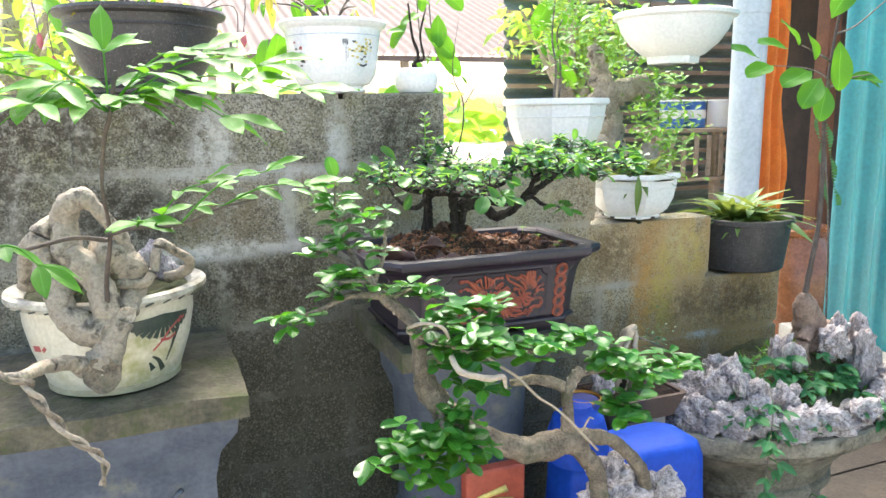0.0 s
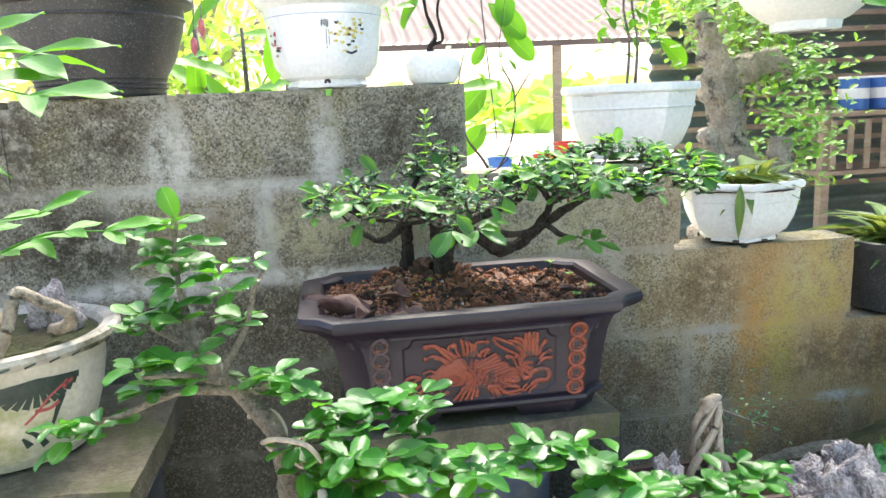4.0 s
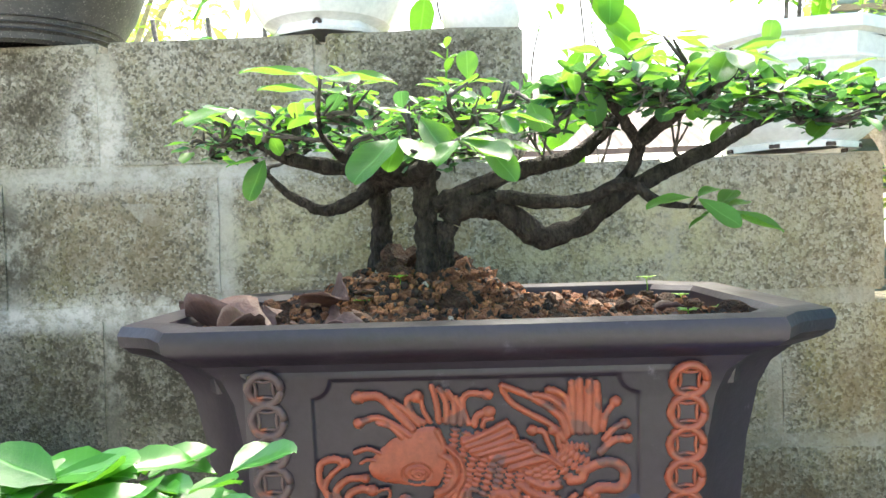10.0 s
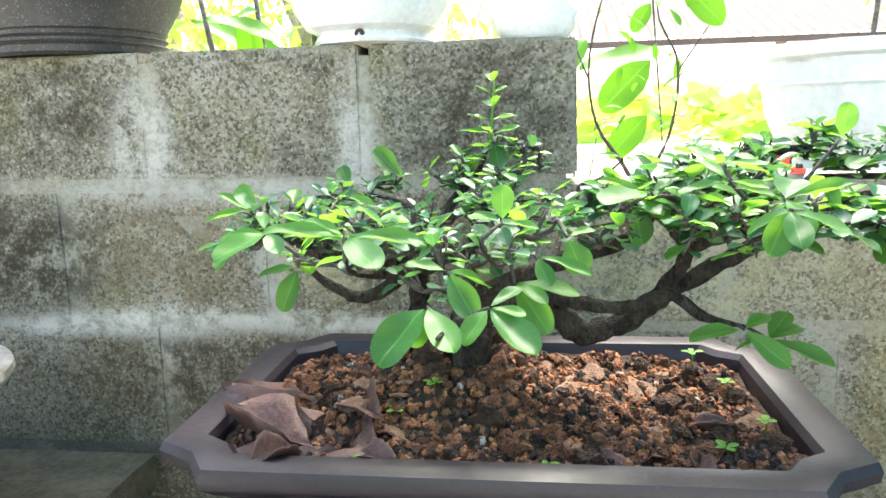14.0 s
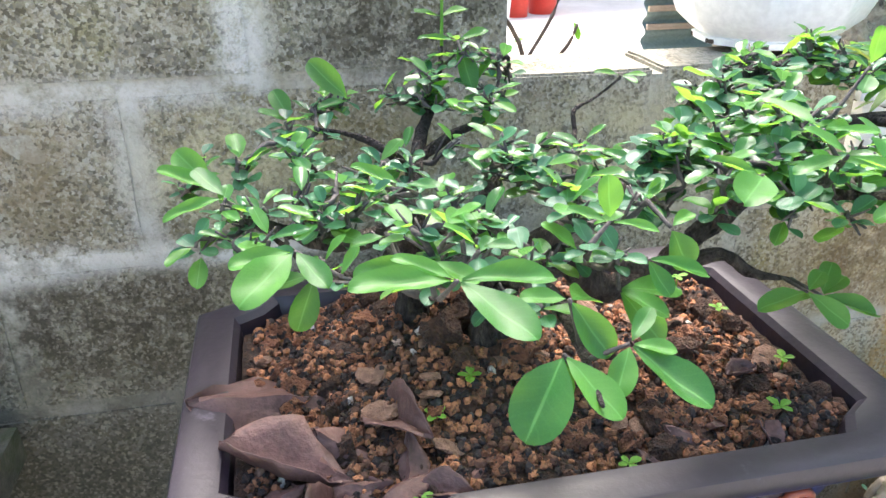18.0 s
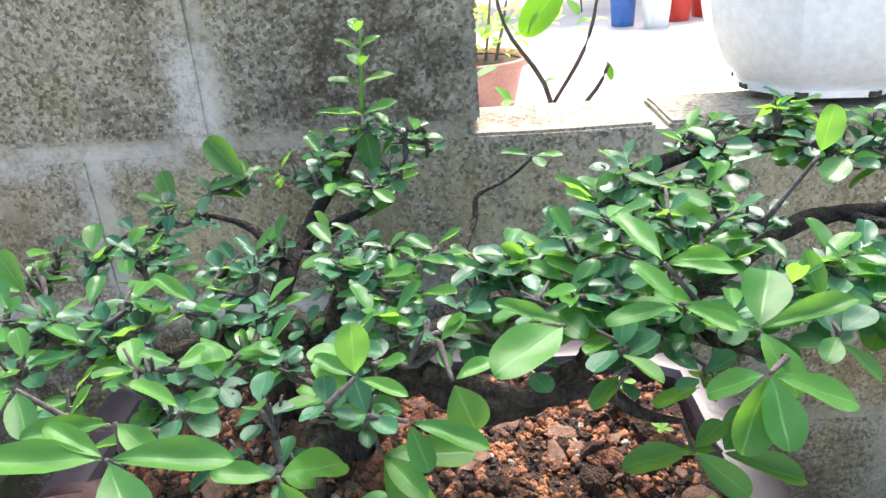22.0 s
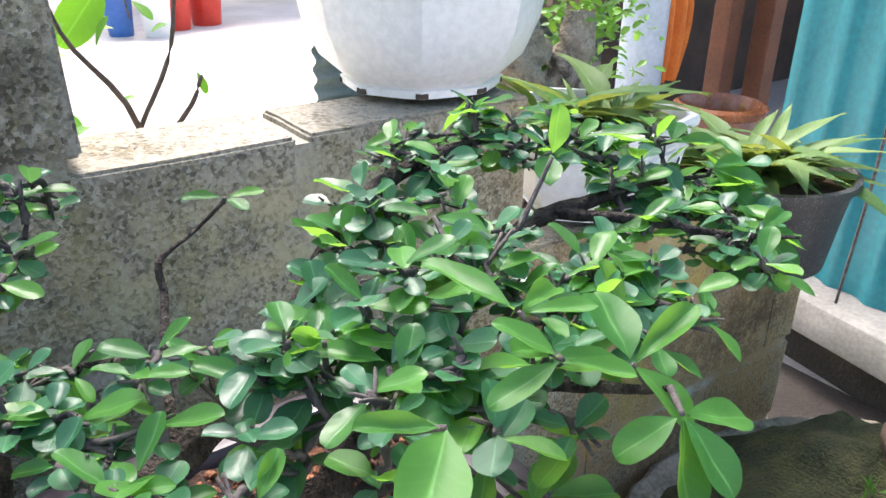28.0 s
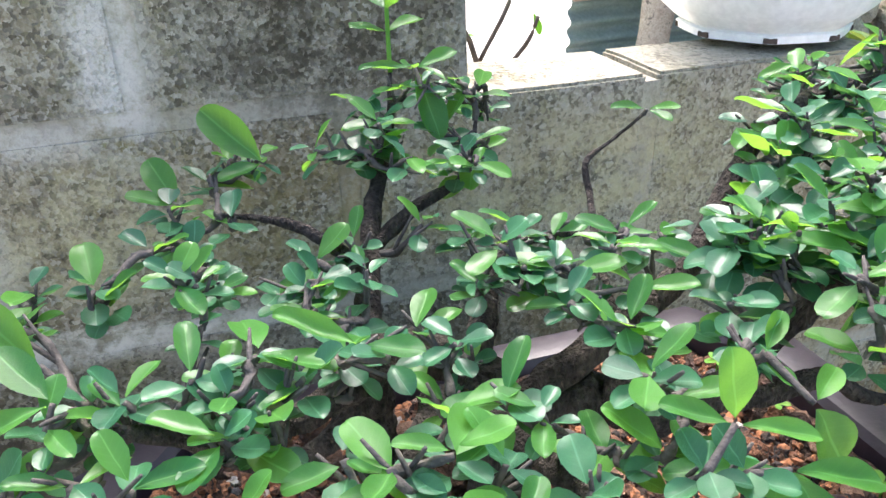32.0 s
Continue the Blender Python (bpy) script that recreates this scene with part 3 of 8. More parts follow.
# smooth head, cut off at the gill
head = Relief(600, 1104, 582, 812, 1.5)
for x, y, r in ((705, 722, 21), (715, 719, 28), (728, 715, 35), (745, 710, 42), (762, 708, 47), (785, 705, 51), (800, 706, 50)):
    head.boss(x, y, r, r, 0.0042)
keep = head.u < 793 + 16 * np.sin(np.clip((head.v - 655) / 105, 0, 1) * math.pi)
carp.h = np.where(keep & (head.h > 0.0008), np.maximum(head.h * 0.95, 0.001), np.where(carp.u < 800, np.where(keep, 0, carp.h * (carp.u > 790)), carp.h))
carp.groove(762, 731, 21, 15, 3.0, 0.0016)
carp.groove(764, 732, 12, 8.5, 2.2, 0.0012)
carp.groove(766, 733, 4, 3, 1.6, 0.0009)
for pts, r in (([(797, 664), (806, 688), (800, 702)], 5), ([(800, 700), (818, 714), (824, 736), (812, 756), (794, 764)], 6), ([(812, 690), (832, 712), (836, 740), (826, 760)], 4)):
    carp.stroke(pts, r, r, 0.0046)
# dorsal fin
for x0, y0, x1, y1, x2, y2 in ((838, 682, 875, 668, 905, 653), (842, 690, 880, 678, 915, 663), (850, 697, 885, 688, 919, 675), (862, 703, 900, 693, 935, 685), (880, 709, 915, 701, 946, 691), (895, 717, 925, 709, 952, 700), (912, 725, 940, 717, 966, 711)):
    carp.stroke([(x0, y0), (x1, y1), (x2, y2)], 5.0, 5.6, 0.0042)
carp.stroke([(905, 653), (918, 664), (920, 680), (940, 686), (950, 700), (968, 708), (990, 724)], 3.2, 4.0, 0.0044)
# tail: upright plume and one streaming forwards
for x0, x1, x2, top in ((1008, 1010, 1008, 592), (1020, 1022, 1020, 589), (1032, 1035, 1035, 590), (1044, 1048, 1046, 594)):
    carp.stroke([(x0, 668), (x1, 628), (x2, top)], 6.2, 5.4, 0.0040)
carp.stroke([(1000, 674), (990, 646), (960, 622), (925, 604), (900, 594)], 5.8, 5.0, 0.0040)
carp.stroke([(1006, 660), (998, 636), (976, 616), (950, 610)], 5.2, 5.2, 0.0042)
carp.stroke([(995, 682), (975, 658), (945, 641), (915, 622), (900, 600)], 5.2, 4.6, 0.0036)
carp.stroke([(1006, 645), (1001, 620), (986, 606), (972, 602)], 5.2, 5.6, 0.0042)
# fins under the belly
for pts in ([(815, 757), (790, 775), (765, 802)], [(820, 760), (801, 780), (785, 804)], [(827, 762), (816, 782), (805, 804)], [(835, 762), (829, 785), (823, 804)], [(843, 760), (843, 780), (841, 795)]):
    carp.stroke(pts, 4.2, 5.6, 0.0038)
for pts in ([(882, 772), (892, 766), (906, 772), (921, 800)], [(890, 778), (894, 788), (898, 800)], [(902, 778), (908, 790), (912, 802)], [(915, 766), (935, 788), (960, 792), (990, 788)], [(925, 753), (950, 770), (984, 777)], [(940, 746), (960, 756), (985, 756)]):
    carp.stroke(pts, 6.0, 5.0, 0.0040)
carp.boss(893, 768, 13, 11, 0.0044)
carp.boss(742, 776, 14, 12, 0.0030)
# curling waves, each ending in a knob
for pts, r0, r1, knob in (([(1055, 666), (1062, 641), (1076, 623)], 5, 5, 9), ([(1058, 681), (1075, 664), (1090, 658)], 5, 5, 9), ([(1052, 702), (1073, 684), (1094, 682)], 6, 5, 8), ([(1005, 748), (1022, 745), (1030, 730), (1060, 719), (1084, 726), (1091, 745), (1079, 761), (1052, 760), (1034, 768)], 7, 8, 9),
                          ([(978, 702), (969, 682), (962, 668), (946, 666)], 4.5, 5, 9), ([(988, 692), (985, 678), (980, 666)], 4.5, 4.5, 9), ([(757, 660), (726, 626), (705, 607), (674, 608)], 6, 7, 11), ([(752, 670), (726, 651), (700, 641), (673, 649)], 5, 5, 9), ([(775, 650), (757, 636), (752, 614), (766, 609)], 5, 6, 10),
                          ([(846, 652), (837, 624), (847, 606), (877, 608)], 5, 5, 9), ([(856, 656), (860, 641), (879, 635)], 5, 6, 10), ([(622, 772), (606, 742), (609, 714), (630, 706), (647, 712)], 5, 6, 9), ([(652, 794), (631, 762), (650, 740), (679, 738)], 6, 5, 8), ([(695, 803), (657, 790), (651, 766), (670, 756), (689, 758)], 6, 6, 10)):
    carp.curl(pts, r0, r1, knob)
for pts, r in (([(768, 653), (746, 629), (728, 615)], 4.5), ([(740, 673), (723, 656), (702, 649)], 4.2), ([(786, 649), (776, 631), (773, 614)], 4), ([(800, 648), (796, 616), (790, 592)], 5), ([(812, 649), (812, 621), (802, 596)], 5), ([(823, 651), (825, 621), (815, 601)], 5), ([(834, 653), (836, 631), (828, 611)], 4.5), ([(868, 658), (872, 648), (884, 646)], 4),
               ([(642, 791), (614, 761), (621, 736), (641, 718)], 5), ([(722, 804), (677, 796), (661, 776)], 4), ([(665, 696), (685, 690), (705, 697)], 4), ([(673, 713), (684, 708), (697, 709)], 3.2), ([(696, 760), (715, 756), (716, 771), (700, 775)], 3), ([(1046, 773), (1021, 779), (1006, 795)], 4.5), ([(1041, 782), (1028, 790), (1021, 801)], 4.5), ([(1012, 771), (1002, 780), (998, 792)], 4.5), ([(930, 792), (960, 802), (990, 800)], 3.5)):
    carp.stroke(pts, r, r * 0.85, 0.0034)


def field_mesh(name, X, Zz, lift, keep, mat, label=""):
    """A skin over the pot's front, raised by lift, where keep holds."""
    rows, cols = X.shape
    Y = -front_y(Zz) - lift
    ids = np.full(X.shape, -1)
    cell = keep[:-1, :-1] & keep[1:, :-1] & keep[:-1, 1:] & keep[1:, 1:]
    used = np.zeros(X.shape, bool)
    for di in (0, 1):
        for dj in (0, 1):
            used[di:rows - 1 + di, dj:cols - 1 + dj] |= cell
    ids[used] = np.arange(used.sum())
    co = np.stack([X[used], Y[used], Zz[used]], 1)
    quads = np.stack([ids[:-1, :-1], ids[1:, :-1], ids[1:, 1:], ids[:-1, 1:]], -1)[cell]
    return mesh_ob(name, co, quads, mat, pot_body, True, label)


fx0, fx1, fz0, fz1, c = -0.101, 0.104, 0.036, 0.129, 0.012
# front plate with the sunk panel, its corners cut by hollow notches
X, Zz = np.meshgrid(np.arange(-0.1435, 0.1436, 0.0010), np.arange(0.1335, 0.0305, -0.0010))
inside = np.minimum.reduce([X - fx0, fx1 - X, Zz - fz0, fz1 - Zz, *[np.hypot(X - x, Zz - z) - c for x in (fx0, fx1) for z in (fz0, fz1)]])
sunk = np.clip(inside / 0.0026, 0, 1)
sunk = sunk * sunk * (3 - 2 * sunk)
edge = np.clip(np.minimum.reduce([X + 0.1435, 0.1435 - X, Zz - 0.031, 0.1335 - Zz]) / 0.006, 0, 1)
field_mesh("front_plate", X, Zz, 0.0003 + 0.0026 * np.sin(edge * math.pi / 2) * (1 - sunk), X > -1, M_CLAY)
X, Zz = to_pot(carp.u, carp.v)
field_mesh("relief_ground", X, Zz, 0.0003 + np.minimum(carp.h, 0.0013), carp.h > 0.00005, M_CLAY)
field_mesh("carp_relief", X, Zz, 0.0004 + carp.h, carp.h > 0.0010, M_RELIEF, "worn terracotta-red carp and wave relief")
part("base_ledge", loft([(octo(0.170, 0.112, 0.034, 0.03, 0.1), 0.0195), (octo(0.179, 0.1225, 0.036, 0.03, 0.1), 0.0205), (octo(0.1815, 0.1252, 0.036, 0.03, 0.1), 0.0245), (octo(0.1805, 0.1242, 0.036, 0.03, 0.1), 0.0290), (octo(0.1760, 0.1185, 0.036, 0.03, 0.1), 0.0315)], True, True), M_CLAY, pot_body)


def coin_mesh(mat):
    ch = []
    ring = [(0.0104 * math.cos(a * math.pi / 8), 0, 0.0104 * math.sin(a * math.pi / 8), 0.0029) for a in range(17)]
    ch.append(tube(ring, 6, 1))
    s = 0.0064
    for a, b in (((-s, -s), (s, -s)), ((s, -s), (s, s)), ((s, s), (-s, s)), ((-s, s), (-s, -s))):
        ch.append(tube([(a[0], 0, a[1], 0.0012), ((a[0] + b[0]) * 0.42, 0, (a[1] + b[1]) * 0.42, 0.0012), (b[0], 0, b[1], 0.0012)], 6, 3))
    v, f = join(ch)
    me = bpy.data.meshes.new("coin")
    me.from_pydata(v, [], f)
    me.polygons.foreach_set("use_smooth", [True] * len(me.polygons))
    me.materials.append(mat)
    return me


M_WORN = surf("worn_red_on_clay", (0.075, 0.055, 0.058), (0.12, 0.065, 0.055), 30, 200, 0.55, 0.2, spots=(55, (0.32, 0.09, 0.04), 0.15))
for cx, me in ((-0.1275, coin_mesh(M_WORN)), (0.1315, coin_mesh(M_RELIEF))):
    for k in range(5):
        ob = new("coin", me)
        ob.parent = pot_body
        zc = 0.1235 - 0.0205 * k
        lo, mid, hi = (float(np.interp(q, (0.026, 0.078, 0.113, 0.128, 0.140), (0.118, 0.124, 0.127, 0.130, 0.137))) for q in (zc - 0.011, zc, zc + 0.011))
        ob.location = (cx + 0.0006 * (k - 2) * (1 if cx < 0 else -1), -max(mid, (lo + hi) / 2) - 0.0027 - 0.0003 * (k % 2), zc)
        ob.rotation_euler = (math.atan2(hi - lo, 0.022), 0, 0)

# ---- soil, clods, chips, fallen leaves ----
def soil_z(x, y):
    return 0.990 + 0.042 * math.exp(-((x + 0.115) ** 2 + (y + 0.285) ** 2) / 0.007) + 0.009 * noise.noise(Vector((x * 25, y * 25, 0))) + 0.0035 * noise.noise(Vector((x * 120, y * 120, 4)))


soil = tagged(new("potting_soil"), "coarse brown soil with laterite clods and bark chips", "soil", kind="stuff")
vs, fs, n = [], [], 60
for j in range(n + 1):
    for i in range(n + 1):
        u, w = -1 + 2 * i / n, -1 + 2 * j / n
        cut = max(0.0, abs(u) + abs(w) - 1.82)
        x, y = PX + u * (0.1965 - cut * 0.12), PY + w * (0.1195 - cut * 0.12)
        vs.append((x, y, soil_z(x, y)))
for j in range(n):
    for i in range(n):
        a = j * (n + 1) + i
        fs.append((a, a + 1, a + n + 2, a + n + 1))
mesh_ob("soil_bed", vs, fs, M_SOIL, soil)


M_GRIT, nt, p_, vec_ = _start("soil_grit")
rnd_ = nt.nodes.new("ShaderNodeNewGeometry").outputs["Random Per Island"]
c_ = _mix(nt, _ramp(nt, rnd_, 0.30, 0.45), (0.024, 0.018, 0.016), (0.13, 0.058, 0.032))
c_ = _mix(nt, _ramp(nt, rnd_, 0.46, 0.88), c_, (0.40, 0.165, 0.075))
c_ = _mix(nt, _ramp(nt, rnd_, 0.985, 0.99), c_, (0.42, 0.37, 0.33))
c_ = _mix(nt, _ramp(nt, _noise(nt, vec_, 300, 3, 0.7), 0.45, 0.7), c_, (0.06, 0.03, 0.018))
nt.links.new(c_, p_.inputs["Base Color"])
p_.inputs["Roughness"].default_value = 0.92
_bump(nt, p_, _noise(nt, vec_, 420, 3, 0.7), 0.6, 0.002)


def stone_mesh(name, mat, seed, flatness=0.8, sub=1, amp=0.35):
    bm = bmesh.new()
    bmesh.ops.create_icosphere(bm, subdivisions=sub, radius=1)
    for v in bm.verts:
        d = 1 + amp * noise.noise(v.co * 1.7 + Vector((seed, 0, 0))) + 0.15 * noise.noise(v.co * 5 + Vector((0, seed, 0)))
        if amp > 0.5:
            d -= 0.55 * abs(noise.noise(v.co * 2.6 + Vector((0, 0, seed)))) + (0.35 * abs(noise.noise(v.co * 6.5 + Vector((seed, 0, seed)))) if sub > 2 else 0)
        v.co = Vector((v.co.x * d, v.co.y * d * 0.85, v.co.z * d * flatness))
    me = bpy.data.meshes.new(name)
    bm.to_mesh(me)
    bm.free()
    me.materials.append(mat)
    return me


M_CLODB = surf("dark_clod", (0.050, 0.024, 0.015), (0.16, 0.075, 0.040), 1.6, 7, 0.95, 0.9, dist=0.15)
M_PEB = surf("dark_gravel", (0.030, 0.026, 0.026), (0.12, 0.105, 0.10), 1.0, 6, 0.7, 0.4, dist=0.1)
clods = [stone_mesh("clod", (M_CLOD, M_CLOD, M_CLODB)[k % 3], 3.1 * k, 0.75, 2, 0.8) for k in range(6)]
chips = [stone_mesh("bark_chip", M_CHIP, 9 + 2.3 * k, 0.22, 1) for k in range(4)]
pebbles = [stone_mesh("pebble", M_PEB, 20 + 1.3 * k, 0.7, 1) for k in range(3)]
R = random.Random(11)
for k in range(290):
    while True:
        u, w = R.uniform(-1, 1), R.uniform(-1, 1)
        if abs(u) + abs(w) < 1.8:
            break
    x, y = PX + u * 0.186, PY + w * 0.108
    q = R.random()
    if q < 0.62:
        me, s = R.choice(clods), (0.0042 + 0.0100 * R.random() ** 1.5) * (1.25 if math.hypot(x + 0.1, y + 0.3) < 0.07 else 1)
    elif q < 0.85:
        me, s = R.choice(chips), R.uniform(0.005, 0.014)
    else:
        me, s = R.choice(pebbles), R.uniform(0.002, 0.005)
    ob = new(me.name.split(".")[0], me)
    ob.parent = soil
    ob.matrix_world = Matrix.Translation((x, y, soil_z(x, y) + s * 0.25)) @ Euler((R.uniform(-0.5, 0.5), R.uniform(-0.5, 0.5), R.uniform(0, 6.3))).to_matrix().to_4x4() @ Matrix.Diagonal((s, s * R.uniform(0.7, 1.1), s, 1))
vs, fs, o = [], [], 0
for k in range(5200):
    u, w = R.uniform(-1, 1), R.uniform(-1, 1)
    if abs(u) + abs(w) > 1.84:
        continue
    x, y, s = PX + u * 0.19, PY + w * 0.113, R.uniform(0.0012, 0.0048)
    me = R.choice(clods + pebbles + pebbles)
    e = Euler((R.uniform(0, 6), R.uniform(0, 6), R.uniform(0, 6))).to_matrix()
    base = stone_cache[me.name] if k and me.name in stone_cache else None
    if k == 0:
        stone_cache = {}
    if base is None:
        stone_cache[me.name] = base = (np.array([v.co[:] for v in me.vertices]), np.array([p.vertices[:] for p in me.polygons]))
    vs.append(base[0] @ np.array(e) * s + np.array((x, y, soil_z(x, y) + s * 0.3)))
    fs.append(base[1] + o)
    o += len(base[0])
mesh_ob("grit", np.concatenate(vs), np.concatenate(fs), M_GRIT, soil, False)


def dry_leaf(x, y, z, length, turn, pitch, roll, seed):
    """A crumpled dead leaf: pointed blade folded along its rib, with sharp creases."""
    rows, cols = 15, 9
    vs, fs = [], []
    for i in range(rows):
        t = i / (rows - 1)
        w = max(0.015, math.sin(math.pi * t ** 0.8) ** 0.9) * 0.26
        for k in range(cols):
            s = 2 * k / (cols - 1) - 1
            crease = abs(noise.noise(Vector((t * 3 + seed, s * 1.8, seed)))) * 0.12 + 0.025 * noise.noise(Vector((t * 14 + seed, s * 6, seed)))
            zz = 0.9 * (s * w) ** 2 + 0.95 * abs(s) * w * (1 if math.sin(seed * 3) > 0.2 else -0.9) + crease + 0.07 * math.sin(t * 4.2 + seed)
            vs.append(((t - 0.5) * length, s * w * length * (1 - 0.25 * noise.noise(Vector((t * 7, s, seed)))), (zz - 0.12) * length))
    for i in range(rows - 1):
        for k in range(cols - 1):
            a = i * cols + k
            fs.append((a, a + cols, a + cols + 1, a + 1))
    ob = mesh_ob("dry_leaf", vs, fs, M_DEAD)
    ob.data.set_sharp_from_angle(angle=radians(35))
    ob.matrix_world = Matrix.Translation((x, y, z)) @ Euler((radians(roll), radians(pitch), radians(turn))).to_matrix().to_4x4()
    sol = ob.modifiers.new("thickness", "SOLIDIFY")
    sol.thickness = 0.0005
    return tagged(ob, "curled dry brown leaf fallen on the soil", "dead leaf", "fallen leaves in the pot")


for row in ((-0.241, -0.312, 1.016, 0.112, 0, -3, 14, 1.0), (-0.236, -0.372, 1.006, 0.084, -25, 5, -10, 2.2), (-0.205, -0.395, 1.004, 0.056, -8, 6, 16, 3.7), (-0.168, -0.357, 1.013, 0.064, -63, -14, 25, 4.9),
            (-0.176, -0.404, 1.003, 0.050, 28, -8, -18, 5.5), (-0.215, -0.412, 1.001, 0.046, 66, 10, 12, 6.4), (-0.236, -0.335, 1.002, 0.046, 150, 4, -8, 7.4), (-0.198, -0.372, 1.008, 0.052, -35, 12, 24, 8.1),
            (-0.168, -0.388, 1.008, 0.040, 78, -16, -20, 9.9), (-0.150, -0.410, 1.000, 0.036, -20, 6, 10, 10.7), (-0.245, -0.400, 1.002, 0.040, 20, -10, 8, 11.6), (-0.126, -0.398, 1.001, 0.028, 40, -8, 20, 12.1),
            (0.010, -0.392, 0.999, 0.034, -30, 5, 12, 13.6), (0.032, -0.376, 0.999, 0.030, 75, 0, -16, 14.3), (0.078, -0.338, 1.000, 0.030, 15, 6, 6, 15.2), (-0.020, -0.405, 0.997, 0.024, 140, -6, 8, 16.8), (0.055, -0.402, 0.997, 0.030, 100, -6, 14, 17.4)):
    dry_leaf(*row)

# seedlings in the soil
M_SEED = leafy("seedling_leaf", (0.06, 0.20, 0.02), (0.16, 0.36, 0.05), 0.5, 0.3)
small = [leaf_shape(1, 0.62, 0.5, 0.1, 0.1, 5, 3)]
for k, (x, y, hgt) in enumerate(((0.085, -0.225, 0.02), (0.105, -0.26, 0.012), (0.075, -0.385, 0.006), (-0.12, -0.345, 0.008), (-0.145, -0.36, 0.006), (-0.04, -0.41, 0.006), (0.115, -0.33, 0.01), (-0.165, -0.42, 0.006))):
    z = soil_z(x, y)
    t = thing("seedling", "tiny bright green seedling sprouting from the soil", "seedling", (0, 0, 0), "seedlings in the pot")
    limb("stem", [(x, y, z - 0.002, 0.0006), (x + 0.001, y, z + hgt * 0.6, 0.0005), (x, y, z + hgt, 0.0004)], M_SEED, t, 5, 3, 0)
    fr = [((x, y, z + hgt), (math.cos(a), math.sin(a), 0.25), (0, 0, 1), R.uniform(0.006, 0.010)) for a in (k, k + 1.5, k + 3.1, k + 4.6)]
    leaf_objects("leaf", fr, SEED_MESH, t) if k else None
    if not k:
        me = bpy.data.meshes.new("leaf")
        me.from_pydata(small[0][0].tolist(), [], small[0][1].tolist())
        me.materials.append(M_SEED)
        SEED_MESH = [me]
        leaf_objects("leaf", fr, SEED_MESH, t)


# ---- the bonsai ----
tree = thing("bonsai_tree", "twin-trunked bonsai with dark gnarled branches and small glossy leaves", "tree", (-0.11, -0.29, 1.02))


def off(points):
    return [(x + 0.11, y + 0.29, z - 1.02, r) for x, y, z, r in points]


nodes = []


def branch(nm, pts):
    """One limb of the bonsai along (x, y, z, radius) points; its line is kept for the twigs to grow from."""
    if "trunk" not in nm:
        pts = [*pts[:-2], (*pts[-2][:3], pts[-2][3] * 0.8), (*pts[-1][:3], min(pts[-1][3], 0.0012))]
    thick = pts[0][3] > 0.0029
    pts = [(*p[:3], p[3] * (0.92 if "trunk" in nm else 0.85)) for p in pts]
    limb(nm, off(pts), M_BARK if thick else M_FINE, tree, 16 if thick else 8, 10 if thick else 7, 0.36)
    nodes.extend(spline(pts, 5)[6:])


branch("trunk", [(-0.100, -0.305, 1.005, 0.0130), (-0.101, -0.305, 1.040, 0.0105), (-0.102, -0.303, 1.065, 0.0092), (-0.103, -0.300, 1.090, 0.0100), (-0.100, -0.298, 1.108, 0.011)])
branch("second_trunk", [(-0.146, -0.262, 1.005, 0.0125), (-0.142, -0.265, 1.045, 0.0108), (-0.142, -0.265, 1.075, 0.0098), (-0.142, -0.268, 1.098, 0.0108), (-0.130, -0.280, 1.108, 0.012), (-0.105, -0.295, 1.106, 0.010)])
branch("low_left_branch", [(-0.140, -0.270, 1.106, 0.009), (-0.159, -0.290, 1.088, 0.0065), (-0.181, -0.300, 1.080, 0.0055), (-0.205, -0.302, 1.090, 0.0042), (-0.222, -0.305, 1.106, 0.0032), (-0.238, -0.312, 1.126, 0.0018)])
branch("left_branch", [(-0.135, -0.280, 1.108, 0.009), (-0.165, -0.305, 1.112, 0.0075), (-0.200, -0.325, 1.118, 0.006), (-0.232, -0.330, 1.134, 0.0036), (-0.252, -0.325, 1.138, 0.0018)])
branch("front_branch", [(-0.110, -0.305, 1.104, 0.009), (-0.100, -0.350, 1.106, 0.0075), (-0.090, -0.395, 1.110, 0.006), (-0.088, -0.430, 1.104, 0.0042), (-0.097, -0.485, 1.104, 0.0016)])
branch("front_left_branch", [(-0.125, -0.310, 1.106, 0.007), (-0.150, -0.360, 1.112, 0.0045), (-0.160, -0.405, 1.122, 0.0024), (-0.157, -0.436, 1.136, 0.0016)])
branch("main_branch", [(-0.086, -0.303, 1.010, 0.0100), (-0.088, -0.304, 1.048, 0.0090), (-0.082, -0.303, 1.072, 0.0100), (-0.055, -0.300, 1.080, 0.0125), (-0.032, -0.300, 1.068, 0.0115), (-0.010, -0.300, 1.054, 0.0105), (0.018, -0.300, 1.061, 0.0095), (0.042, -0.300, 1.079, 0.009), (0.081, -0.290, 1.100, 0.0075), (0.135, -0.270, 1.123, 0.0065), (0.176, -0.260, 1.145, 0.006), (0.224, -0.262, 1.151, 0.005), (0.265, -0.270, 1.155, 0.004), (0.305, -0.285, 1.158, 0.0025)])
branch("upper_branch", [(-0.102, -0.300, 1.078, 0.0075), (-0.075, -0.300, 1.088, 0.009), (-0.030, -0.290, 1.106, 0.008), (0.018, -0.270, 1.118, 0.007), (0.050, -0.250, 1.143, 0.0065), (0.078, -0.235, 1.166, 0.0055), (0.118, -0.222, 1.178, 0.0055), (0.155, -0.218, 1.184, 0.0045), (0.200, -0.215, 1.186, 0.003)])
branch("middle_branch", [(0.046, -0.300, 1.086, 0.007), (0.058, -0.310, 1.106, 0.006), (0.065, -0.322, 1.130, 0.005), (0.085, -0.335, 1.145, 0.004), (0.110, -0.350, 1.150, 0.003)])
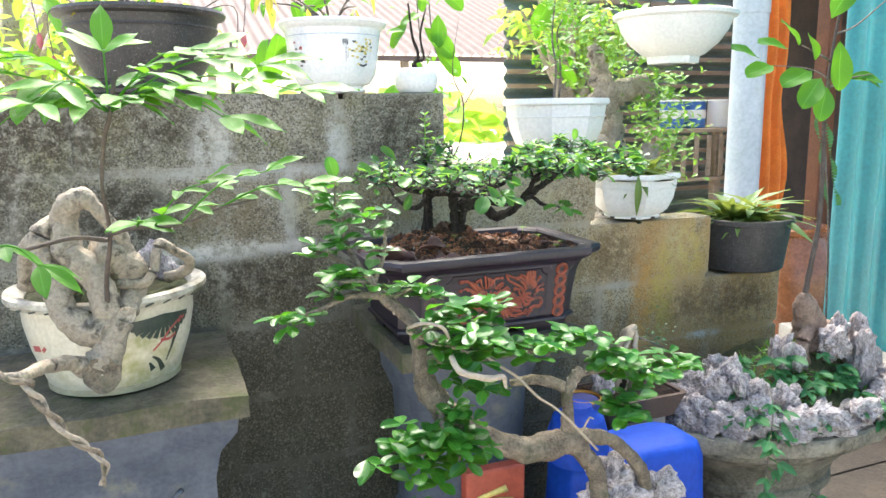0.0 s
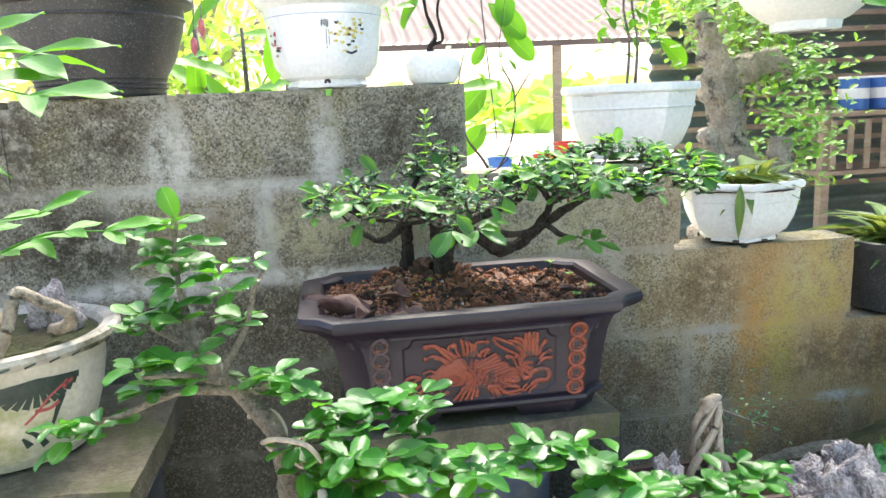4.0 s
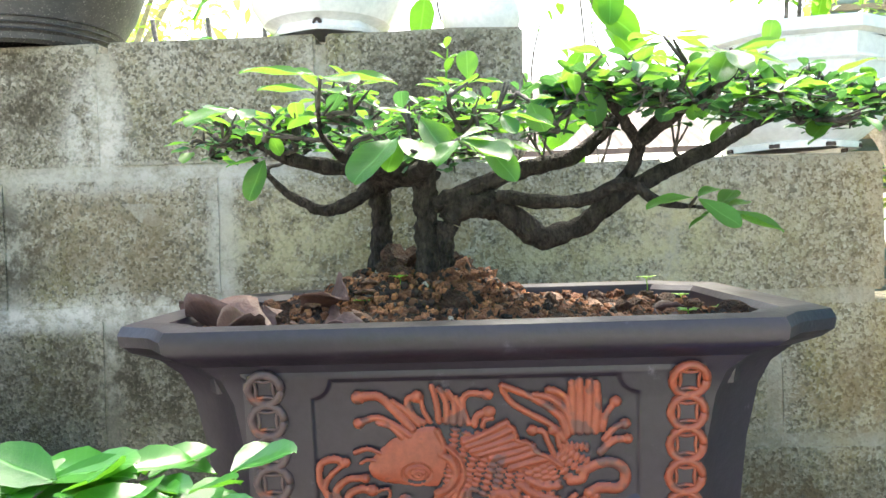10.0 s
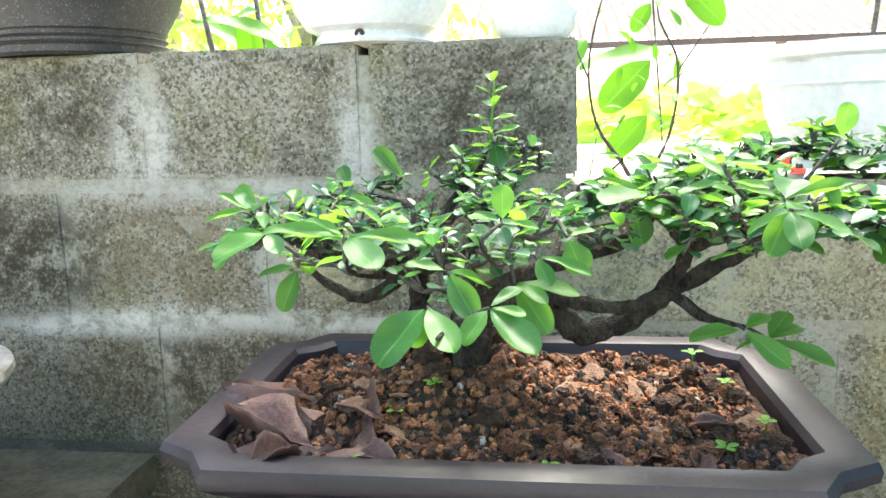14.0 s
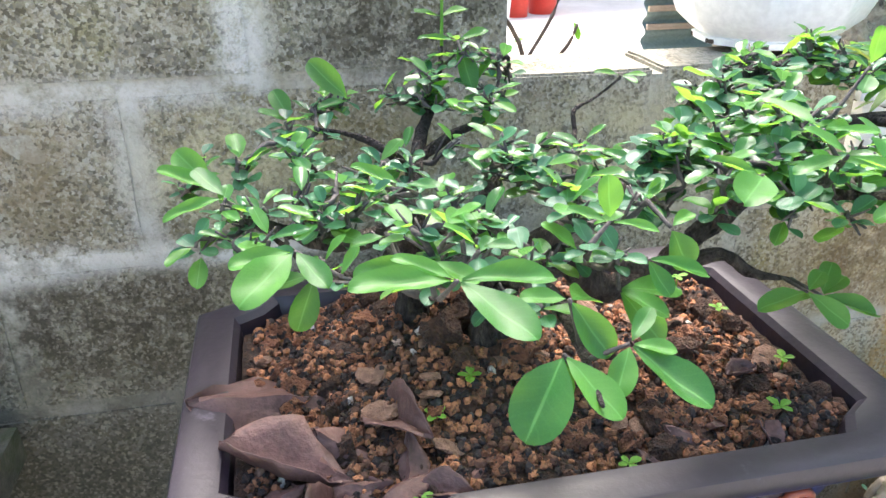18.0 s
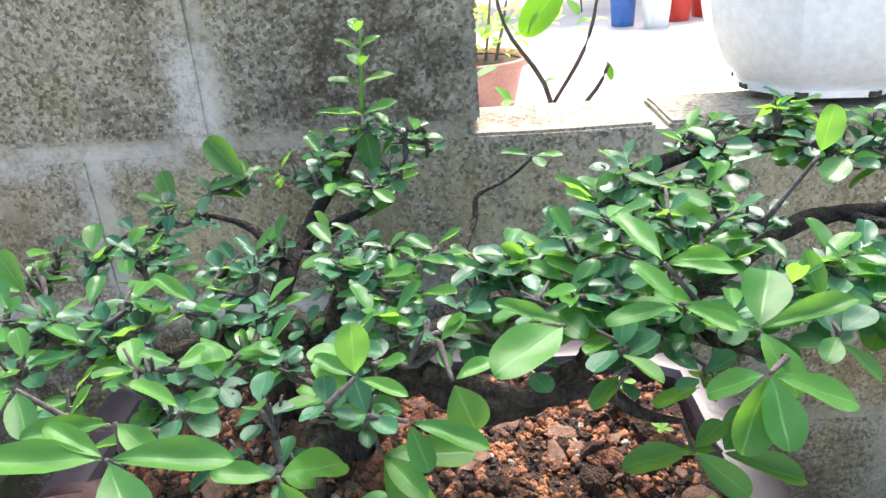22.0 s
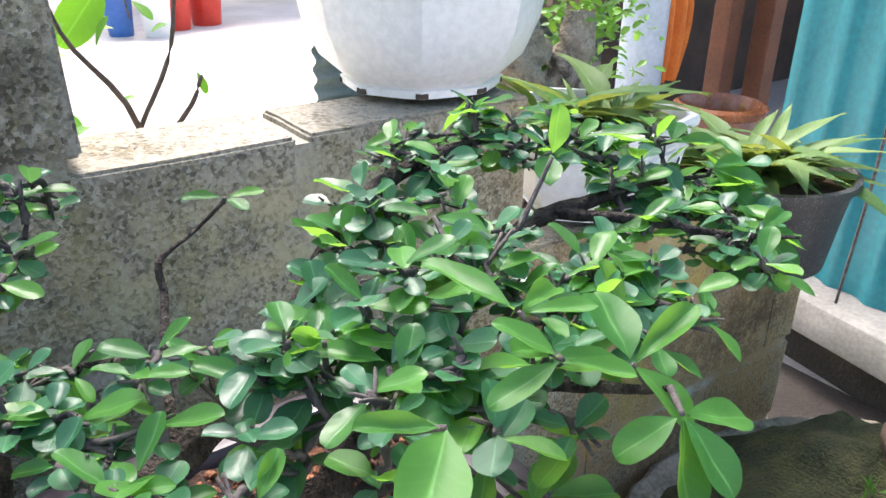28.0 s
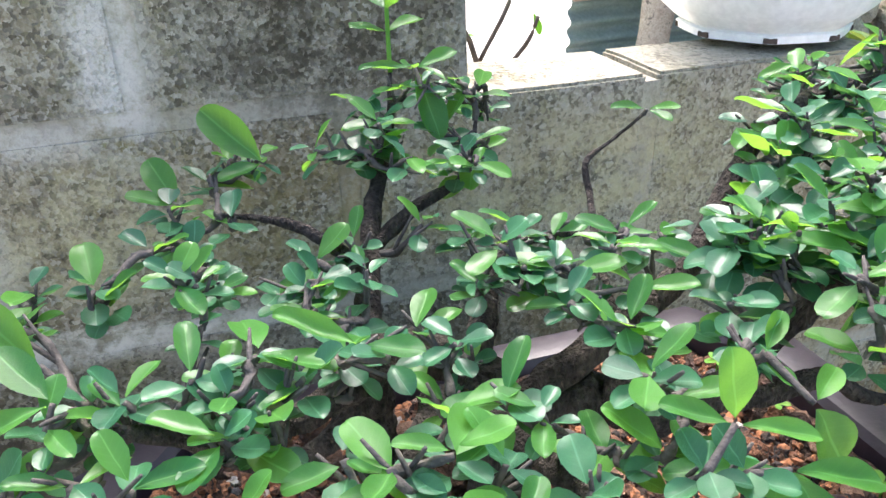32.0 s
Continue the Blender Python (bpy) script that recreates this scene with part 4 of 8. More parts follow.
branch("fork_branch", [(0.062, -0.318, 1.118, 0.005), (0.045, -0.335, 1.140, 0.0045), (0.025, -0.355, 1.155, 0.0035), (0.010, -0.385, 1.160, 0.0025)])
branch("low_right_branch", [(-0.045, -0.305, 1.086, 0.007), (-0.006, -0.320, 1.080, 0.006), (0.022, -0.330, 1.082, 0.0055), (0.046, -0.338, 1.092, 0.005), (0.069, -0.342, 1.077, 0.0045), (0.095, -0.345, 1.072, 0.0035)])
branch("rear_branch", [(-0.142, -0.262, 1.098, 0.008), (-0.132, -0.225, 1.124, 0.0062), (-0.118, -0.185, 1.144, 0.005), (-0.100, -0.150, 1.166, 0.004), (-0.090, -0.118, 1.190, 0.003)])
branch("rear_fork", [(-0.128, -0.215, 1.128, 0.0048), (-0.100, -0.200, 1.140, 0.004), (-0.070, -0.195, 1.152, 0.003), (-0.056, -0.170, 1.172, 0.002)])
branch("rear_left_branch", [(-0.134, -0.230, 1.125, 0.0044), (-0.158, -0.208, 1.140, 0.0035), (-0.180, -0.200, 1.147, 0.0025), (-0.196, -0.200, 1.150, 0.0015)])
branch("centre_branch", [(-0.102, -0.295, 1.104, 0.008), (-0.092, -0.280, 1.128, 0.006), (-0.075, -0.270, 1.146, 0.0045), (-0.045, -0.280, 1.152, 0.003)])
branch("bare_twig", [(-0.032, -0.288, 1.108, 0.0030), (-0.024, -0.255, 1.128, 0.0024), (-0.012, -0.222, 1.142, 0.0021), (-0.009, -0.211, 1.156, 0.0018), (0.010, -0.202, 1.162, 0.0014), (0.026, -0.206, 1.176, 0.0011)])
branch("long_branch", [(0.200, -0.262, 1.149, 0.004), (0.225, -0.300, 1.152, 0.0035), (0.250, -0.335, 1.150, 0.0028), (0.285, -0.360, 1.148, 0.002)])
branch("front_right_branch", [(0.060, -0.320, 1.120, 0.0045), (0.080, -0.360, 1.138, 0.004), (0.098, -0.400, 1.150, 0.003), (0.102, -0.420, 1.160, 0.002)])
# surface roots
for k, (a, ln) in enumerate(((200, 0.05), (250, 0.045), (310, 0.05), (10, 0.04), (150, 0.04))):
    c, s = math.cos(radians(a)), math.sin(radians(a))
    limb("root", off([(-0.105, -0.300, 1.028, 0.0075), (-0.105 + c * ln * 0.45, -0.300 + s * ln * 0.45, 1.018, 0.0045), (-0.105 + c * ln, -0.300 + s * ln, 1.004, 0.003)]), M_BARK, tree, 8, 4, 0.3)
nodes = np.array(nodes)

R = random.Random(23)
tips = []


def pad(x, y, z, r, n):
    """A small cushion of twig ends, thinning to its rim."""
    got = []
    for _ in range(600):
        u, w = R.uniform(-1, 1), R.uniform(-1, 1)
        if u * u + w * w > 1 or len(got) >= n:
            continue
        q = (x + u * r, y + w * r, z - 0.012 * (u * u + w * w) + R.uniform(-0.011, 0.011))
        if any((q[0] - g[0]) ** 2 + (q[1] - g[1]) ** 2 + 2 * (q[2] - g[2]) ** 2 < 0.0125 ** 2 for g in got):
            continue
        got.append(q)
    tips.extend(got)


# crown over the rear trunk
pad(-0.090, -0.160, 1.192, 0.030, 6)
pad(-0.055, -0.155, 1.184, 0.026, 5)
pad(-0.122, -0.158, 1.172, 0.028, 5)
pad(-0.064, -0.205, 1.163, 0.028, 5)
pad(-0.100, -0.185, 1.160, 0.025, 3)
# left pads, from the rear to the front
pad(-0.184, -0.162, 1.160, 0.026, 4)
pad(-0.212, -0.205, 1.158, 0.026, 4)
pad(-0.226, -0.250, 1.155, 0.026, 5)
pad(-0.262, -0.262, 1.152, 0.026, 5)
pad(-0.190, -0.262, 1.150, 0.026, 5)
pad(-0.152, -0.264, 1.145, 0.020, 3)
pad(-0.145, -0.330, 1.150, 0.028, 3)
pad(-0.182, -0.328, 1.150, 0.028, 5)
pad(-0.225, -0.315, 1.148, 0.028, 5)
pad(-0.255, -0.330, 1.145, 0.022, 4)
pad(-0.150, -0.386, 1.153, 0.028, 4)
pad(-0.187, -0.374, 1.148, 0.028, 4)
pad(-0.225, -0.360, 1.142, 0.026, 3)
pad(-0.140, -0.405, 1.152, 0.020, 3)
# middle pads
pad(-0.075, -0.290, 1.158, 0.028, 7)
pad(-0.044, -0.300, 1.155, 0.024, 4)
pad(-0.075, -0.330, 1.154, 0.028, 4)
pad(-0.050, -0.367, 1.150, 0.028, 4)
pad(-0.022, -0.358, 1.145, 0.022, 4)
pad(-0.060, -0.400, 1.146, 0.026, 3)
pad(-0.095, -0.396, 1.138, 0.024, 3)
pad(-0.110, -0.412, 1.126, 0.020, 2)
pad(-0.010, -0.280, 1.152, 0.016, 2)
# lower leaves round the trunks
pad(-0.130, -0.290, 1.134, 0.030, 4)
pad(-0.100, -0.240, 1.136, 0.028, 4)
pad(-0.162, -0.232, 1.138, 0.026, 4)
pad(-0.112, -0.352, 1.138, 0.026, 4)
pad(-0.068, -0.258, 1.136, 0.022, 3)
# pads along the right limbs
pad(0.029, -0.330, 1.170, 0.028, 7)
pad(0.057, -0.326, 1.176, 0.026, 6)
pad(0.090, -0.327, 1.170, 0.026, 6)
pad(0.076, -0.257, 1.180, 0.026, 6)
pad(0.104, -0.275, 1.176, 0.024, 5)
pad(0.136, -0.195, 1.188, 0.026, 6)
pad(0.178, -0.208, 1.192, 0.028, 7)
pad(0.224, -0.216, 1.188, 0.026, 6)
pad(0.192, -0.235, 1.188, 0.020, 4)
pad(0.045, -0.366, 1.162, 0.026, 6)
pad(0.092, -0.380, 1.156, 0.026, 5)
pad(0.030, -0.290, 1.158, 0.020, 4)
pad(0.167, -0.336, 1.152, 0.026, 6)
pad(0.178, -0.362, 1.147, 0.024, 5)
pad(0.275, -0.195, 1.176, 0.024, 5)
pad(0.300, -0.232, 1.168, 0.028, 7)
pad(0.334, -0.272, 1.155, 0.028, 6)
pad(0.275, -0.318, 1.150, 0.028, 7)
pad(0.295, -0.337, 1.142, 0.022, 4)
pad(0.270, -0.276, 1.155, 0.028, 6)
pad(0.235, -0.295, 1.152, 0.024, 4)
pad(0.240, -0.350, 1.146, 0.020, 4)
pad(0.060, -0.290, 1.170, 0.024, 5)
pad(0.122, -0.300, 1.164, 0.026, 6)
pad(0.140, -0.330, 1.155, 0.024, 5)
pad(0.125, -0.238, 1.180, 0.024, 5)
pad(0.002, -0.332, 1.158, 0.022, 4)
pad(0.132, -0.362, 1.154, 0.024, 5)
pad(0.205, -0.312, 1.152, 0.024, 5)
pad(0.062, -0.392, 1.156, 0.022, 4)
pad(0.018, -0.372, 1.156, 0.022, 4)
pad(0.250, -0.250, 1.168, 0.024, 5)
pad(0.310, -0.300, 1.150, 0.024, 5)
near, mass, twigs = [], [], []


def rosette(q, axis, n, size, out):
    a0 = R.uniform(0, 6.3)
    axis = Vector(axis).normalized()
    u = axis.orthogonal().normalized()
    w = axis.cross(u)
    for i in range(n):
        a = a0 + i * 2.4 + R.uniform(-0.4, 0.4)
        lift = R.uniform(-0.30, 0.25) if i < n - 2 else R.uniform(0.1, 0.8)
        d = (u * math.cos(a) + w * math.sin(a) + axis * lift).normalized()
        up = (axis * 0.5 + Vector((R.uniform(-0.5, 0.5), R.uniform(-0.5, 0.4), 1.15))).normalized()
        if abs(d.dot(up)) > 0.93:
            up = u
        young = R.random() < (0.14 if i < n - 3 else 0.42)
        s = size * (R.uniform(1.05, 1.60) if young else R.uniform(0.72, 1.10))
        if young and R.random() < 0.10:
            s *= 1.35
        base = Vector(q) + axis * (0.010 * (i / n - 0.6)) + d * 0.0015
        out.append((base, d, up, s, young))


tips.sort(key=lambda q: float((((nodes[:, :3] - np.array(q)) ** 2).sum(1)).min()))
for q in tips:
    dist = ((nodes[:, :3] - np.array(q)) ** 2).sum(1) + 0.0006 * (nodes[:, 2] > q[2] + 0.002)
    p = nodes[int(dist.argmin())]
    nodes = np.vstack([nodes, [(*q, 0.001)]])
    mid = [(p[k] + q[k]) / 2 + R.uniform(-0.006, 0.006) for k in range(3)]
    mid[2] -= 0.003
    twigs.append(tube(off([(*p[:3], 0.0019), (*[(2 * p[k] + mid[k]) / 3 + R.uniform(-0.003, 0.003) for k in range(3)], 0.0016), (*mid, 0.0015), (*[(mid[k] + q[k]) / 2 + R.uniform(-0.003, 0.003) for k in range(3)], 0.0013), (*q, 0.0011)]), 7, 4, 0.9, q[0] * 50))
    axis = (0.5 * (q[0] - p[0]) + R.uniform(-0.008, 0.008), 0.5 * (q[1] - p[1]) + R.uniform(-0.008, 0.008), abs(q[2] - p[2]) + 0.030)
    rosette(q, axis, R.randint(5, 7), R.uniform(0.0108, 0.0150) if q[0] < -0.02 else R.uniform(0.0135, 0.0185), mass)
    # a few dry stubs on the twig
    for _ in range(3):
        e = [q[k] + R.uniform(-0.009, 0.009) for k in range(3)]
        twigs.append(tube(off([(*mid, 0.0010), (*[(mid[k] * 0.4 + e[k] * 0.6) for k in range(3)], 0.0009), (*e, 0.0006)]), 5, 2, 0.3, e[0] * 90))
v, f = join(twigs)
tagged(mesh_ob("twig_mass", v, f, M_FINE, tree, True, "fine knotty grey twigs"), kind="stuff")

# long young shoots with large leaves
def shoot(base, *leaves):
    """A young shoot from the nearest twig to base, with its leaves: (tip, breadth over length)."""
    d = ((nodes[:, :3] - np.array(base)) ** 2).sum(1)
    p = nodes[int(d.argmin())]
    mid = [(p[k] + base[k]) / 2 for k in range(3)]
    stalk = limb("shoot", off([(*p[:3], 0.0016), (*mid, 0.0013), (*base, 0.0010)]), M_FINE, tree, 6, 4, 0.2)
    for *tip, wide in leaves:
        d = Vector(tip) - Vector(base)
        n = d.normalized()
        up = Vector((0.05, -0.35, 1)) if abs(n.z) < 0.55 else Vector((0.1, -1.0, 0.45))
        near.append((Vector(base) + n * 0.002, n, up, d.length * 0.93, True, stalk, wide * 0.9))


shoot((-0.152, -0.45, 1.152), (-0.199, -0.456, 1.16, 0.36), (-0.106, -0.45, 1.153, 0.36), (-0.127, -0.487, 1.143, 0.5), (-0.178, -0.44, 1.163, 0.34))
shoot((-0.16, -0.425, 1.15), (-0.195, -0.432, 1.148, 0.38), (-0.14, -0.44, 1.146, 0.5))
shoot((-0.106, -0.46, 1.115), (-0.131, -0.486, 1.092, 0.74), (-0.088, -0.489, 1.099, 0.56), (-0.112, -0.472, 1.096, 0.7))
shoot((-0.072, -0.455, 1.113), (-0.046, -0.487, 1.094, 0.52), (-0.052, -0.462, 1.112, 0.5), (-0.085, -0.474, 1.1, 0.6), (-0.055, -0.44, 1.122, 0.45))
shoot((-0.219, -0.392, 1.146), (-0.246, -0.42, 1.136, 0.66), (-0.25, -0.394, 1.14, 0.5), (-0.205, -0.415, 1.138, 0.55))
shoot((-0.253, -0.331, 1.153), (-0.286, -0.341, 1.15, 0.32), (-0.27, -0.312, 1.165, 0.5))
shoot((-0.096, -0.438, 1.13), (-0.072, -0.414, 1.118, 0.55), (-0.08, -0.452, 1.105, 0.6), (-0.12, -0.44, 1.136, 0.5))
shoot((-0.059, -0.412, 1.117), (-0.038, -0.43, 1.092, 0.55), (-0.018, -0.404, 1.11, 0.45), (-0.04, -0.432, 1.112, 0.5))
shoot((-0.171, -0.166, 1.162), (-0.199, -0.146, 1.188, 0.52), (-0.195, -0.172, 1.16, 0.5))
shoot((-0.215, -0.19, 1.155), (-0.226, -0.176, 1.176, 0.62), (-0.236, -0.195, 1.166, 0.5))
shoot((-0.085, -0.155, 1.2), (-0.078, -0.18, 1.168, 0.45), (-0.06, -0.15, 1.205, 0.5), (-0.116, -0.158, 1.206, 0.26), (-0.095, -0.175, 1.21, 0.45))
shoot((0.065, -0.404, 1.177), (0.036, -0.402, 1.17, 0.4), (0.05, -0.388, 1.19, 0.45), (0.082, -0.42, 1.172, 0.4))
shoot((0.064, -0.383, 1.185), (0.05, -0.345, 1.196, 0.34), (0.1, -0.368, 1.182, 0.28), (0.09, -0.395, 1.186, 0.3))
shoot((0.095, -0.408, 1.166), (0.112, -0.374, 1.178, 0.62), (0.136, -0.402, 1.172, 0.3), (0.07, -0.398, 1.174, 0.4), (0.104, -0.432, 1.152, 0.6))
shoot((0.09, -0.434, 1.163), (0.122, -0.44, 1.152, 0.46), (0.09, -0.458, 1.148, 0.66), (0.075, -0.45, 1.14, 0.62), (0.07, -0.425, 1.15, 0.6))
shoot((0.086, -0.373, 1.078), (0.051, -0.378, 1.076, 0.5), (0.112, -0.386, 1.058, 0.5), (0.104, -0.362, 1.086, 0.6))
shoot((0.103, -0.366, 1.07), (0.145, -0.37, 1.05, 0.4), (0.12, -0.35, 1.085, 0.6), (0.086, -0.35, 1.06, 0.5), (0.128, -0.355, 1.076, 0.5))
shoot((0.020, -0.402, 1.169), (-0.010, -0.434, 1.172, 0.56), (-0.008, -0.395, 1.176, 0.34))
shoot((0.016, -0.37, 1.161), (0.024, -0.361, 1.13, 0.62), (0.03, -0.39, 1.158, 0.7))
shoot((0.012, -0.34, 1.17), (-0.008, -0.321, 1.149, 0.36), (0.0, -0.345, 1.18, 0.5))
shoot((-0.066, -0.409, 1.154), (-0.084, -0.398, 1.157, 0.45), (-0.066, -0.404, 1.176, 0.75), (-0.045, -0.42, 1.154, 0.34))
shoot((-0.046, -0.413, 1.134), (-0.081, -0.399, 1.132, 0.34), (-0.012, -0.42, 1.126, 0.36), (-0.038, -0.425, 1.118, 0.6))
shoot((-0.027, -0.399, 1.143), (-0.018, -0.408, 1.123, 0.92), (-0.01, -0.39, 1.148, 0.5))
shoot((0.086, -0.301, 1.187), (0.106, -0.312, 1.182, 0.62), (0.07, -0.288, 1.192, 0.5))
shoot((-0.157, -0.333, 1.153), (-0.184, -0.312, 1.158, 0.32), (-0.14, -0.348, 1.158, 0.5))
shoot((-0.21, -0.362, 1.117), (-0.222, -0.371, 1.087, 0.55), (-0.24, -0.36, 1.112, 0.5))
shoot((0.3, -0.29, 1.165), (0.336, -0.292, 1.166, 0.4), (0.328, -0.31, 1.152, 0.6), (0.312, -0.316, 1.145, 0.6))
shoot((0.272, -0.345, 1.15), (0.302, -0.358, 1.14, 0.5), (0.282, -0.366, 1.132, 0.66), (0.255, -0.362, 1.136, 0.7), (0.306, -0.338, 1.15, 0.4))
shoot((0.24, -0.235, 1.18), (0.262, -0.27, 1.192, 0.36), (0.222, -0.215, 1.196, 0.5), (0.262, -0.228, 1.188, 0.45))
shoot((0.17, -0.285, 1.194), (0.176, -0.284, 1.22, 0.7))
shoot((0.31, -0.25, 1.17), (0.345, -0.262, 1.165, 0.42), (0.338, -0.235, 1.178, 0.5))
shoot((0.027, -0.207, 1.179), (0.008, -0.205, 1.184, 0.45), (0.046, -0.209, 1.18, 0.42), (0.032, -0.222, 1.178, 0.6))
shoot((-0.262, -0.3, 1.148), (-0.292, -0.3, 1.16, 0.45), (-0.283, -0.285, 1.168, 0.6))
# upright leading shoot at the rear
pts = [(-0.090, -0.118, 1.190, 0.0016), (-0.088, -0.110, 1.222, 0.0013), (-0.086, -0.105, 1.250, 0.0008)]
limb("leader", off(pts), M_SEED, tree, 6, 4, 0.1, "young green leading shoot")
for k in range(4):
    z = 1.212 + 0.0125 * k
    a = 0.35 + 1.57 * k
    for sgn in (1, -1):
        near.append((Vector((-0.088, -0.110, z)), Vector((sgn * math.cos(a), sgn * math.sin(a), 0.30 + 0.16 * k)), Vector((0, -0.2, 1)), 0.026 - 0.0035 * k, True))
R.shuffle(mass)
mass.sort(key=lambda fr: fr[0].y)
picked = len(near)
near += mass[: 300 - picked]
mass = mass[300 - picked:]


def leaf_mesh(mat, *shape):
    v, f = leaf_shape(*shape)
    me = bpy.data.meshes.new("leaf")
    me.from_pydata(v.tolist(), [], f.tolist())
    me.polygons.foreach_set("use_smooth", [True] * len(me.polygons))
    me.materials.append(mat)
    blade_uv(me, blade(v))
    return me


def local(frames):
    return [(Vector(fr[0]) + Vector((0.11, 0.29, -1.02)), *fr[1:]) for fr in frames]


LONG = [(1, 0.50, 0.58, 0.16, 0.10, 10, 7), (1, 0.42, 0.56, 0.22, 0.16, 10, 7), (1, 0.54, 0.60, 0.10, 0.06, 10, 7), (1, 0.58, 0.56, 0.14, 0.12, 10, 7), (1, 0.44, 0.57, 0.26, -0.05, 10, 7)]
ROUND = [(1, 0.74, 0.58, 0.12, 0.10, 8, 7), (1, 0.66, 0.57, 0.20, 0.14, 8, 7), (1, 0.82, 0.57, 0.10, 0.05, 8, 7), (1, 0.70, 0.55, 0.24, -0.06, 8, 7)]
me_young = [leaf_mesh(M_LEAF, *s) for s in LONG]
me_old = [leaf_mesh(M_OLD, *s) for s in ROUND]
for j, (pl, d, up, s, young, *own) in enumerate(local(near)):
    d = Vector(d).normalized()
    side = Vector(up).cross(d).normalized()
    k = j % 5
    ob = new("leaf", me_young[k] if young else me_old[j % 4])
    wide = s * own[1] / LONG[k][1] if own else s
    ob.parent = own[0] if own else tree
    ob.matrix_local = Matrix.Translation(pl) @ Matrix((d, side, d.cross(side))).transposed().to_4x4() @ Matrix.Diagonal((s, wide, s, 1))
small_long, small_round = [leaf_shape(*s[:5], 8, 5) for s in LONG], [leaf_shape(*s[:5], 8, 5) for s in ROUND]
scatter_leaves("young_foliage", [fr[:4] for fr in local(mass) if fr[4]], small_long, M_LEAFS, tree, "bright yellow-green young leaves in dense pads")
scatter_leaves("old_foliage", [fr[:4] for fr in local(mass) if not fr[4]], small_round, M_OLDS, tree, "small dark blue-green older leaves")


# ---- materials of the surroundings ----
M_STONE = surf("mossy_stone_slab", (0.050, 0.048, 0.032), (0.155, 0.135, 0.090), 22, 130, 0.9, 0.8, dirt=((0.065, 0.075, 0.028), 14, 0.5), dist=0.005)
M_BLUEGREY = surf("blue_grey_glaze", (0.060, 0.072, 0.10), (0.115, 0.132, 0.16), 14, 110, 0.55, 0.35, dirt=((0.17, 0.17, 0.14), 12, 0.25))
M_CRAZED = surf("cream_crackle_glaze", (0.52, 0.49, 0.38), (0.66, 0.63, 0.52), 6, 120, 0.4, 0.15, dirt=((0.30, 0.30, 0.12), 5, 0.4))
M_DKGREEN = surf("dark_green_paint", (0.02, 0.035, 0.03), (0.05, 0.07, 0.05), 40, 200, 0.5, 0.1)
M_REDP = surf("red_paint_stroke", (0.32, 0.05, 0.05), (0.42, 0.10, 0.09), 40, 200, 0.5, 0.1)
M_YELP = surf("yellow_flower_print", (0.55, 0.42, 0.08), (0.72, 0.60, 0.22), 60, 200, 0.35, 0.05)
M_INK = surf("black_print", (0.02, 0.02, 0.03), (0.05, 0.05, 0.07), 60, 200, 0.35, 0.05)
M_BLUEP = surf("blue_print_line", (0.25, 0.34, 0.48), (0.36, 0.44, 0.56), 60, 200, 0.3, 0.05)
# the dark blotches also paint in the shade of bark crevices
M_PALEBARK = surf("pale_smooth_bark", (0.22, 0.18, 0.13), (0.46, 0.40, 0.31), 30, 190, 0.75, 0.8, dirt=((0.06, 0.05, 0.035), 30, 0.5), dist=0.006)
M_GREYBARK = surf("grey_bark", (0.085, 0.066, 0.045), (0.30, 0.245, 0.175), 34, 260, 0.9, 1.0, dirt=((0.085, 0.085, 0.045), 18, 0.38), dist=0.006)
M_STUMP = surf("grey_brown_stump", (0.26, 0.21, 0.155), (0.60, 0.53, 0.43), 24, 130, 0.95, 1.0, dirt=((0.06, 0.05, 0.04), 24, 0.4), dist=0.012)
M_STEM = surf("grey_brown_stem", (0.055, 0.042, 0.034), (0.12, 0.095, 0.075), 40, 200, 0.85, 0.6)
M_WIRE = surf("binding_wire", (0.30, 0.24, 0.17), (0.42, 0.35, 0.26), 40, 200, 0.6, 0.1)
M_LIGHTLEAF = leafy("bright_young_leaf", (0.028, 0.140, 0.016), (0.075, 0.250, 0.024), 0.42, 0.38, per="object")
M_FRONTLEAF = leafy("round_green_leaf", (0.013, 0.090, 0.020), (0.060, 0.235, 0.026), 0.30, 0.32, gloss=0.40)
M_FRONTLEAF1 = leafy("round_green_leaf_single", (0.013, 0.090, 0.020), (0.060, 0.235, 0.026), 0.30, 0.32, per="object", gloss=0.40)
M_FERN = leafy("strap_leaf", (0.045, 0.13, 0.035), (0.17, 0.27, 0.09), 0.5, 0.3, per="object")
M_FARLEAF = leafy("garden_foliage", (0.09, 0.24, 0.05), (0.27, 0.48, 0.13), 0.5, 0.5)
M_ROCK = surf("pale_jagged_rock", (0.26, 0.215, 0.205), (0.74, 0.675, 0.655), 2.2, 9, 0.92, 0.6, dirt=((0.15, 0.110, 0.095), 3.0, 0.36), dist=0.08)
M_MOSS = surf("moss", (0.020, 0.032, 0.010), (0.085, 0.090, 0.030), 30, 220, 0.95, 1.0, dirt=((0.06, 0.042, 0.025), 20, 0.35), dist=0.008)
M_BASIN = surf("cast_stone_basin", (0.13, 0.115, 0.085), (0.36, 0.32, 0.24), 14, 130, 0.92, 0.8, dirt=((0.06, 0.055, 0.035), 11, 0.45), dist=0.006)
M_BLUE = surf("blue_plastic", (0.006, 0.045, 0.34), (0.010, 0.075, 0.48), 4, 80, 0.50, 0.03, gloss=0.25)
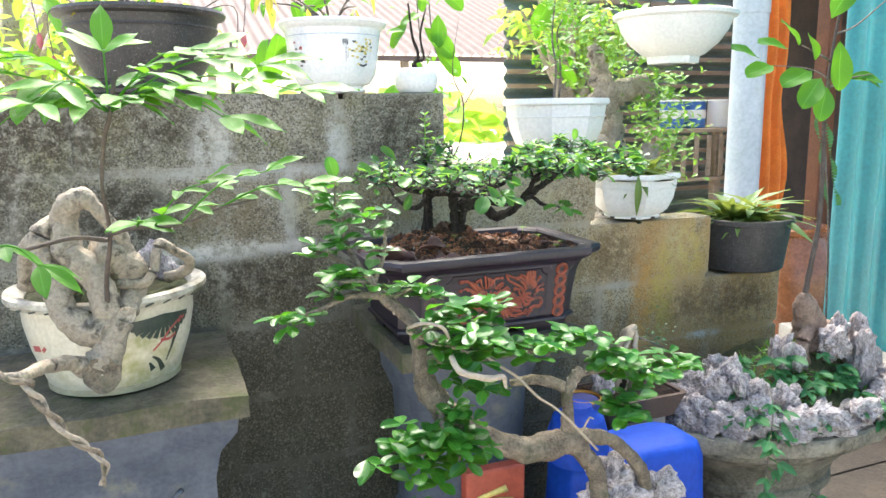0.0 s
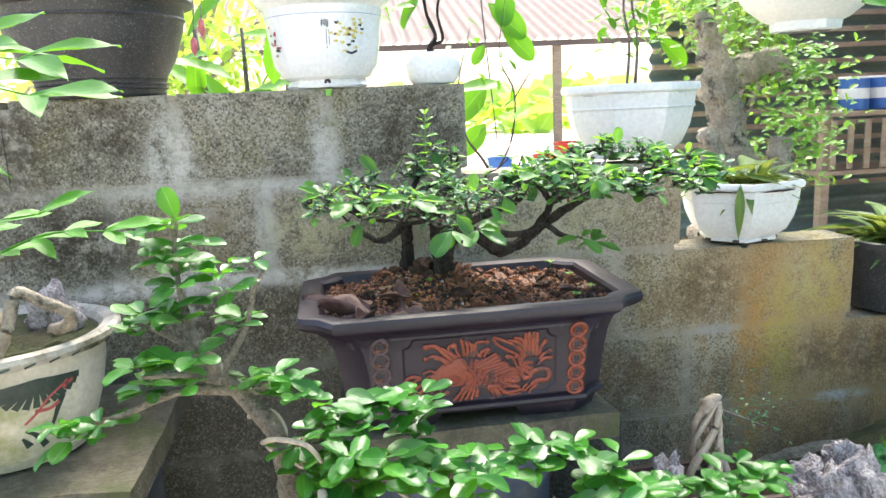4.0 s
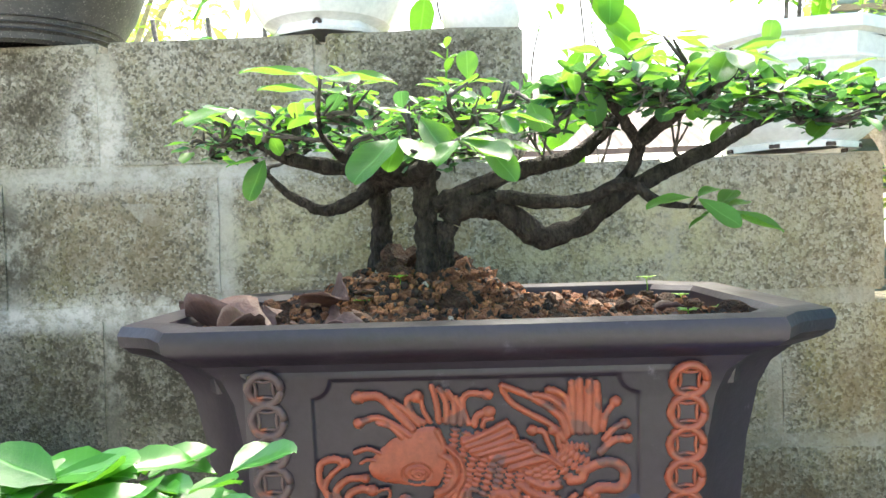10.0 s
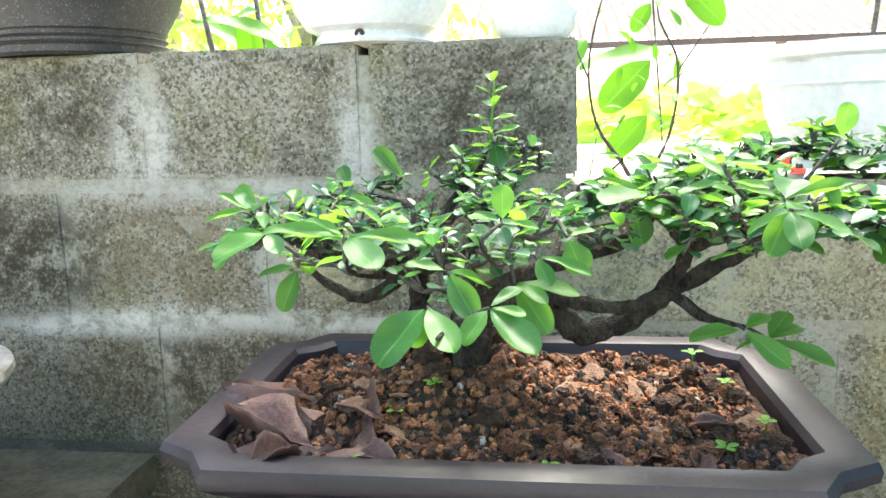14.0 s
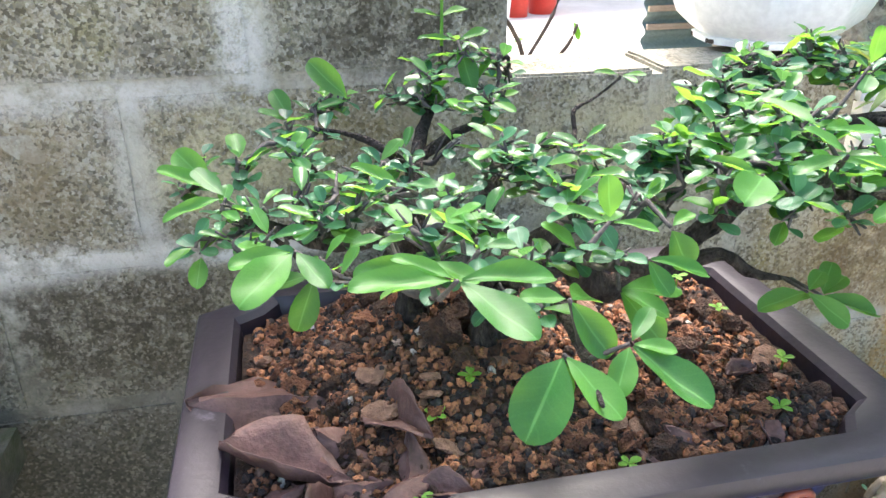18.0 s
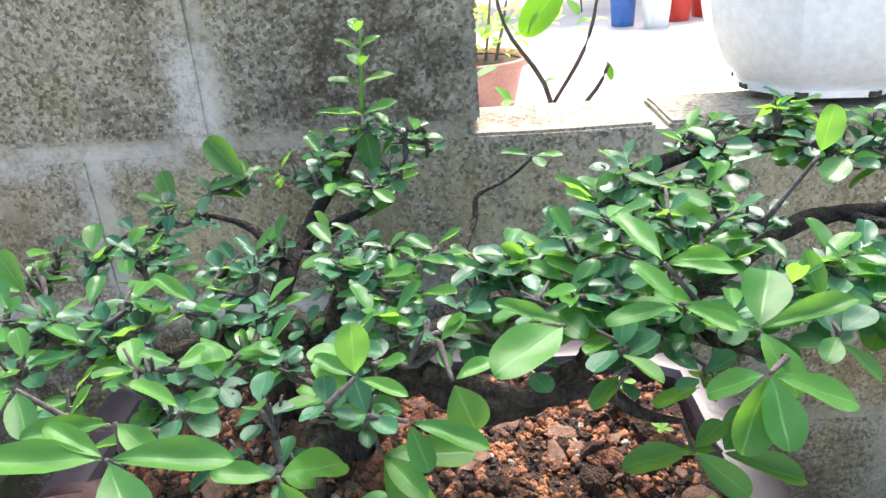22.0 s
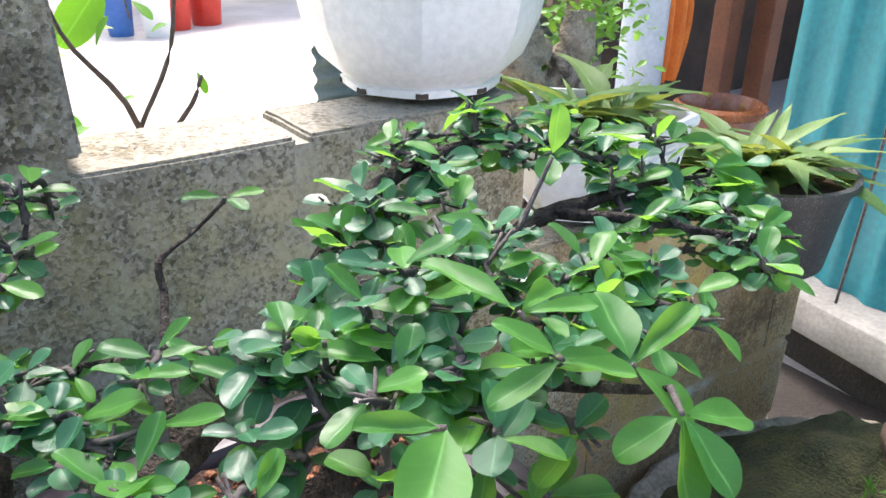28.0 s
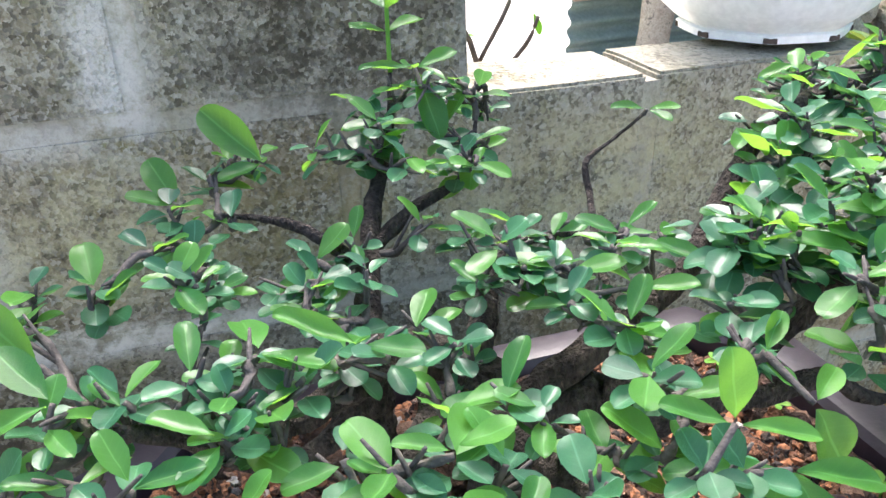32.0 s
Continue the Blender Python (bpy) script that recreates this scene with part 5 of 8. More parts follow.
M_TEAL = surf("teal_sheet_metal", (0.010, 0.17, 0.20), (0.02, 0.25, 0.28), 3, 60, 0.38, 0.05, dirt=((0.10, 0.27, 0.28), 3, 0.2))
M_PVC = surf("grey_pvc_pipe", (0.34, 0.40, 0.44), (0.45, 0.51, 0.55), 3, 60, 0.35, 0.03)
M_ORANGE = surf("orange_cloth", (0.62, 0.14, 0.02), (0.85, 0.26, 0.04), 8, 200, 0.8, 0.2)
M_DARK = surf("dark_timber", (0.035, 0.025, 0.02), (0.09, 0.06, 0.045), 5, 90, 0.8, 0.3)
M_WOOD = surf("weathered_wood", (0.25, 0.18, 0.12), (0.42, 0.33, 0.24), 6, 90, 0.85, 0.4, stretch=(1, 6, 6))
M_ROOF = surf("brown_roof_sheet", (0.12, 0.085, 0.075), (0.18, 0.135, 0.12), 2, 40, 0.8, 0.2)
M_GLAZEJAR = surf("brown_glazed_jar", (0.16, 0.055, 0.02), (0.32, 0.12, 0.05), 7, 90, 0.25, 0.1)
M_PINK = surf("faded_pink_pot", (0.42, 0.20, 0.17), (0.55, 0.30, 0.25), 3, 60, 0.7, 0.1)
M_CONC = surf("pale_concrete_kerb", (0.22, 0.205, 0.175), (0.36, 0.34, 0.30), 5, 90, 0.9, 0.4)
M_SHEDWALL = surf("green_grey_sheet_wall", (0.14, 0.20, 0.18), (0.24, 0.30, 0.27), 3, 50, 0.6, 0.1)


def mesh_leaf(mat, *shape):
    return leaf_mesh(mat, *shape)


def place_leaf(parent, me, base, d, up, s, name="leaf", wide=1.0):
    """A leaf on a thing whose origin lies at the world's origin or elsewhere."""
    d = Vector(d).normalized()
    up = Vector(up)
    if abs(d.dot(up.normalized())) > 0.95:
        up = Vector((0.3, -1, 0.2))
    side = up.cross(d).normalized()
    ob = new(name, me)
    ob.parent = parent
    ob.matrix_local = Matrix.Translation(Vector(base) - parent.location) @ Matrix((d, side, d.cross(side))).transposed().to_4x4() @ Matrix.Diagonal((s, s * wide, s, 1))
    return ob


def rel_pts(parent, pts):
    o = parent.location
    return [(p[0] - o.x, p[1] - o.y, p[2] - o.z, p[3]) for p in pts]


# ---- stand under the bonsai pot ----
stool = thing("ceramic_stool", "blue-grey glazed ceramic stand under the bonsai pot", "plant stand", (-0.07, -0.24, 0.1))
part("body", lathe_bm([(0.15, 0), (0.16, 0.04), (0.135, 0.12), (0.13, 0.40), (0.14, 0.60), (0.162, 0.65), (0.166, 0.70), (0.15, 0.705)], 32, close=True), M_BLUEGREY, stool)
part("foot_ring", lathe_bm([(0.17, -0.01), (0.18, 0.03), (0.165, 0.05)], 32), M_BLUEGREY, stool)
for k in range(8):
    a = k * math.pi / 4
    bm = box_bm(-0.03, 0.03, -0.006, 0.006, 0.16, 0.36, 0.004)
    ob = part("relief_panel", bm, M_BLUEGREY, stool)
    ob.matrix_local = Matrix.Rotation(a, 4, "Z") @ Matrix.Translation((0, -0.131, 0))
bm = box_bm(-0.255, 0.118, -0.425, -0.07, 0.806, 0.842)
bmesh.ops.subdivide_edges(bm, edges=bm.edges[:], cuts=5, use_grid_fill=True)
tagged(part("stone_slab", rough_up(bm, 0.005, 9, 3), M_STONE), "mossy grey stone slab the bonsai pot stands on", "slab")
box = thing("patterned_box", "red box with gold pattern beside the stand", "box", (-0.09, -0.435, 0.1))
part("body", box_bm(-0.06, 0.06, -0.03, 0.0, 0, 0.51, 0.004), surf("red_carton", (0.30, 0.05, 0.03), (0.42, 0.09, 0.05), 12, 90, 0.6, 0.1), box)
for k in range(9):
    R = random.Random(k)
    v, f = tube([(R.uniform(-0.05, 0.0), -0.031, 0.30 + 0.02 * k, 0.004), (R.uniform(-0.02, 0.02), -0.031, 0.31 + 0.02 * k, 0.007), (R.uniform(0.0, 0.05), -0.031, 0.305 + 0.02 * k, 0.004)], 6, 3)
    mesh_ob("gold_motif", v, f, M_YELP, box)

# ---- west: pedestal, jar with an old tree ----
ped = thing("ceramic_pedestal", "blue-grey ceramic pedestal with curved shoulders and relief", "plant stand", (-0.76, -0.22, 0.1))
body = loft([([(-0.20, -0.17), (0.20, -0.17), (0.20, 0.17), (-0.20, 0.17)], 0), ([(-0.205, -0.175), (0.205, -0.175), (0.205, 0.175), (-0.205, 0.175)], 0.05), ([(-0.19, -0.16), (0.19, -0.16), (0.19, 0.16), (-0.19, 0.16)], 0.10),
             ([(-0.185, -0.155), (0.185, -0.155), (0.185, 0.155), (-0.185, 0.155)], 0.55), ([(-0.195, -0.165), (0.195, -0.165), (0.195, 0.165), (-0.195, 0.165)], 0.60), ([(-0.222, -0.19), (0.222, -0.19), (0.222, 0.19), (-0.222, 0.19)], 0.64), ([(-0.225, -0.195), (0.225, -0.195), (0.225, 0.195), (-0.225, 0.195)], 0.671)], True, True)
part("body", body, M_BLUEGREY, ped)
for pts in (((-0.02, 0.50), (0.03, 0.53), (0.08, 0.50), (0.13, 0.54)), ((0.06, 0.47), (0.09, 0.52), (0.12, 0.48)), ((-0.15, 0.50), (-0.10, 0.53), (-0.05, 0.50))):
    v, f = tube([(x, -0.157, z, 0.005) for x, z in pts], 6, 5)
    mesh_ob("scroll_relief", v, f, M_BLUEGREY, ped)
bm = box_bm(-1.02, -0.517, -0.43, -0.03, 0.771, 0.81)
bmesh.ops.subdivide_edges(bm, edges=bm.edges[:], cuts=6, use_grid_fill=True)
tagged(part("stone_slab", rough_up(bm, 0.005, 8, 9), M_STONE), "thick weathered stone slab on the pedestal, algae-stained", "slab")

JX, JY = -0.72, -0.255
jar = thing("painted_jar", "cream crackled jar painted with dark lotus and red strokes", "flower pot", (JX, JY, 0.812))
prof = [(0.095, 0.0), (0.102, 0.006), (0.108, 0.02), (0.125, 0.07), (0.134, 0.115), (0.135, 0.14), (0.138, 0.15)]
part("body", lathe_bm(prof, 40), M_CRAZED, jar)
part("rim", lathe_bm([(0.135, 0.146), (0.154, 0.152), (0.159, 0.160), (0.158, 0.167), (0.150, 0.170), (0.135, 0.166), (0.128, 0.158), (0.125, 0.10)], 40, wob=0.01), surf("weathered_jar_rim", (0.26, 0.235, 0.18), (0.56, 0.53, 0.45), 16, 120, 0.6, 0.3, dirt=((0.10, 0.095, 0.05), 12, 0.5)), jar)
part("foot_ring", lathe_bm([(0.097, 0.0), (0.106, 0.004), (0.106, 0.014), (0.100, 0.02)], 40), surf("worn_foot", (0.30, 0.27, 0.18), (0.42, 0.38, 0.26), 9, 100, 0.8, 0.3), jar)


def jar_r(z):
    for (r0, z0), (r1, z1) in zip(prof, prof[1:]):
        if z0 <= z <= z1:
            return r0 + (r1 - r0) * (z - z0) / (z1 - z0)
    return 0.135


def stroke(parent, pts, w0, w1, mat, rad, name="brush_stroke", lift=0.0006):
    """A painted stroke that lies on a turned surface: points of (angle from the front in degrees, z)."""
    n = len(pts)
    line = spline([(a, z, 0, w0 + (w1 - w0) * i / max(1, n - 1)) for i, (a, z) in enumerate(pts)], 5)
    vs, fs = [], []
    for i, p in enumerate(line):
        q, o = line[min(i + 1, len(line) - 1)], line[max(i - 1, 0)]
        r = rad(p[1]) + lift
        da, dz = radians(q[0] - o[0]) * r, q[1] - o[1]
        ln = math.hypot(da, dz) or 1
        for s in (-1, 1):
            a, z = radians(p[0]) + s * p[3] * (-dz / ln) / r, p[1] + s * p[3] * (da / ln)
            vs.append(((rad(z) + lift) * math.sin(a), -(rad(z) + lift) * math.cos(a), z))
    for i in range(len(line) - 1):
        fs.append((2 * i, 2 * i + 1, 2 * i + 3, 2 * i + 2))
    return mesh_ob(name, vs, fs, mat, parent)


for k in range(13):
    a = radians(190 + k * 13)
    stroke(jar, [(38, 0.128), (38 + 13 * math.cos(a), 0.128 + 0.020 * math.sin(a)), (38 + 26 * math.cos(a), 0.128 + 0.042 * math.sin(a) * 0.9)], 0.0022, 0.0045, M_DKGREEN, jar_r, "lotus_stroke")
for pts, w in ((((30, 0.07), (38, 0.085), (44, 0.10), (52, 0.112)), 0.0018), (((36, 0.086), (44, 0.084), (50, 0.09)), 0.0025), (((52, 0.108), (56, 0.116), (58, 0.112)), 0.004), (((-62, 0.083), (-52, 0.086)), 0.005), (((-50, 0.082), (-46, 0.090)), 0.003)):
    stroke(jar, pts, w, w, M_REDP, jar_r)
for pts in (((44, 0.045), (48, 0.075), (52, 0.098)), ((30, 0.06), (36, 0.05), (42, 0.03)), ((28, 0.05), (32, 0.035))):
    stroke(jar, pts, 0.0015, 0.005, M_DKGREEN, jar_r)
for k in range(34):
    stroke(jar, [(k * 10.6, 0.1545), (k * 10.6 + 5, 0.1575)], 0.0015, 0.001, M_DKGREEN, lambda z: 0.1585, "rim_dash", 0.0012)

part("jar_soil_disc", lathe_bm([(0.128, 0.0), (0.115, 0.008), (0.095, 0.005), (0.07, 0.016), (0.04, 0.010), (0.001, 0.020)], 40, wob=0.06), M_MOSS).matrix_world = Matrix.Translation((JX, JY, 0.968))
bpy.data.objects["jar_soil_disc"].name = "moss_bed"
tagged(bpy.data.objects["moss_bed"], "mossy soil inside the painted jar", "soil", kind="stuff")

old = thing("old_bonsai", "gnarled pale-barked bonsai with drooping roots and feathery leaves", "tree", (JX, JY, 0.96))
for nm, pts in (
                ("trunk", [(-0.772, -0.330, 0.993, 0.0214), (-0.767, -0.360, 1.055, 0.0219), (-0.766, -0.385, 1.097, 0.0202), (-0.756, -0.400, 1.128, 0.0182), (-0.736, -0.405, 1.140, 0.0157), (-0.722, -0.405, 1.129, 0.0116), (-0.707, -0.400, 1.106, 0.0099), (-0.689, -0.395, 1.080, 0.0106), (-0.685, -0.385, 1.053, 0.0143)]),
                ("trunk", [(-0.762, -0.390, 1.103, 0.0178), (-0.763, -0.400, 1.064, 0.0224), (-0.745, -0.410, 1.043, 0.0223), (-0.726, -0.420, 1.019, 0.0198), (-0.716, -0.430, 0.988, 0.0209), (-0.711, -0.435, 0.956, 0.0221), (-0.708, -0.440, 0.935, 0.0175)]),
                ("looped_root", [(-0.771, -0.370, 1.101, 0.0157), (-0.794, -0.385, 1.088, 0.0179), (-0.800, -0.390, 1.063, 0.0179), (-0.787, -0.400, 1.031, 0.0196), (-0.779, -0.410, 1.000, 0.0195), (-0.772, -0.420, 0.972, 0.0200), (-0.747, -0.430, 0.949, 0.0235), (-0.718, -0.440, 0.941, 0.0221)]),
                ("root", [(-0.800, -0.360, 1.088, 0.0122), (-0.820, -0.350, 1.066, 0.0111), (-0.828, -0.330, 1.027, 0.0126), (-0.832, -0.310, 0.995, 0.0141)]),
                ("trunk", [(-0.729, -0.400, 1.056, 0.0236), (-0.706, -0.390, 1.047, 0.0285), (-0.683, -0.380, 1.026, 0.0264), (-0.675, -0.375, 1.005, 0.0217), (-0.684, -0.400, 0.977, 0.0179), (-0.691, -0.430, 0.963, 0.0152)]),
                ("stub", [(-0.697, -0.430, 0.969, 0.0198), (-0.704, -0.440, 0.945, 0.0198), (-0.718, -0.445, 0.915, 0.0233), (-0.729, -0.450, 0.891, 0.0269)]),
                ("root", [(-0.699, -0.400, 1.007, 0.0083), (-0.664, -0.400, 1.002, 0.0083), (-0.646, -0.395, 1.020, 0.0077), (-0.635, -0.385, 1.060, 0.0077), (-0.614, -0.370, 1.046, 0.0072), (-0.590, -0.350, 1.024, 0.0080), (-0.599, -0.330, 1.003, 0.0088), (-0.627, -0.310, 0.990, 0.0089)]),
                ("branch", [(-0.746, -0.450, 0.893, 0.0175), (-0.766, -0.470, 0.911, 0.0115), (-0.791, -0.520, 0.925, 0.0094), (-0.805, -0.620, 0.946, 0.0071)]),
                ("stem", [(-0.713, -0.445, 0.985, 0.0042), (-0.708, -0.47, 1.035, 0.0036), (-0.696, -0.52, 1.10, 0.0030), (-0.696, -0.60, 1.17, 0.0024), (-0.688, -0.62, 1.228, 0.0028), (-0.679, -0.63, 1.258, 0.0030), (-0.668, -0.64, 1.31, 0.0022)]),
                ("stem", [(-0.700, -0.52, 1.10, 0.0035), (-0.660, -0.58, 1.115, 0.003), (-0.610, -0.62, 1.12, 0.0024), (-0.560, -0.63, 1.140, 0.0018), (-0.515, -0.64, 1.150, 0.0012)]),
                ("stem", [(-0.700, -0.51, 1.09, 0.0032), (-0.740, -0.52, 1.098, 0.003), (-0.80, -0.53, 1.088, 0.0024), (-0.84, -0.54, 1.085, 0.0015)])):
    limb(nm, rel_pts(old, pts), M_PALEBARK if nm != "stem" else M_STEM, old, 16 if nm != "stem" else 8, 8, 0.20 if nm != "stem" else 0.3)
part("cut_scar", lathe_bm([(0.026, 0), (0.025, 0.004), (0.017, 0.000), (0.010, 0.0025), (0.001, -0.002)], 18, wob=0.3), M_GREYBARK, old).matrix_local = Matrix.Translation(Vector((-0.727, -0.476, 0.889)) - old.location) @ Matrix.Rotation(radians(70), 4, "X")
part("cut_scar", lathe_bm([(0.014, 0), (0.013, 0.003), (0.009, 0.001), (0.004, 0.002), (0.001, 0.001)], 16, wob=0.12), M_STUMP, old).matrix_local = Matrix.Translation(Vector((-0.689, -0.447, 0.966)) - old.location) @ Matrix.Rotation(radians(80), 4, "X")
# two stems twisted into one rope-like branch
rope = spline([(-0.828, -0.720, 0.993, 0.0050), (-0.797, -0.750, 0.990, 0.0048), (-0.780, -0.750, 0.980, 0.0048), (-0.773, -0.750, 0.963, 0.0044), (-0.758, -0.750, 0.936, 0.0044), (-0.742, -0.750, 0.910, 0.0040), (-0.723, -0.750, 0.892, 0.0040), (-0.712, -0.750, 0.873, 0.0036), (-0.717, -0.750, 0.848, 0.0027)], 5)
for ph in (0, math.pi):
    strand_pts = []
    for i, p in enumerate(rope):
        a = ph + i * 0.62
        strand_pts.append((p[0] + p[3] * 0.75 * math.cos(a), p[1] + p[3] * 0.75 * math.sin(a), p[2] + p[3] * 0.4 * math.sin(a), p[3] * 0.72))
    limb("twisted_branch", rel_pts(old, strand_pts), M_PALEBARK if ph else M_GREYBARK, old, 8, 2, 0.15)
me_pin = [mesh_leaf(M_LIGHTLEAF, 1, 0.34, 0.46, 0.15, 0.22, 9, 5), mesh_leaf(M_LIGHTLEAF, 1, 0.40, 0.47, 0.10, 0.12, 9, 5)]
R = random.Random(5)


def frond(start, end, n, size, droop=0.03):
    """A compound leaf: a thin stalk with paired leaflets."""
    s, e = Vector(start), Vector(end)
    mid = (s + e) / 2 + Vector((0, 0, droop))
    line = spline([(*s, 0.0016), (*mid, 0.0012), (*e, 0.0007)], 8)
    limb("leaf_stalk", rel_pts(old, [tuple(line[0]), tuple(line[5]), tuple(line[10]), tuple(line[-1])]), M_LIGHTLEAF, old, 5, 4, 0)
    side = (e - s).cross(Vector((0, 0, 1))).normalized()
    for i in range(n):
        p = Vector(line[3 + int((len(line) - 4) * i / max(1, n - 1))][:3])
        for sgn in (1, -1):
            d = (e - s).normalized() * 0.7 + side * sgn * 0.8 + Vector((0, 0, R.uniform(-0.35, 0.1)))
            place_leaf(old, R.choice(me_pin), p, d, (R.uniform(-0.2, 0.2), -0.4, 1), size * R.uniform(0.75, 1.1), "leaflet")
    place_leaf(old, R.choice(me_pin), e, e - s, (0, -0.4, 1), size * 1.1, "leaflet")


hub = (-0.679, -0.63, 1.262)
frond(hub, (-0.500, -0.63, 1.318), 5, 0.074)
frond(hub, (-0.555, -0.70, 1.255), 4, 0.068)
frond(hub, (-0.800, -0.66, 1.318), 5, 0.074)
frond(hub, (-0.790, -0.70, 1.245), 4, 0.068)
frond(hub, (-0.680, -0.60, 1.335), 3, 0.060)
frond(hub, (-0.600, -0.76, 1.285), 3, 0.055)
frond(hub, (-0.860, -0.70, 1.290), 6, 0.078)
frond(hub, (-0.565, -0.58, 1.335), 5, 0.070)
frond(hub, (-0.470, -0.70, 1.285), 5, 0.070)
frond(hub, (-0.740, -0.78, 1.270), 4, 0.062)
frond((-0.610, -0.62, 1.120), (-0.500, -0.64, 1.185), 4, 0.048, 0.02)
frond((-0.560, -0.63, 1.140), (-0.450, -0.63, 1.165), 4, 0.048, 0.012)
frond((-0.640, -0.60, 1.116), (-0.580, -0.66, 1.175), 3, 0.046, 0.015)
frond((-0.660, -0.58, 1.115), (-0.655, -0.64, 1.130), 2, 0.052, 0.01)
frond((-0.800, -0.70, 1.12), (-0.760, -0.72, 1.10), 2, 0.05, 0.01)
def rugged_rock(seed, sub=4):
    """Weathered limestone: deep folds, finer pits and rounded ridges."""
    bm = bmesh.new()
    bmesh.ops.create_icosphere(bm, subdivisions=sub, radius=1)
    o = Vector((seed, seed * 0.37, -seed * 0.71))
    for v in bm.verts:
        c = v.co.copy()
        d = 1.10 + 0.70 * noise.noise(c * 1.2 + o) - 0.75 * abs(noise.noise(c * 2.0 - o)) - 0.30 * abs(noise.noise(Vector((c.x, c.y, c.z * 0.45)) * 4.6 + o)) - 0.11 * abs(noise.noise(c * 10.0 - o))
        v.co = c * d
    for f in bm.faces:
        f.smooth = True
    me = bpy.data.meshes.new("rock")
    bm.to_mesh(me)
    bm.free()
    me.materials.append(M_ROCK)
    return me


rock = rugged_rock(4.4)
ob = new("jar_rock", rock)
ob.matrix_world = Matrix.Translation((-0.645, -0.245, 0.995)) @ Matrix.Diagonal((0.034, 0.028, 0.045, 1))
tagged(ob, "small jagged grey rock in the painted jar", "rock")

# ---- pots along the top of the wall ----
def tendrils(parent, centre, n, reach, seed, mats, drop=0.05):
    R = random.Random(seed)
    me = [mesh_leaf(m, 1, 0.30, 0.45, 0.2, 0.35, 7, 3) for m in mats]
    for k in range(n):
        a = R.uniform(0, 6.3)
        d = Vector((math.cos(a), math.sin(a), R.uniform(0.1, 1.2)))
        e = Vector(centre) + d * reach * R.uniform(0.4, 1.0)
        limb("stalk", rel_pts(parent, [(*centre, 0.003), (*(Vector(centre).lerp(e, 0.5) + Vector((0, 0, 0.02))), 0.0022), (*e, 0.0012)]), M_TWIG, parent, 5, 4, 0.1)
        for j in range(3):
            place_leaf(parent, R.choice(me), e - d * 0.012 * j, (R.uniform(-1, 1), R.uniform(-1, 1), R.uniform(-1.2, 0.5)), (0, 0, 1), R.uniform(0.03, 0.06))


bp = thing("mottled_pot", "large mottled black pot with ribbed foot on the wall", "flower pot", (-0.63, 0.075, 1.30))
part("body", lathe_bm([(0.098, 0.0), (0.104, 0.004), (0.107, 0.03), (0.125, 0.06), (0.143, 0.11), (0.149, 0.150), (0.150, 0.152)], 40, close=False), M_BLACKPOT, bp)
part("rim", lathe_bm([(0.148, 0.148), (0.163, 0.152), (0.166, 0.158), (0.163, 0.164), (0.147, 0.165), (0.140, 0.15), (0.135, 0.10)], 40), M_BLACKPOT, bp)
for z in (0.014, 0.022, 0.030):
    part("foot_rib", lathe_bm([(0.104, z - 0.003), (0.1095, z), (0.105, z + 0.003)], 40), M_BLACKPOT, bp)
part("groove_band", lathe_bm([(0.1465, 0.126), (0.149, 0.129), (0.1478, 0.132)], 40), M_BLACKPOT, bp)
part("soil_disc", lathe_bm([(0.139, 0.145), (0.06, 0.152), (0.001, 0.15)], 24, wob=0.05), M_SOIL, bp)
M_YELLEAF = leafy("yellowing_leaf", (0.30, 0.26, 0.04), (0.50, 0.42, 0.10), 0.5, 0.35, per="object")
M_REDBUD = surf("pink_bud", (0.42, 0.08, 0.10), (0.58, 0.16, 0.17), 40, 150, 0.5, 0.1)
tendrils(bp, (-0.63, 0.075, 1.45), 12, 0.20, 3, [M_LIGHTLEAF, M_YELLEAF, M_LIGHTLEAF])
for k, (x, z) in enumerate(((-0.79, 1.36), (-0.81, 1.40), (-0.455, 1.38), (-0.44, 1.41))):
    limb("hanging_tendril", rel_pts(bp, [(-0.63 + (0.1 if x > -0.6 else -0.1), 0.02, 1.46, 0.0015), (x, -0.01, z + 0.09, 0.0013), (x, -0.01, z, 0.001)]), M_TWIG, bp, 5, 5, 0)
    part("bud", lathe_bm([(0.001, -0.018), (0.006, -0.008), (0.005, 0.006), (0.001, 0.012)], 10), M_REDBUD, bp).matrix_local = Matrix.Translation((x + 0.63, -0.085, z - 1.30))

fp = thing("porcelain_pot", "white porcelain pot printed with flowers, on the wall", "flower pot", (-0.24, 0.055, 1.302))
fprof = [(0.062, 0.012), (0.078, 0.018), (0.092, 0.040), (0.098, 0.080), (0.102, 0.115), (0.106, 0.135)]
fp_body = part("body", lathe_bm(fprof, 48), M_PORC, fp)
part("rim", lathe_bm([(0.105, 0.133), (0.116, 0.141), (0.119, 0.147), (0.116, 0.152), (0.107, 0.152), (0.103, 0.145), (0.098, 0.09)], 48), M_PORC, fp)
part("foot", lathe_bm([(0.070, 0.0), (0.072, 0.004), (0.066, 0.014), (0.060, 0.016)], 48, 8), M_PORC, fp)
# solid dark button; the notch's inner shade is its colour
part("drain_notch", lathe_bm([(0.006, 0), (0.005, 0.002), (0.001, 0.0025)], 12), M_DARK, fp).matrix_local = Matrix.Translation((0.0, -0.0675, 0.008)) @ Matrix.Rotation(radians(90), 4, "X")
part("soil_disc", lathe_bm([(0.101, 0.135), (0.05, 0.142), (0.001, 0.14)], 24, wob=0.05), M_SOIL, fp)


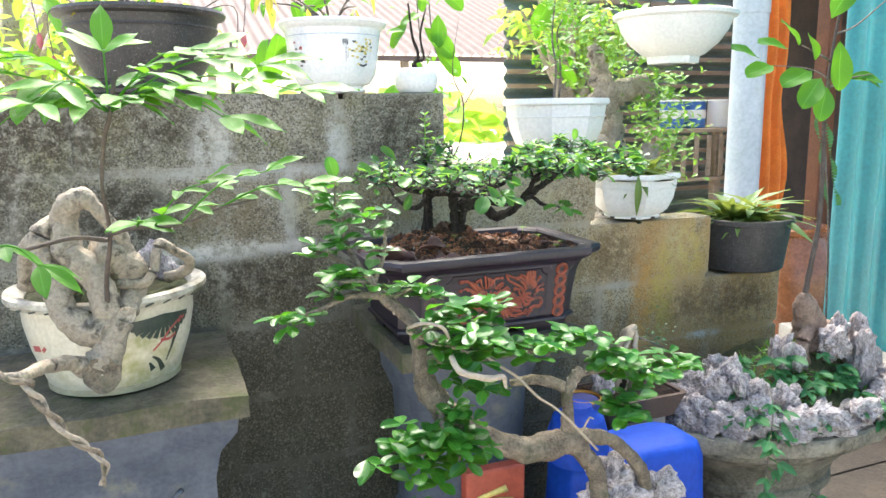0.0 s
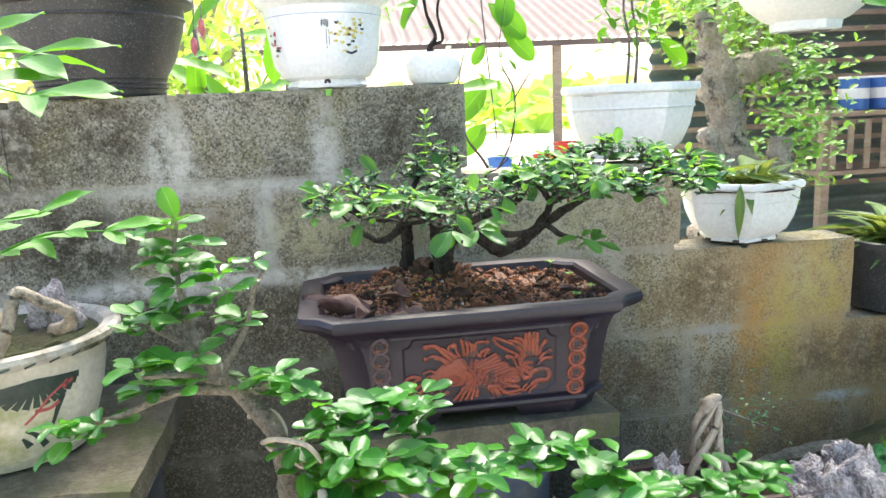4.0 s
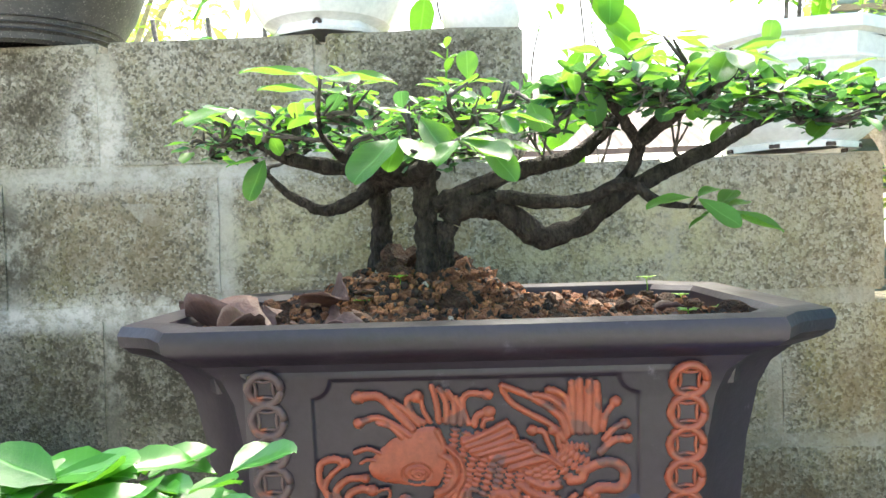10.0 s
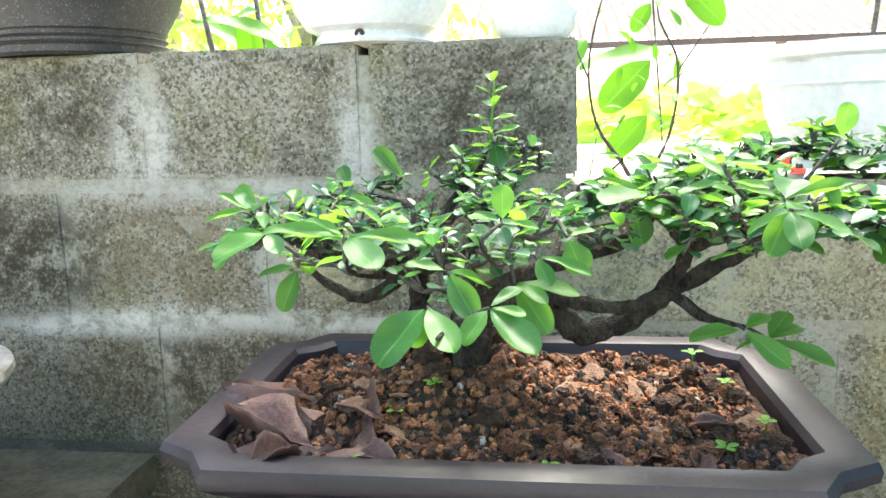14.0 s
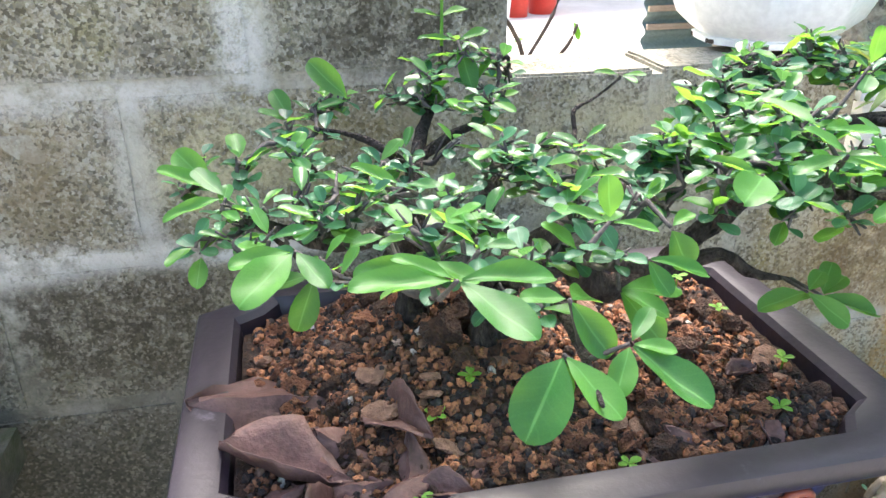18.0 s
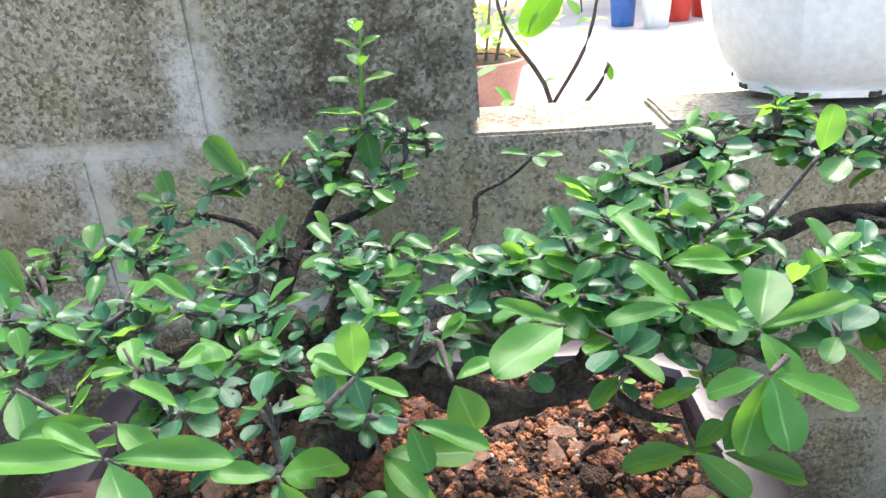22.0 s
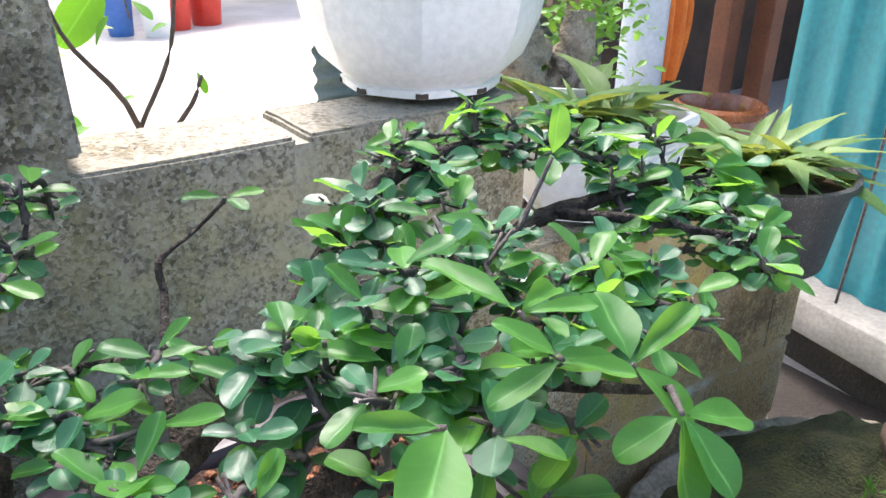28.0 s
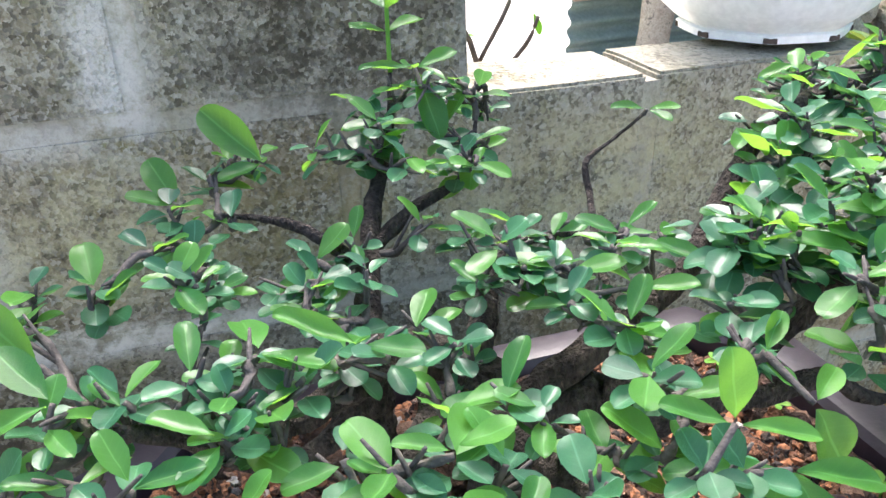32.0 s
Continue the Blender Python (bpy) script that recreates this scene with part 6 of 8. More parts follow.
def fp_r(z):
    for (r0, z0), (r1, z1) in zip(fprof, fprof[1:]):
        if z0 <= z <= z1:
            return r0 + (r1 - r0) * (z - z0) / (z1 - z0)
    return 0.106


stroke(fp_body, [(a, 0.119) for a in range(-120, 121, 12)], 0.0006, 0.0006, M_BLUEP, fp_r, "printed_line")
R = random.Random(8)
for k in range(34):
    a, z = 26 + R.gauss(0, 9), 0.082 + R.gauss(0, 0.011)
    stroke(fp_body, [(a - 2, z), (a, z + R.uniform(-0.003, 0.003)), (a + 2, z)], 0.0012, 0.0022, R.choice([M_YELP, M_YELP, M_YELP, M_DKGREEN]), fp_r, "printed_petal", 0.0006 + 0.0001 * (k % 3))
for k in range(18):
    a, z = -58 + R.gauss(0, 5), 0.078 + R.gauss(0, 0.013)
    stroke(fp_body, [(a - 2, z), (a, z + 0.002), (a + 2, z)], 0.0012, 0.002, R.choice([M_REDP, M_REDP, M_DKGREEN]), fp_r, "printed_petal", 0.0006 + 0.0001 * (k % 3))
stroke(fp_body, [(20, 0.058), (27, 0.054), (34, 0.058)], 0.002, 0.002, M_INK, fp_r, "printed_vase")
stroke(fp_body, [(2, 0.094), (2, 0.062)], 0.0005, 0.0005, M_INK, fp_r, "printed_line")
stroke(fp_body, [(4.5, 0.092), (4.5, 0.068)], 0.0004, 0.0004, M_INK, fp_r, "printed_line")
cu = bpy.data.curves.new("printed_sign", "FONT")
cu.body, cu.size, cu.extrude = "梅", 0.015, 0.0001
cu.materials.append(M_INK)
ob = new("printed_sign", cu)
ob.parent = fp_body
ob.matrix_local = Matrix.Translation((-0.006, -0.1022, 0.097)) @ Matrix.Rotation(radians(87), 4, "X")
tendrils(fp, (-0.24, 0.055, 1.44), 11, 0.17, 4, [M_LIGHTLEAF, M_YELLEAF])

sp = thing("small_white_pot", "small round white pot with a thin bare stem", "flower pot", (-0.047, 0.055, 1.302))
part("body", lathe_bm([(0.038, 0.0), (0.047, 0.012), (0.050, 0.030), (0.047, 0.047), (0.040, 0.055), (0.034, 0.052), (0.034, 0.03)], 32), M_PORC, sp)
part("soil_disc", lathe_bm([(0.034, 0.045), (0.001, 0.052)], 16), M_SOIL, sp)
limb("stem", [(0, 0, 0.045, 0.007), (-0.004, 0, 0.065, 0.006), (0.006, 0, 0.085, 0.004), (-0.01, -0.005, 0.13, 0.003), (-0.016, 0, 0.20, 0.0022)], M_BARK, sp, 8, 5, 0.3)
limb("stem", [(0.002, 0, 0.07, 0.004), (0.02, 0, 0.08, 0.003), (0.012, 0, 0.13, 0.0025), (0.03, 0.01, 0.19, 0.002)], M_BARK, sp, 8, 5, 0.3)
R = random.Random(31)
me_big1 = [mesh_leaf(M_LIGHTLEAF, 1, 0.5, 0.5, 0.15, 0.2, 9, 5)]
for k in range(7):
    place_leaf(sp, me_big1[0], Vector((-0.05 + R.uniform(-0.02, 0.04), 0.06, 1.44 + 0.02 * k)), (R.uniform(-1, 1), R.uniform(-0.6, 0.3), R.uniform(-0.8, 0.4)), (0, -0.5, 1), R.uniform(0.045, 0.075))


def planter(name, label, at, r, hgt, sides=8, turn=0.0):
    """White plastic planter with a faceted body, a rolled rim and small feet."""
    t = thing(name, label, "flower pot", at, "white planters on the wall")
    k = hgt / 0.14
    rot = Matrix.Rotation(turn, 4, "Z")
    body = part("body", lathe_bm([(r * 0.55, 0.006 * k), (r * 0.62, 0.012 * k), (r * 0.76, 0.028 * k), (r * 0.87, 0.062 * k), (r * 0.925, 0.10 * k), (r * 0.95, 0.128 * k)], 48, sides), M_WHITE, t)
    body.matrix_local = rot
    part("rim", lathe_bm([(r * 0.94, 0.122 * k), (r * 1.0, 0.126 * k), (r * 1.01, 0.133 * k), (r * 0.99, 0.140 * k), (r * 0.93, 0.140 * k), (r * 0.90, 0.130 * k), (r * 0.86, 0.08 * k)], 48, sides), M_WHITE, t).matrix_local = rot
    part("band", lathe_bm([(r * 0.925, 0.093 * k), (r * 0.942, 0.096 * k), (r * 0.935, 0.099 * k)], 48, sides), M_WHITE, body)
    ring = part("foot_ring", lathe_bm([(r * 0.60, 0.0), (r * 0.61, 0.007 * k), (r * 0.55, 0.010 * k), (r * 0.5, 0.006 * k)], 48, sides), M_WHITE, t)
    ring.matrix_local = rot
    # slots are solid dark bars, the shade of the openings put into colour
    for j in range(8):
        a = j * math.pi / 4
        part("drain_slot", box_bm(-0.006, 0.006, -0.002, 0.002, 0.0005, 0.0055, 0.0005), M_DARK, ring).matrix_local = Matrix.Rotation(a, 4, "Z") @ Matrix.Translation((0, -r * 0.592, 0))
    part("soil_disc", lathe_bm([(r * 0.9, hgt * 0.86), (r * 0.4, hgt * 0.93), (0.001, hgt * 0.92)], 24, wob=0.05), M_SOIL, t)
    return t


wp = planter("white_planter", "white octagonal plastic planter with thin upright shrub", (0.340, 0.085, 1.146), 0.135, 0.14, 8, 0.2)
R = random.Random(12)
me_up = [mesh_leaf(M_LIGHTLEAF, 1, 0.42, 0.5, 0.15, 0.15, 7, 3)]
for sx, sy, top in ((0.0, 0.01, 0.46), (0.025, 0.03, 0.34)):
    x, y = sx, sy
    limb("stem", [(x, y, 0.12, 0.0034), (x + 0.006, y, 0.22, 0.0028), (x - 0.006, y, 0.30, 0.0022), (x + 0.01, y, top, 0.0016)], M_TWIG, wp, 8, 5, 0.2)
    for k in range(44):
        z = 0.20 + (top - 0.18) * k / 44
        place_leaf(wp, me_up[0], Vector((0.340 + x + R.uniform(-0.05, 0.05), 0.085 + y + R.uniform(-0.04, 0.04), 1.146 + z)), (R.uniform(-1, 1), R.uniform(-1, 1), R.uniform(-0.2, 0.8)), (0, -0.2, 1), R.uniform(0.022, 0.042))

M_STRAP = mesh_leaf(M_FERN, 1, 0.15, 0.45, 0.2, 0.55, 11, 3)
M_STRAP2 = mesh_leaf(M_FERN, 1, 0.22, 0.48, 0.2, 0.85, 11, 3)


def strap_clump(t, at, n, lo, hi, seed, tilt=0.9):
    R = random.Random(seed)
    for k in range(n):
        a = R.uniform(0, 6.3)
        b = Vector(at) + Vector((R.uniform(-0.05, 0.05), R.uniform(-0.05, 0.05), 0))
        place_leaf(t, R.choice([M_STRAP, M_STRAP2]), b, (math.cos(a), math.sin(a), R.uniform(0.3, tilt + 0.6)), (0, 0, 1), R.uniform(lo, hi), "strap_leaf")


hp = planter("white_planter", "smaller white octagonal planter with drooping cactus leaves", (0.560, 0.055, 0.974), 0.124, 0.118, 6, 0.25)
strap_clump(hp, (0.560, 0.055, 1.075), 60, 0.06, 0.14, 6, 1.2)
R = random.Random(77)
for k in range(2):
    a = radians(-118 + 150 * k)
    place_leaf(hp, M_STRAP2, Vector((0.560 + 0.112 * math.cos(a), 0.055 + 0.112 * math.sin(a), 1.092)), (math.cos(a) * 0.4, math.sin(a) * 0.4, -0.6), (math.cos(a), math.sin(a), 0.5), R.uniform(0.05, 0.09), "strap_leaf")

kp = thing("black_plastic_pot", "black plastic pot with spiky strap-leaved plant on the step", "flower pot", (0.945, 0.055, 0.804))
part("body", lathe_bm([(0.110, 0.0), (0.116, 0.004), (0.128, 0.10), (0.134, 0.138)], 40), M_BLACKPOT, kp)
part("rim", lathe_bm([(0.132, 0.132), (0.140, 0.134), (0.141, 0.146), (0.134, 0.148), (0.128, 0.142), (0.124, 0.10)], 40), M_BLACKPOT, kp)
part("soil_disc", lathe_bm([(0.127, 0.125), (0.06, 0.132), (0.001, 0.13)], 24, wob=0.05), M_SOIL, kp)
strap_clump(kp, (0.945, 0.055, 0.935), 95, 0.06, 0.17, 9, 1.3)


# ---- front: a wired bonsai close to the lens ----
fb = thing("wired_bonsai", "leaning grey-barked bonsai with wired branches and round leaves", "tree", (-0.06, -0.69, 0.50))
FB = [
    ("trunk", [(-0.005, -0.645, 0.45, 0.020), (0.008, -0.655, 0.58, 0.0165), (-0.004, -0.66, 0.675, 0.0145), (-0.025, -0.66, 0.710, 0.0145), (-0.048, -0.66, 0.738, 0.0165), (-0.075, -0.66, 0.744, 0.0205), (-0.131, -0.66, 0.742, 0.0195), (-0.190, -0.66, 0.769, 0.0172), (-0.247, -0.66, 0.811, 0.0175), (-0.284, -0.66, 0.853, 0.0190), (-0.301, -0.66, 0.890, 0.0130), (-0.307, -0.66, 0.940, 0.0098), (-0.316, -0.655, 0.972, 0.0095), (-0.348, -0.63, 1.002, 0.0078), (-0.375, -0.63, 1.04, 0.005), (-0.392, -0.61, 1.08, 0.0035), (-0.400, -0.59, 1.13, 0.0025), (-0.396, -0.58, 1.165, 0.0015)]),
    ("right_limb", [(-0.070, -0.66, 0.744, 0.014), (-0.031, -0.66, 0.747, 0.0128), (0.020, -0.66, 0.731, 0.0112), (0.060, -0.66, 0.696, 0.0110), (0.088, -0.66, 0.650, 0.0112), (0.098, -0.65, 0.56, 0.012), (0.095, -0.645, 0.45, 0.014)]),
    ("wired_limb", [(-0.060, -0.66, 0.748, 0.0125), (-0.060, -0.66, 0.792, 0.0092), (-0.062, -0.66, 0.822, 0.0085), (-0.052, -0.66, 0.842, 0.0080), (-0.034, -0.655, 0.856, 0.0085)]),
    ("side_limb", [(-0.058, -0.655, 0.828, 0.008), (-0.085, -0.65, 0.842, 0.0088), (-0.115, -0.645, 0.848, 0.008), (-0.150, -0.64, 0.846, 0.0055)]),
    ("branch", [(-0.312, -0.665, 0.955, 0.006), (-0.277, -0.675, 0.938, 0.005), (-0.250, -0.68, 0.930, 0.0035), (-0.181, -0.68, 0.920, 0.0028), (-0.100, -0.67, 0.895, 0.002)]),
    ("branch", [(-0.040, -0.655, 0.850, 0.005), (0.015, -0.65, 0.846, 0.0045), (0.073, -0.64, 0.824, 0.004), (0.118, -0.62, 0.814, 0.003), (0.178, -0.60, 0.801, 0.0022), (0.26, -0.55, 0.790, 0.0016)]),
    ("branch", [(-0.284, -0.66, 0.853, 0.005), (-0.285, -0.695, 0.835, 0.0045), (-0.300, -0.72, 0.812, 0.004), (-0.345, -0.72, 0.790, 0.003)]),
    ("branch", [(-0.247, -0.67, 0.811, 0.005), (-0.262, -0.71, 0.800, 0.004), (-0.275, -0.73, 0.785, 0.003)]),
    ("branch", [(0.073, -0.64, 0.824, 0.0035), (0.050, -0.66, 0.800, 0.0028), (0.025, -0.685, 0.788, 0.002)]),
    ("branch", [(-0.312, -0.655, 0.950, 0.005), (-0.244, -0.640, 0.953, 0.004), (-0.210, -0.630, 0.962, 0.003), (-0.176, -0.63, 0.951, 0.002)]),
    ("jin", [(-0.272, -0.700, 0.924, 0.0042), (-0.266, -0.722, 0.908, 0.0045), (-0.228, -0.73, 0.896, 0.0045), (-0.207, -0.73, 0.895, 0.0040), (-0.202, -0.73, 0.878, 0.0018)]),
    ("branch", [(-0.348, -0.63, 1.002, 0.005), (-0.40, -0.65, 1.012, 0.004), (-0.45, -0.66, 0.998, 0.003), (-0.50, -0.66, 0.990, 0.0015)]),
    ("branch", [(-0.36, -0.63, 1.02, 0.004), (-0.338, -0.61, 1.055, 0.003), (-0.328, -0.59, 1.088, 0.0024), (-0.318, -0.575, 1.108, 0.0014)]),
    ("branch", [(-0.34, -0.63, 0.995, 0.004), (-0.305, -0.65, 1.012, 0.003), (-0.275, -0.66, 1.000, 0.002)]),
    ("branch", [(-0.375, -0.63, 1.04, 0.0035), (-0.41, -0.62, 1.06, 0.0026), (-0.445, -0.61, 1.075, 0.0015)]),
    ("branch", [(-0.36, -0.64, 1.015, 0.0035), (-0.385, -0.67, 1.035, 0.0028), (-0.42, -0.68, 1.04, 0.0016)]),
]
fnodes = []
M_JIN = surf("bleached_dead_wood", (0.34, 0.27, 0.19), (0.52, 0.44, 0.33), 30, 190, 0.7, 0.4)
for nm, pts in FB:
    limb(nm, rel_pts(fb, pts), M_JIN if nm == "jin" else M_GREYBARK, fb, 14, 8, 0.24, "bleached bare stub" if nm == "jin" else "")
    if nm == "branch":
        fnodes += [p for p in spline(pts, 4)[3:]]
fnodes += [p for p in spline(FB[0][1], 4) if p[2] > 0.985]


def coil(pts, turns, grow, r):
    """A wire wound round a limb."""
    line = spline(pts, 14)
    return [(p[0] + grow * p[3] * math.cos(6.28 * turns * i / len(line)), p[1] + grow * p[3] * 0.6 * math.sin(6.28 * turns * i / len(line)), p[2] + grow * p[3] * 0.8 * math.sin(6.28 * turns * i / len(line)), r) for i, p in enumerate(line)][::3]


for pts in ([(-0.215, -0.665, 0.915, 0.0020), (-0.194, -0.68, 0.897, 0.0022), (-0.157, -0.68, 0.869, 0.0022), (-0.124, -0.68, 0.834, 0.0022), (-0.093, -0.68, 0.811, 0.0022), (-0.061, -0.684, 0.778, 0.0022), (-0.019, -0.684, 0.731, 0.0020)],
            [(-0.324, -0.668, 0.962, 0.0026), (-0.309, -0.686, 0.972, 0.0026), (-0.283, -0.692, 0.966, 0.0026), (-0.270, -0.69, 0.947, 0.0022)],
            [(-0.048, -0.684, 0.768, 0.0015), (-0.040, -0.690, 0.790, 0.0015), (-0.030, -0.686, 0.786, 0.0013)],
            coil(FB[2][1][2:], 3.2, 1.2, 0.0019), coil(FB[0][1][11:15], 3.4, 1.2, 0.0020), coil(FB[4][1][:3], 2.0, 1.3, 0.0018)):
    limb("wire", rel_pts(fb, pts), M_WIRE, fb, 6, 5, 0.05)
R = random.Random(41)
ffr = []
for p in fnodes:
    high = p[2] > 0.96
    for _ in range(0 if high and R.random() < 0.32 else 1):
        q = Vector(p[:3]) + Vector((R.gauss(0, 0.012), R.gauss(0, 0.014), R.gauss(0.006, 0.007)))
        a0 = R.uniform(0, 6.3)
        for i in range(R.randint(4, 6)):
            a = a0 + i * 1.4
            d = Vector((math.cos(a), math.sin(a), R.uniform(-0.3, 0.5)))
            ffr.append((q + d * 0.003, d, Vector((R.uniform(-0.35, 0.35), R.uniform(-0.4, 0.2), 1)), R.uniform(0.020, 0.034)))
# leaf rosettes on the lower branches: centre, spread, count
for x, y, z, sp, n in ((-0.352, -0.70, 0.800, 0.045, 8), (-0.305, -0.72, 0.815, 0.040, 10), (-0.270, -0.725, 0.795, 0.035, 9), (-0.330, -0.72, 0.770, 0.050, 9), (-0.245, -0.70, 0.948, 0.025, 5), (-0.215, -0.695, 0.930, 0.028, 5), (-0.181, -0.68, 0.930, 0.030, 6), (-0.140, -0.68, 0.915, 0.030, 5), (-0.104, -0.67, 0.905, 0.030, 6), (-0.060, -0.65, 0.905, 0.030, 5), (-0.026, -0.64, 0.905, 0.028, 5),
                       (0.010, -0.65, 0.885, 0.030, 6), (0.030, -0.66, 0.868, 0.030, 6), (0.060, -0.65, 0.850, 0.028, 5), (0.021, -0.69, 0.788, 0.026, 6), (0.045, -0.68, 0.800, 0.022, 4), (0.117, -0.63, 0.822, 0.030, 5), (0.165, -0.60, 0.812, 0.030, 5), (0.228, -0.56, 0.804, 0.028, 4), (0.300, -0.52, 0.785, 0.020, 3), (-0.262, -0.69, 0.905, 0.025, 4), (-0.245, -0.70, 0.870, 0.022, 3), (-0.195, -0.66, 0.860, 0.025, 3),
                       (-0.176, -0.63, 0.943, 0.016, 2), (-0.200, -0.63, 0.962, 0.016, 2), (-0.224, -0.63, 0.971, 0.016, 2), (-0.204, -0.63, 0.974, 0.016, 2), (-0.183, -0.63, 0.922, 0.016, 2), (-0.246, -0.63, 0.960, 0.016, 2), (-0.258, -0.63, 0.975, 0.016, 2), (-0.271, -0.63, 0.946, 0.016, 2)):
    for _ in range(n):
        q = Vector((x + R.gauss(0, sp * 0.55), y + R.gauss(0, sp * 0.5), z + R.gauss(0, sp * 0.30)))
        a0 = R.uniform(0, 6.3)
        for i in range(R.randint(2, 4)):
            a = a0 + i * 2.1
            d = Vector((math.cos(a), math.sin(a), R.uniform(-0.35, 0.35)))
            ffr.append((q, d, Vector((R.uniform(-0.35, 0.35), R.uniform(-0.5, 0.1), 1)), R.uniform(0.021, 0.036)))
for k in range(5):
    z = 1.085 + 0.019 * k
    for s in (-1, 1):
        ffr.append((Vector((-0.395 - 0.001 * k, -0.605 + 0.006 * k, z)), Vector((s, 0.25 * (k % 3 - 1), 0.15)), Vector((0, -0.25, 1)), 0.036 - 0.003 * abs(k - 2)))
ffr.append((Vector((-0.396, -0.58, 1.165)), Vector((-0.25, -0.1, 0.8)), Vector((0, -1, 0.4)), 0.034))
R.shuffle(ffr)
FSHAPES = [(1, 0.60, 0.55, 0.14, 0.10, 7, 5), (1, 0.66, 0.58, 0.08, 0.05, 7, 5), (1, 0.54, 0.53, 0.2, 0.15, 7, 5)]
fme = [mesh_leaf(M_FRONTLEAF1, *s) for s in FSHAPES]
for j, (p, d, up, s) in enumerate(ffr[:290]):
    place_leaf(fb, fme[j % 3], p, d, up, s)
scatter_leaves("leaf_mass", [(Vector(p) - fb.location, d, up, s) for p, d, up, s in ffr[290:]], [leaf_shape(*s) for s in FSHAPES], M_FRONTLEAF, fb, "round green leaves along the wired branches")
fpot = thing("shallow_bonsai_pot", "shallow dark bonsai pot below the wired tree", "flower pot", (0.075, -0.630, 0.335))
part("body", loft([(octo(0.17, 0.07, 0.01, 0.01), 0.0), (octo(0.20, 0.085, 0.01, 0.01), 0.08), (octo(0.205, 0.09, 0.01, 0.01), 0.09), (octo(0.185, 0.078, 0.01, 0.01), 0.09), (octo(0.18, 0.075, 0.01, 0.01), 0.06)]), M_CLAY, fpot)
part("soil_bed", box_bm(-0.183, 0.183, -0.076, 0.076, 0.05, 0.105, 0.01), M_MOSS, fpot)
bm = box_bm(-0.10, 0.25, -0.72, -0.54, 0.1, 0.335, 0.01)
tagged(part("concrete_pier", bm, M_CONC), "plain concrete pier under the shallow pot", "plinth")
for k, (x, y, z, s) in enumerate(((0.035, -0.635, 0.665, 0.030), (0.060, -0.640, 0.630, 0.040), (0.020, -0.650, 0.600, 0.048), (0.135, -0.640, 0.615, 0.036), (0.045, -0.640, 0.53, 0.060), (0.115, -0.645, 0.53, 0.055), (0.05, -0.64, 0.47, 0.05), (0.12, -0.635, 0.47, 0.05))):
    ob = new("rock", rugged_rock(50 + 3.7 * k))
    ob.matrix_world = Matrix.Translation((x, y, z)) @ Matrix.Diagonal((s * 1.05, s * 0.8, s, 1))
    tagged(ob, "jagged pale rock set at the foot of the wired bonsai", "rock", "rocks by the wired bonsai")

# ---- east: blue container, small twisted tree, rock basin ----
can = thing("blue_container", "bright blue plastic jerrycan standing by the wall", "container", (0.215, -0.435, 0.1))
body = loft([(octo(0.165, 0.078, 0.03, 0.03), 0.0), (octo(0.172, 0.083, 0.03, 0.03), 0.02), (octo(0.166, 0.080, 0.03, 0.03), 0.25), (octo(0.156, 0.076, 0.03, 0.03), 0.46), (octo(0.146, 0.068, 0.028, 0.028), 0.492), (octo(0.12, 0.05, 0.02, 0.02), 0.502)], cap_top=True)
bmesh.ops.bevel(body, geom=[e for e in body.edges], offset=0.008, segments=2, profile=0.6, affect="EDGES", clamp_overlap=True)
part("body", body, M_BLUE, can)
part("shoulder", lathe_bm([(0.062, 0.0), (0.060, 0.05), (0.050, 0.085), (0.028, 0.10), (0.026, 0.11)], 28, close=True), M_BLUE, can).matrix_local = Matrix.Translation((-0.115, 0.0, 0.485))
part("cap", lathe_bm([(0.034, 0.0), (0.034, 0.026), (0.030, 0.030), (0.001, 0.031)], 20), surf("dark_blue_cap", (0.01, 0.02, 0.12), (0.015, 0.03, 0.2), 9, 90, 0.4, 0.05), can).matrix_local = Matrix.Translation((-0.085, 0.03, 0.560))
part("seal_ring", lathe_bm([(0.0345, 0.0), (0.0365, 0.003), (0.0345, 0.006)], 20), surf("orange_seal", (0.6, 0.25, 0.03), (0.7, 0.35, 0.06), 9, 90, 0.5, 0.05), can).matrix_local = Matrix.Translation((-0.085, 0.03, 0.590))
tp = thing("small_dark_tray", "small dark rectangular tray with a twisted bonsai", "flower pot", (0.335, -0.265, 0.575))
part("body", loft([(octo(0.090, 0.058, 0.006, 0.006), 0.0), (octo(0.108, 0.070, 0.006, 0.006), 0.045), (octo(0.113, 0.074, 0.006, 0.006), 0.055), (octo(0.102, 0.064, 0.006, 0.006), 0.055), (octo(0.10, 0.06, 0.006, 0.006), 0.04)]), surf("brown_tray_clay", (0.07, 0.045, 0.035), (0.12, 0.08, 0.06), 9, 120, 0.6, 0.2), tp)
part("soil_bed", box_bm(-0.098, 0.098, -0.059, 0.059, 0.03, 0.058, 0.01), M_SOIL, tp)
part("pier", box_bm(-0.07, 0.07, -0.05, 0.05, -0.475, 0.0), M_CONC, tp)
tw = thing("twisted_bonsai", "small twisted pale trunk with sparse tiny leaves", "tree", (0.355, -0.25, 0.628))
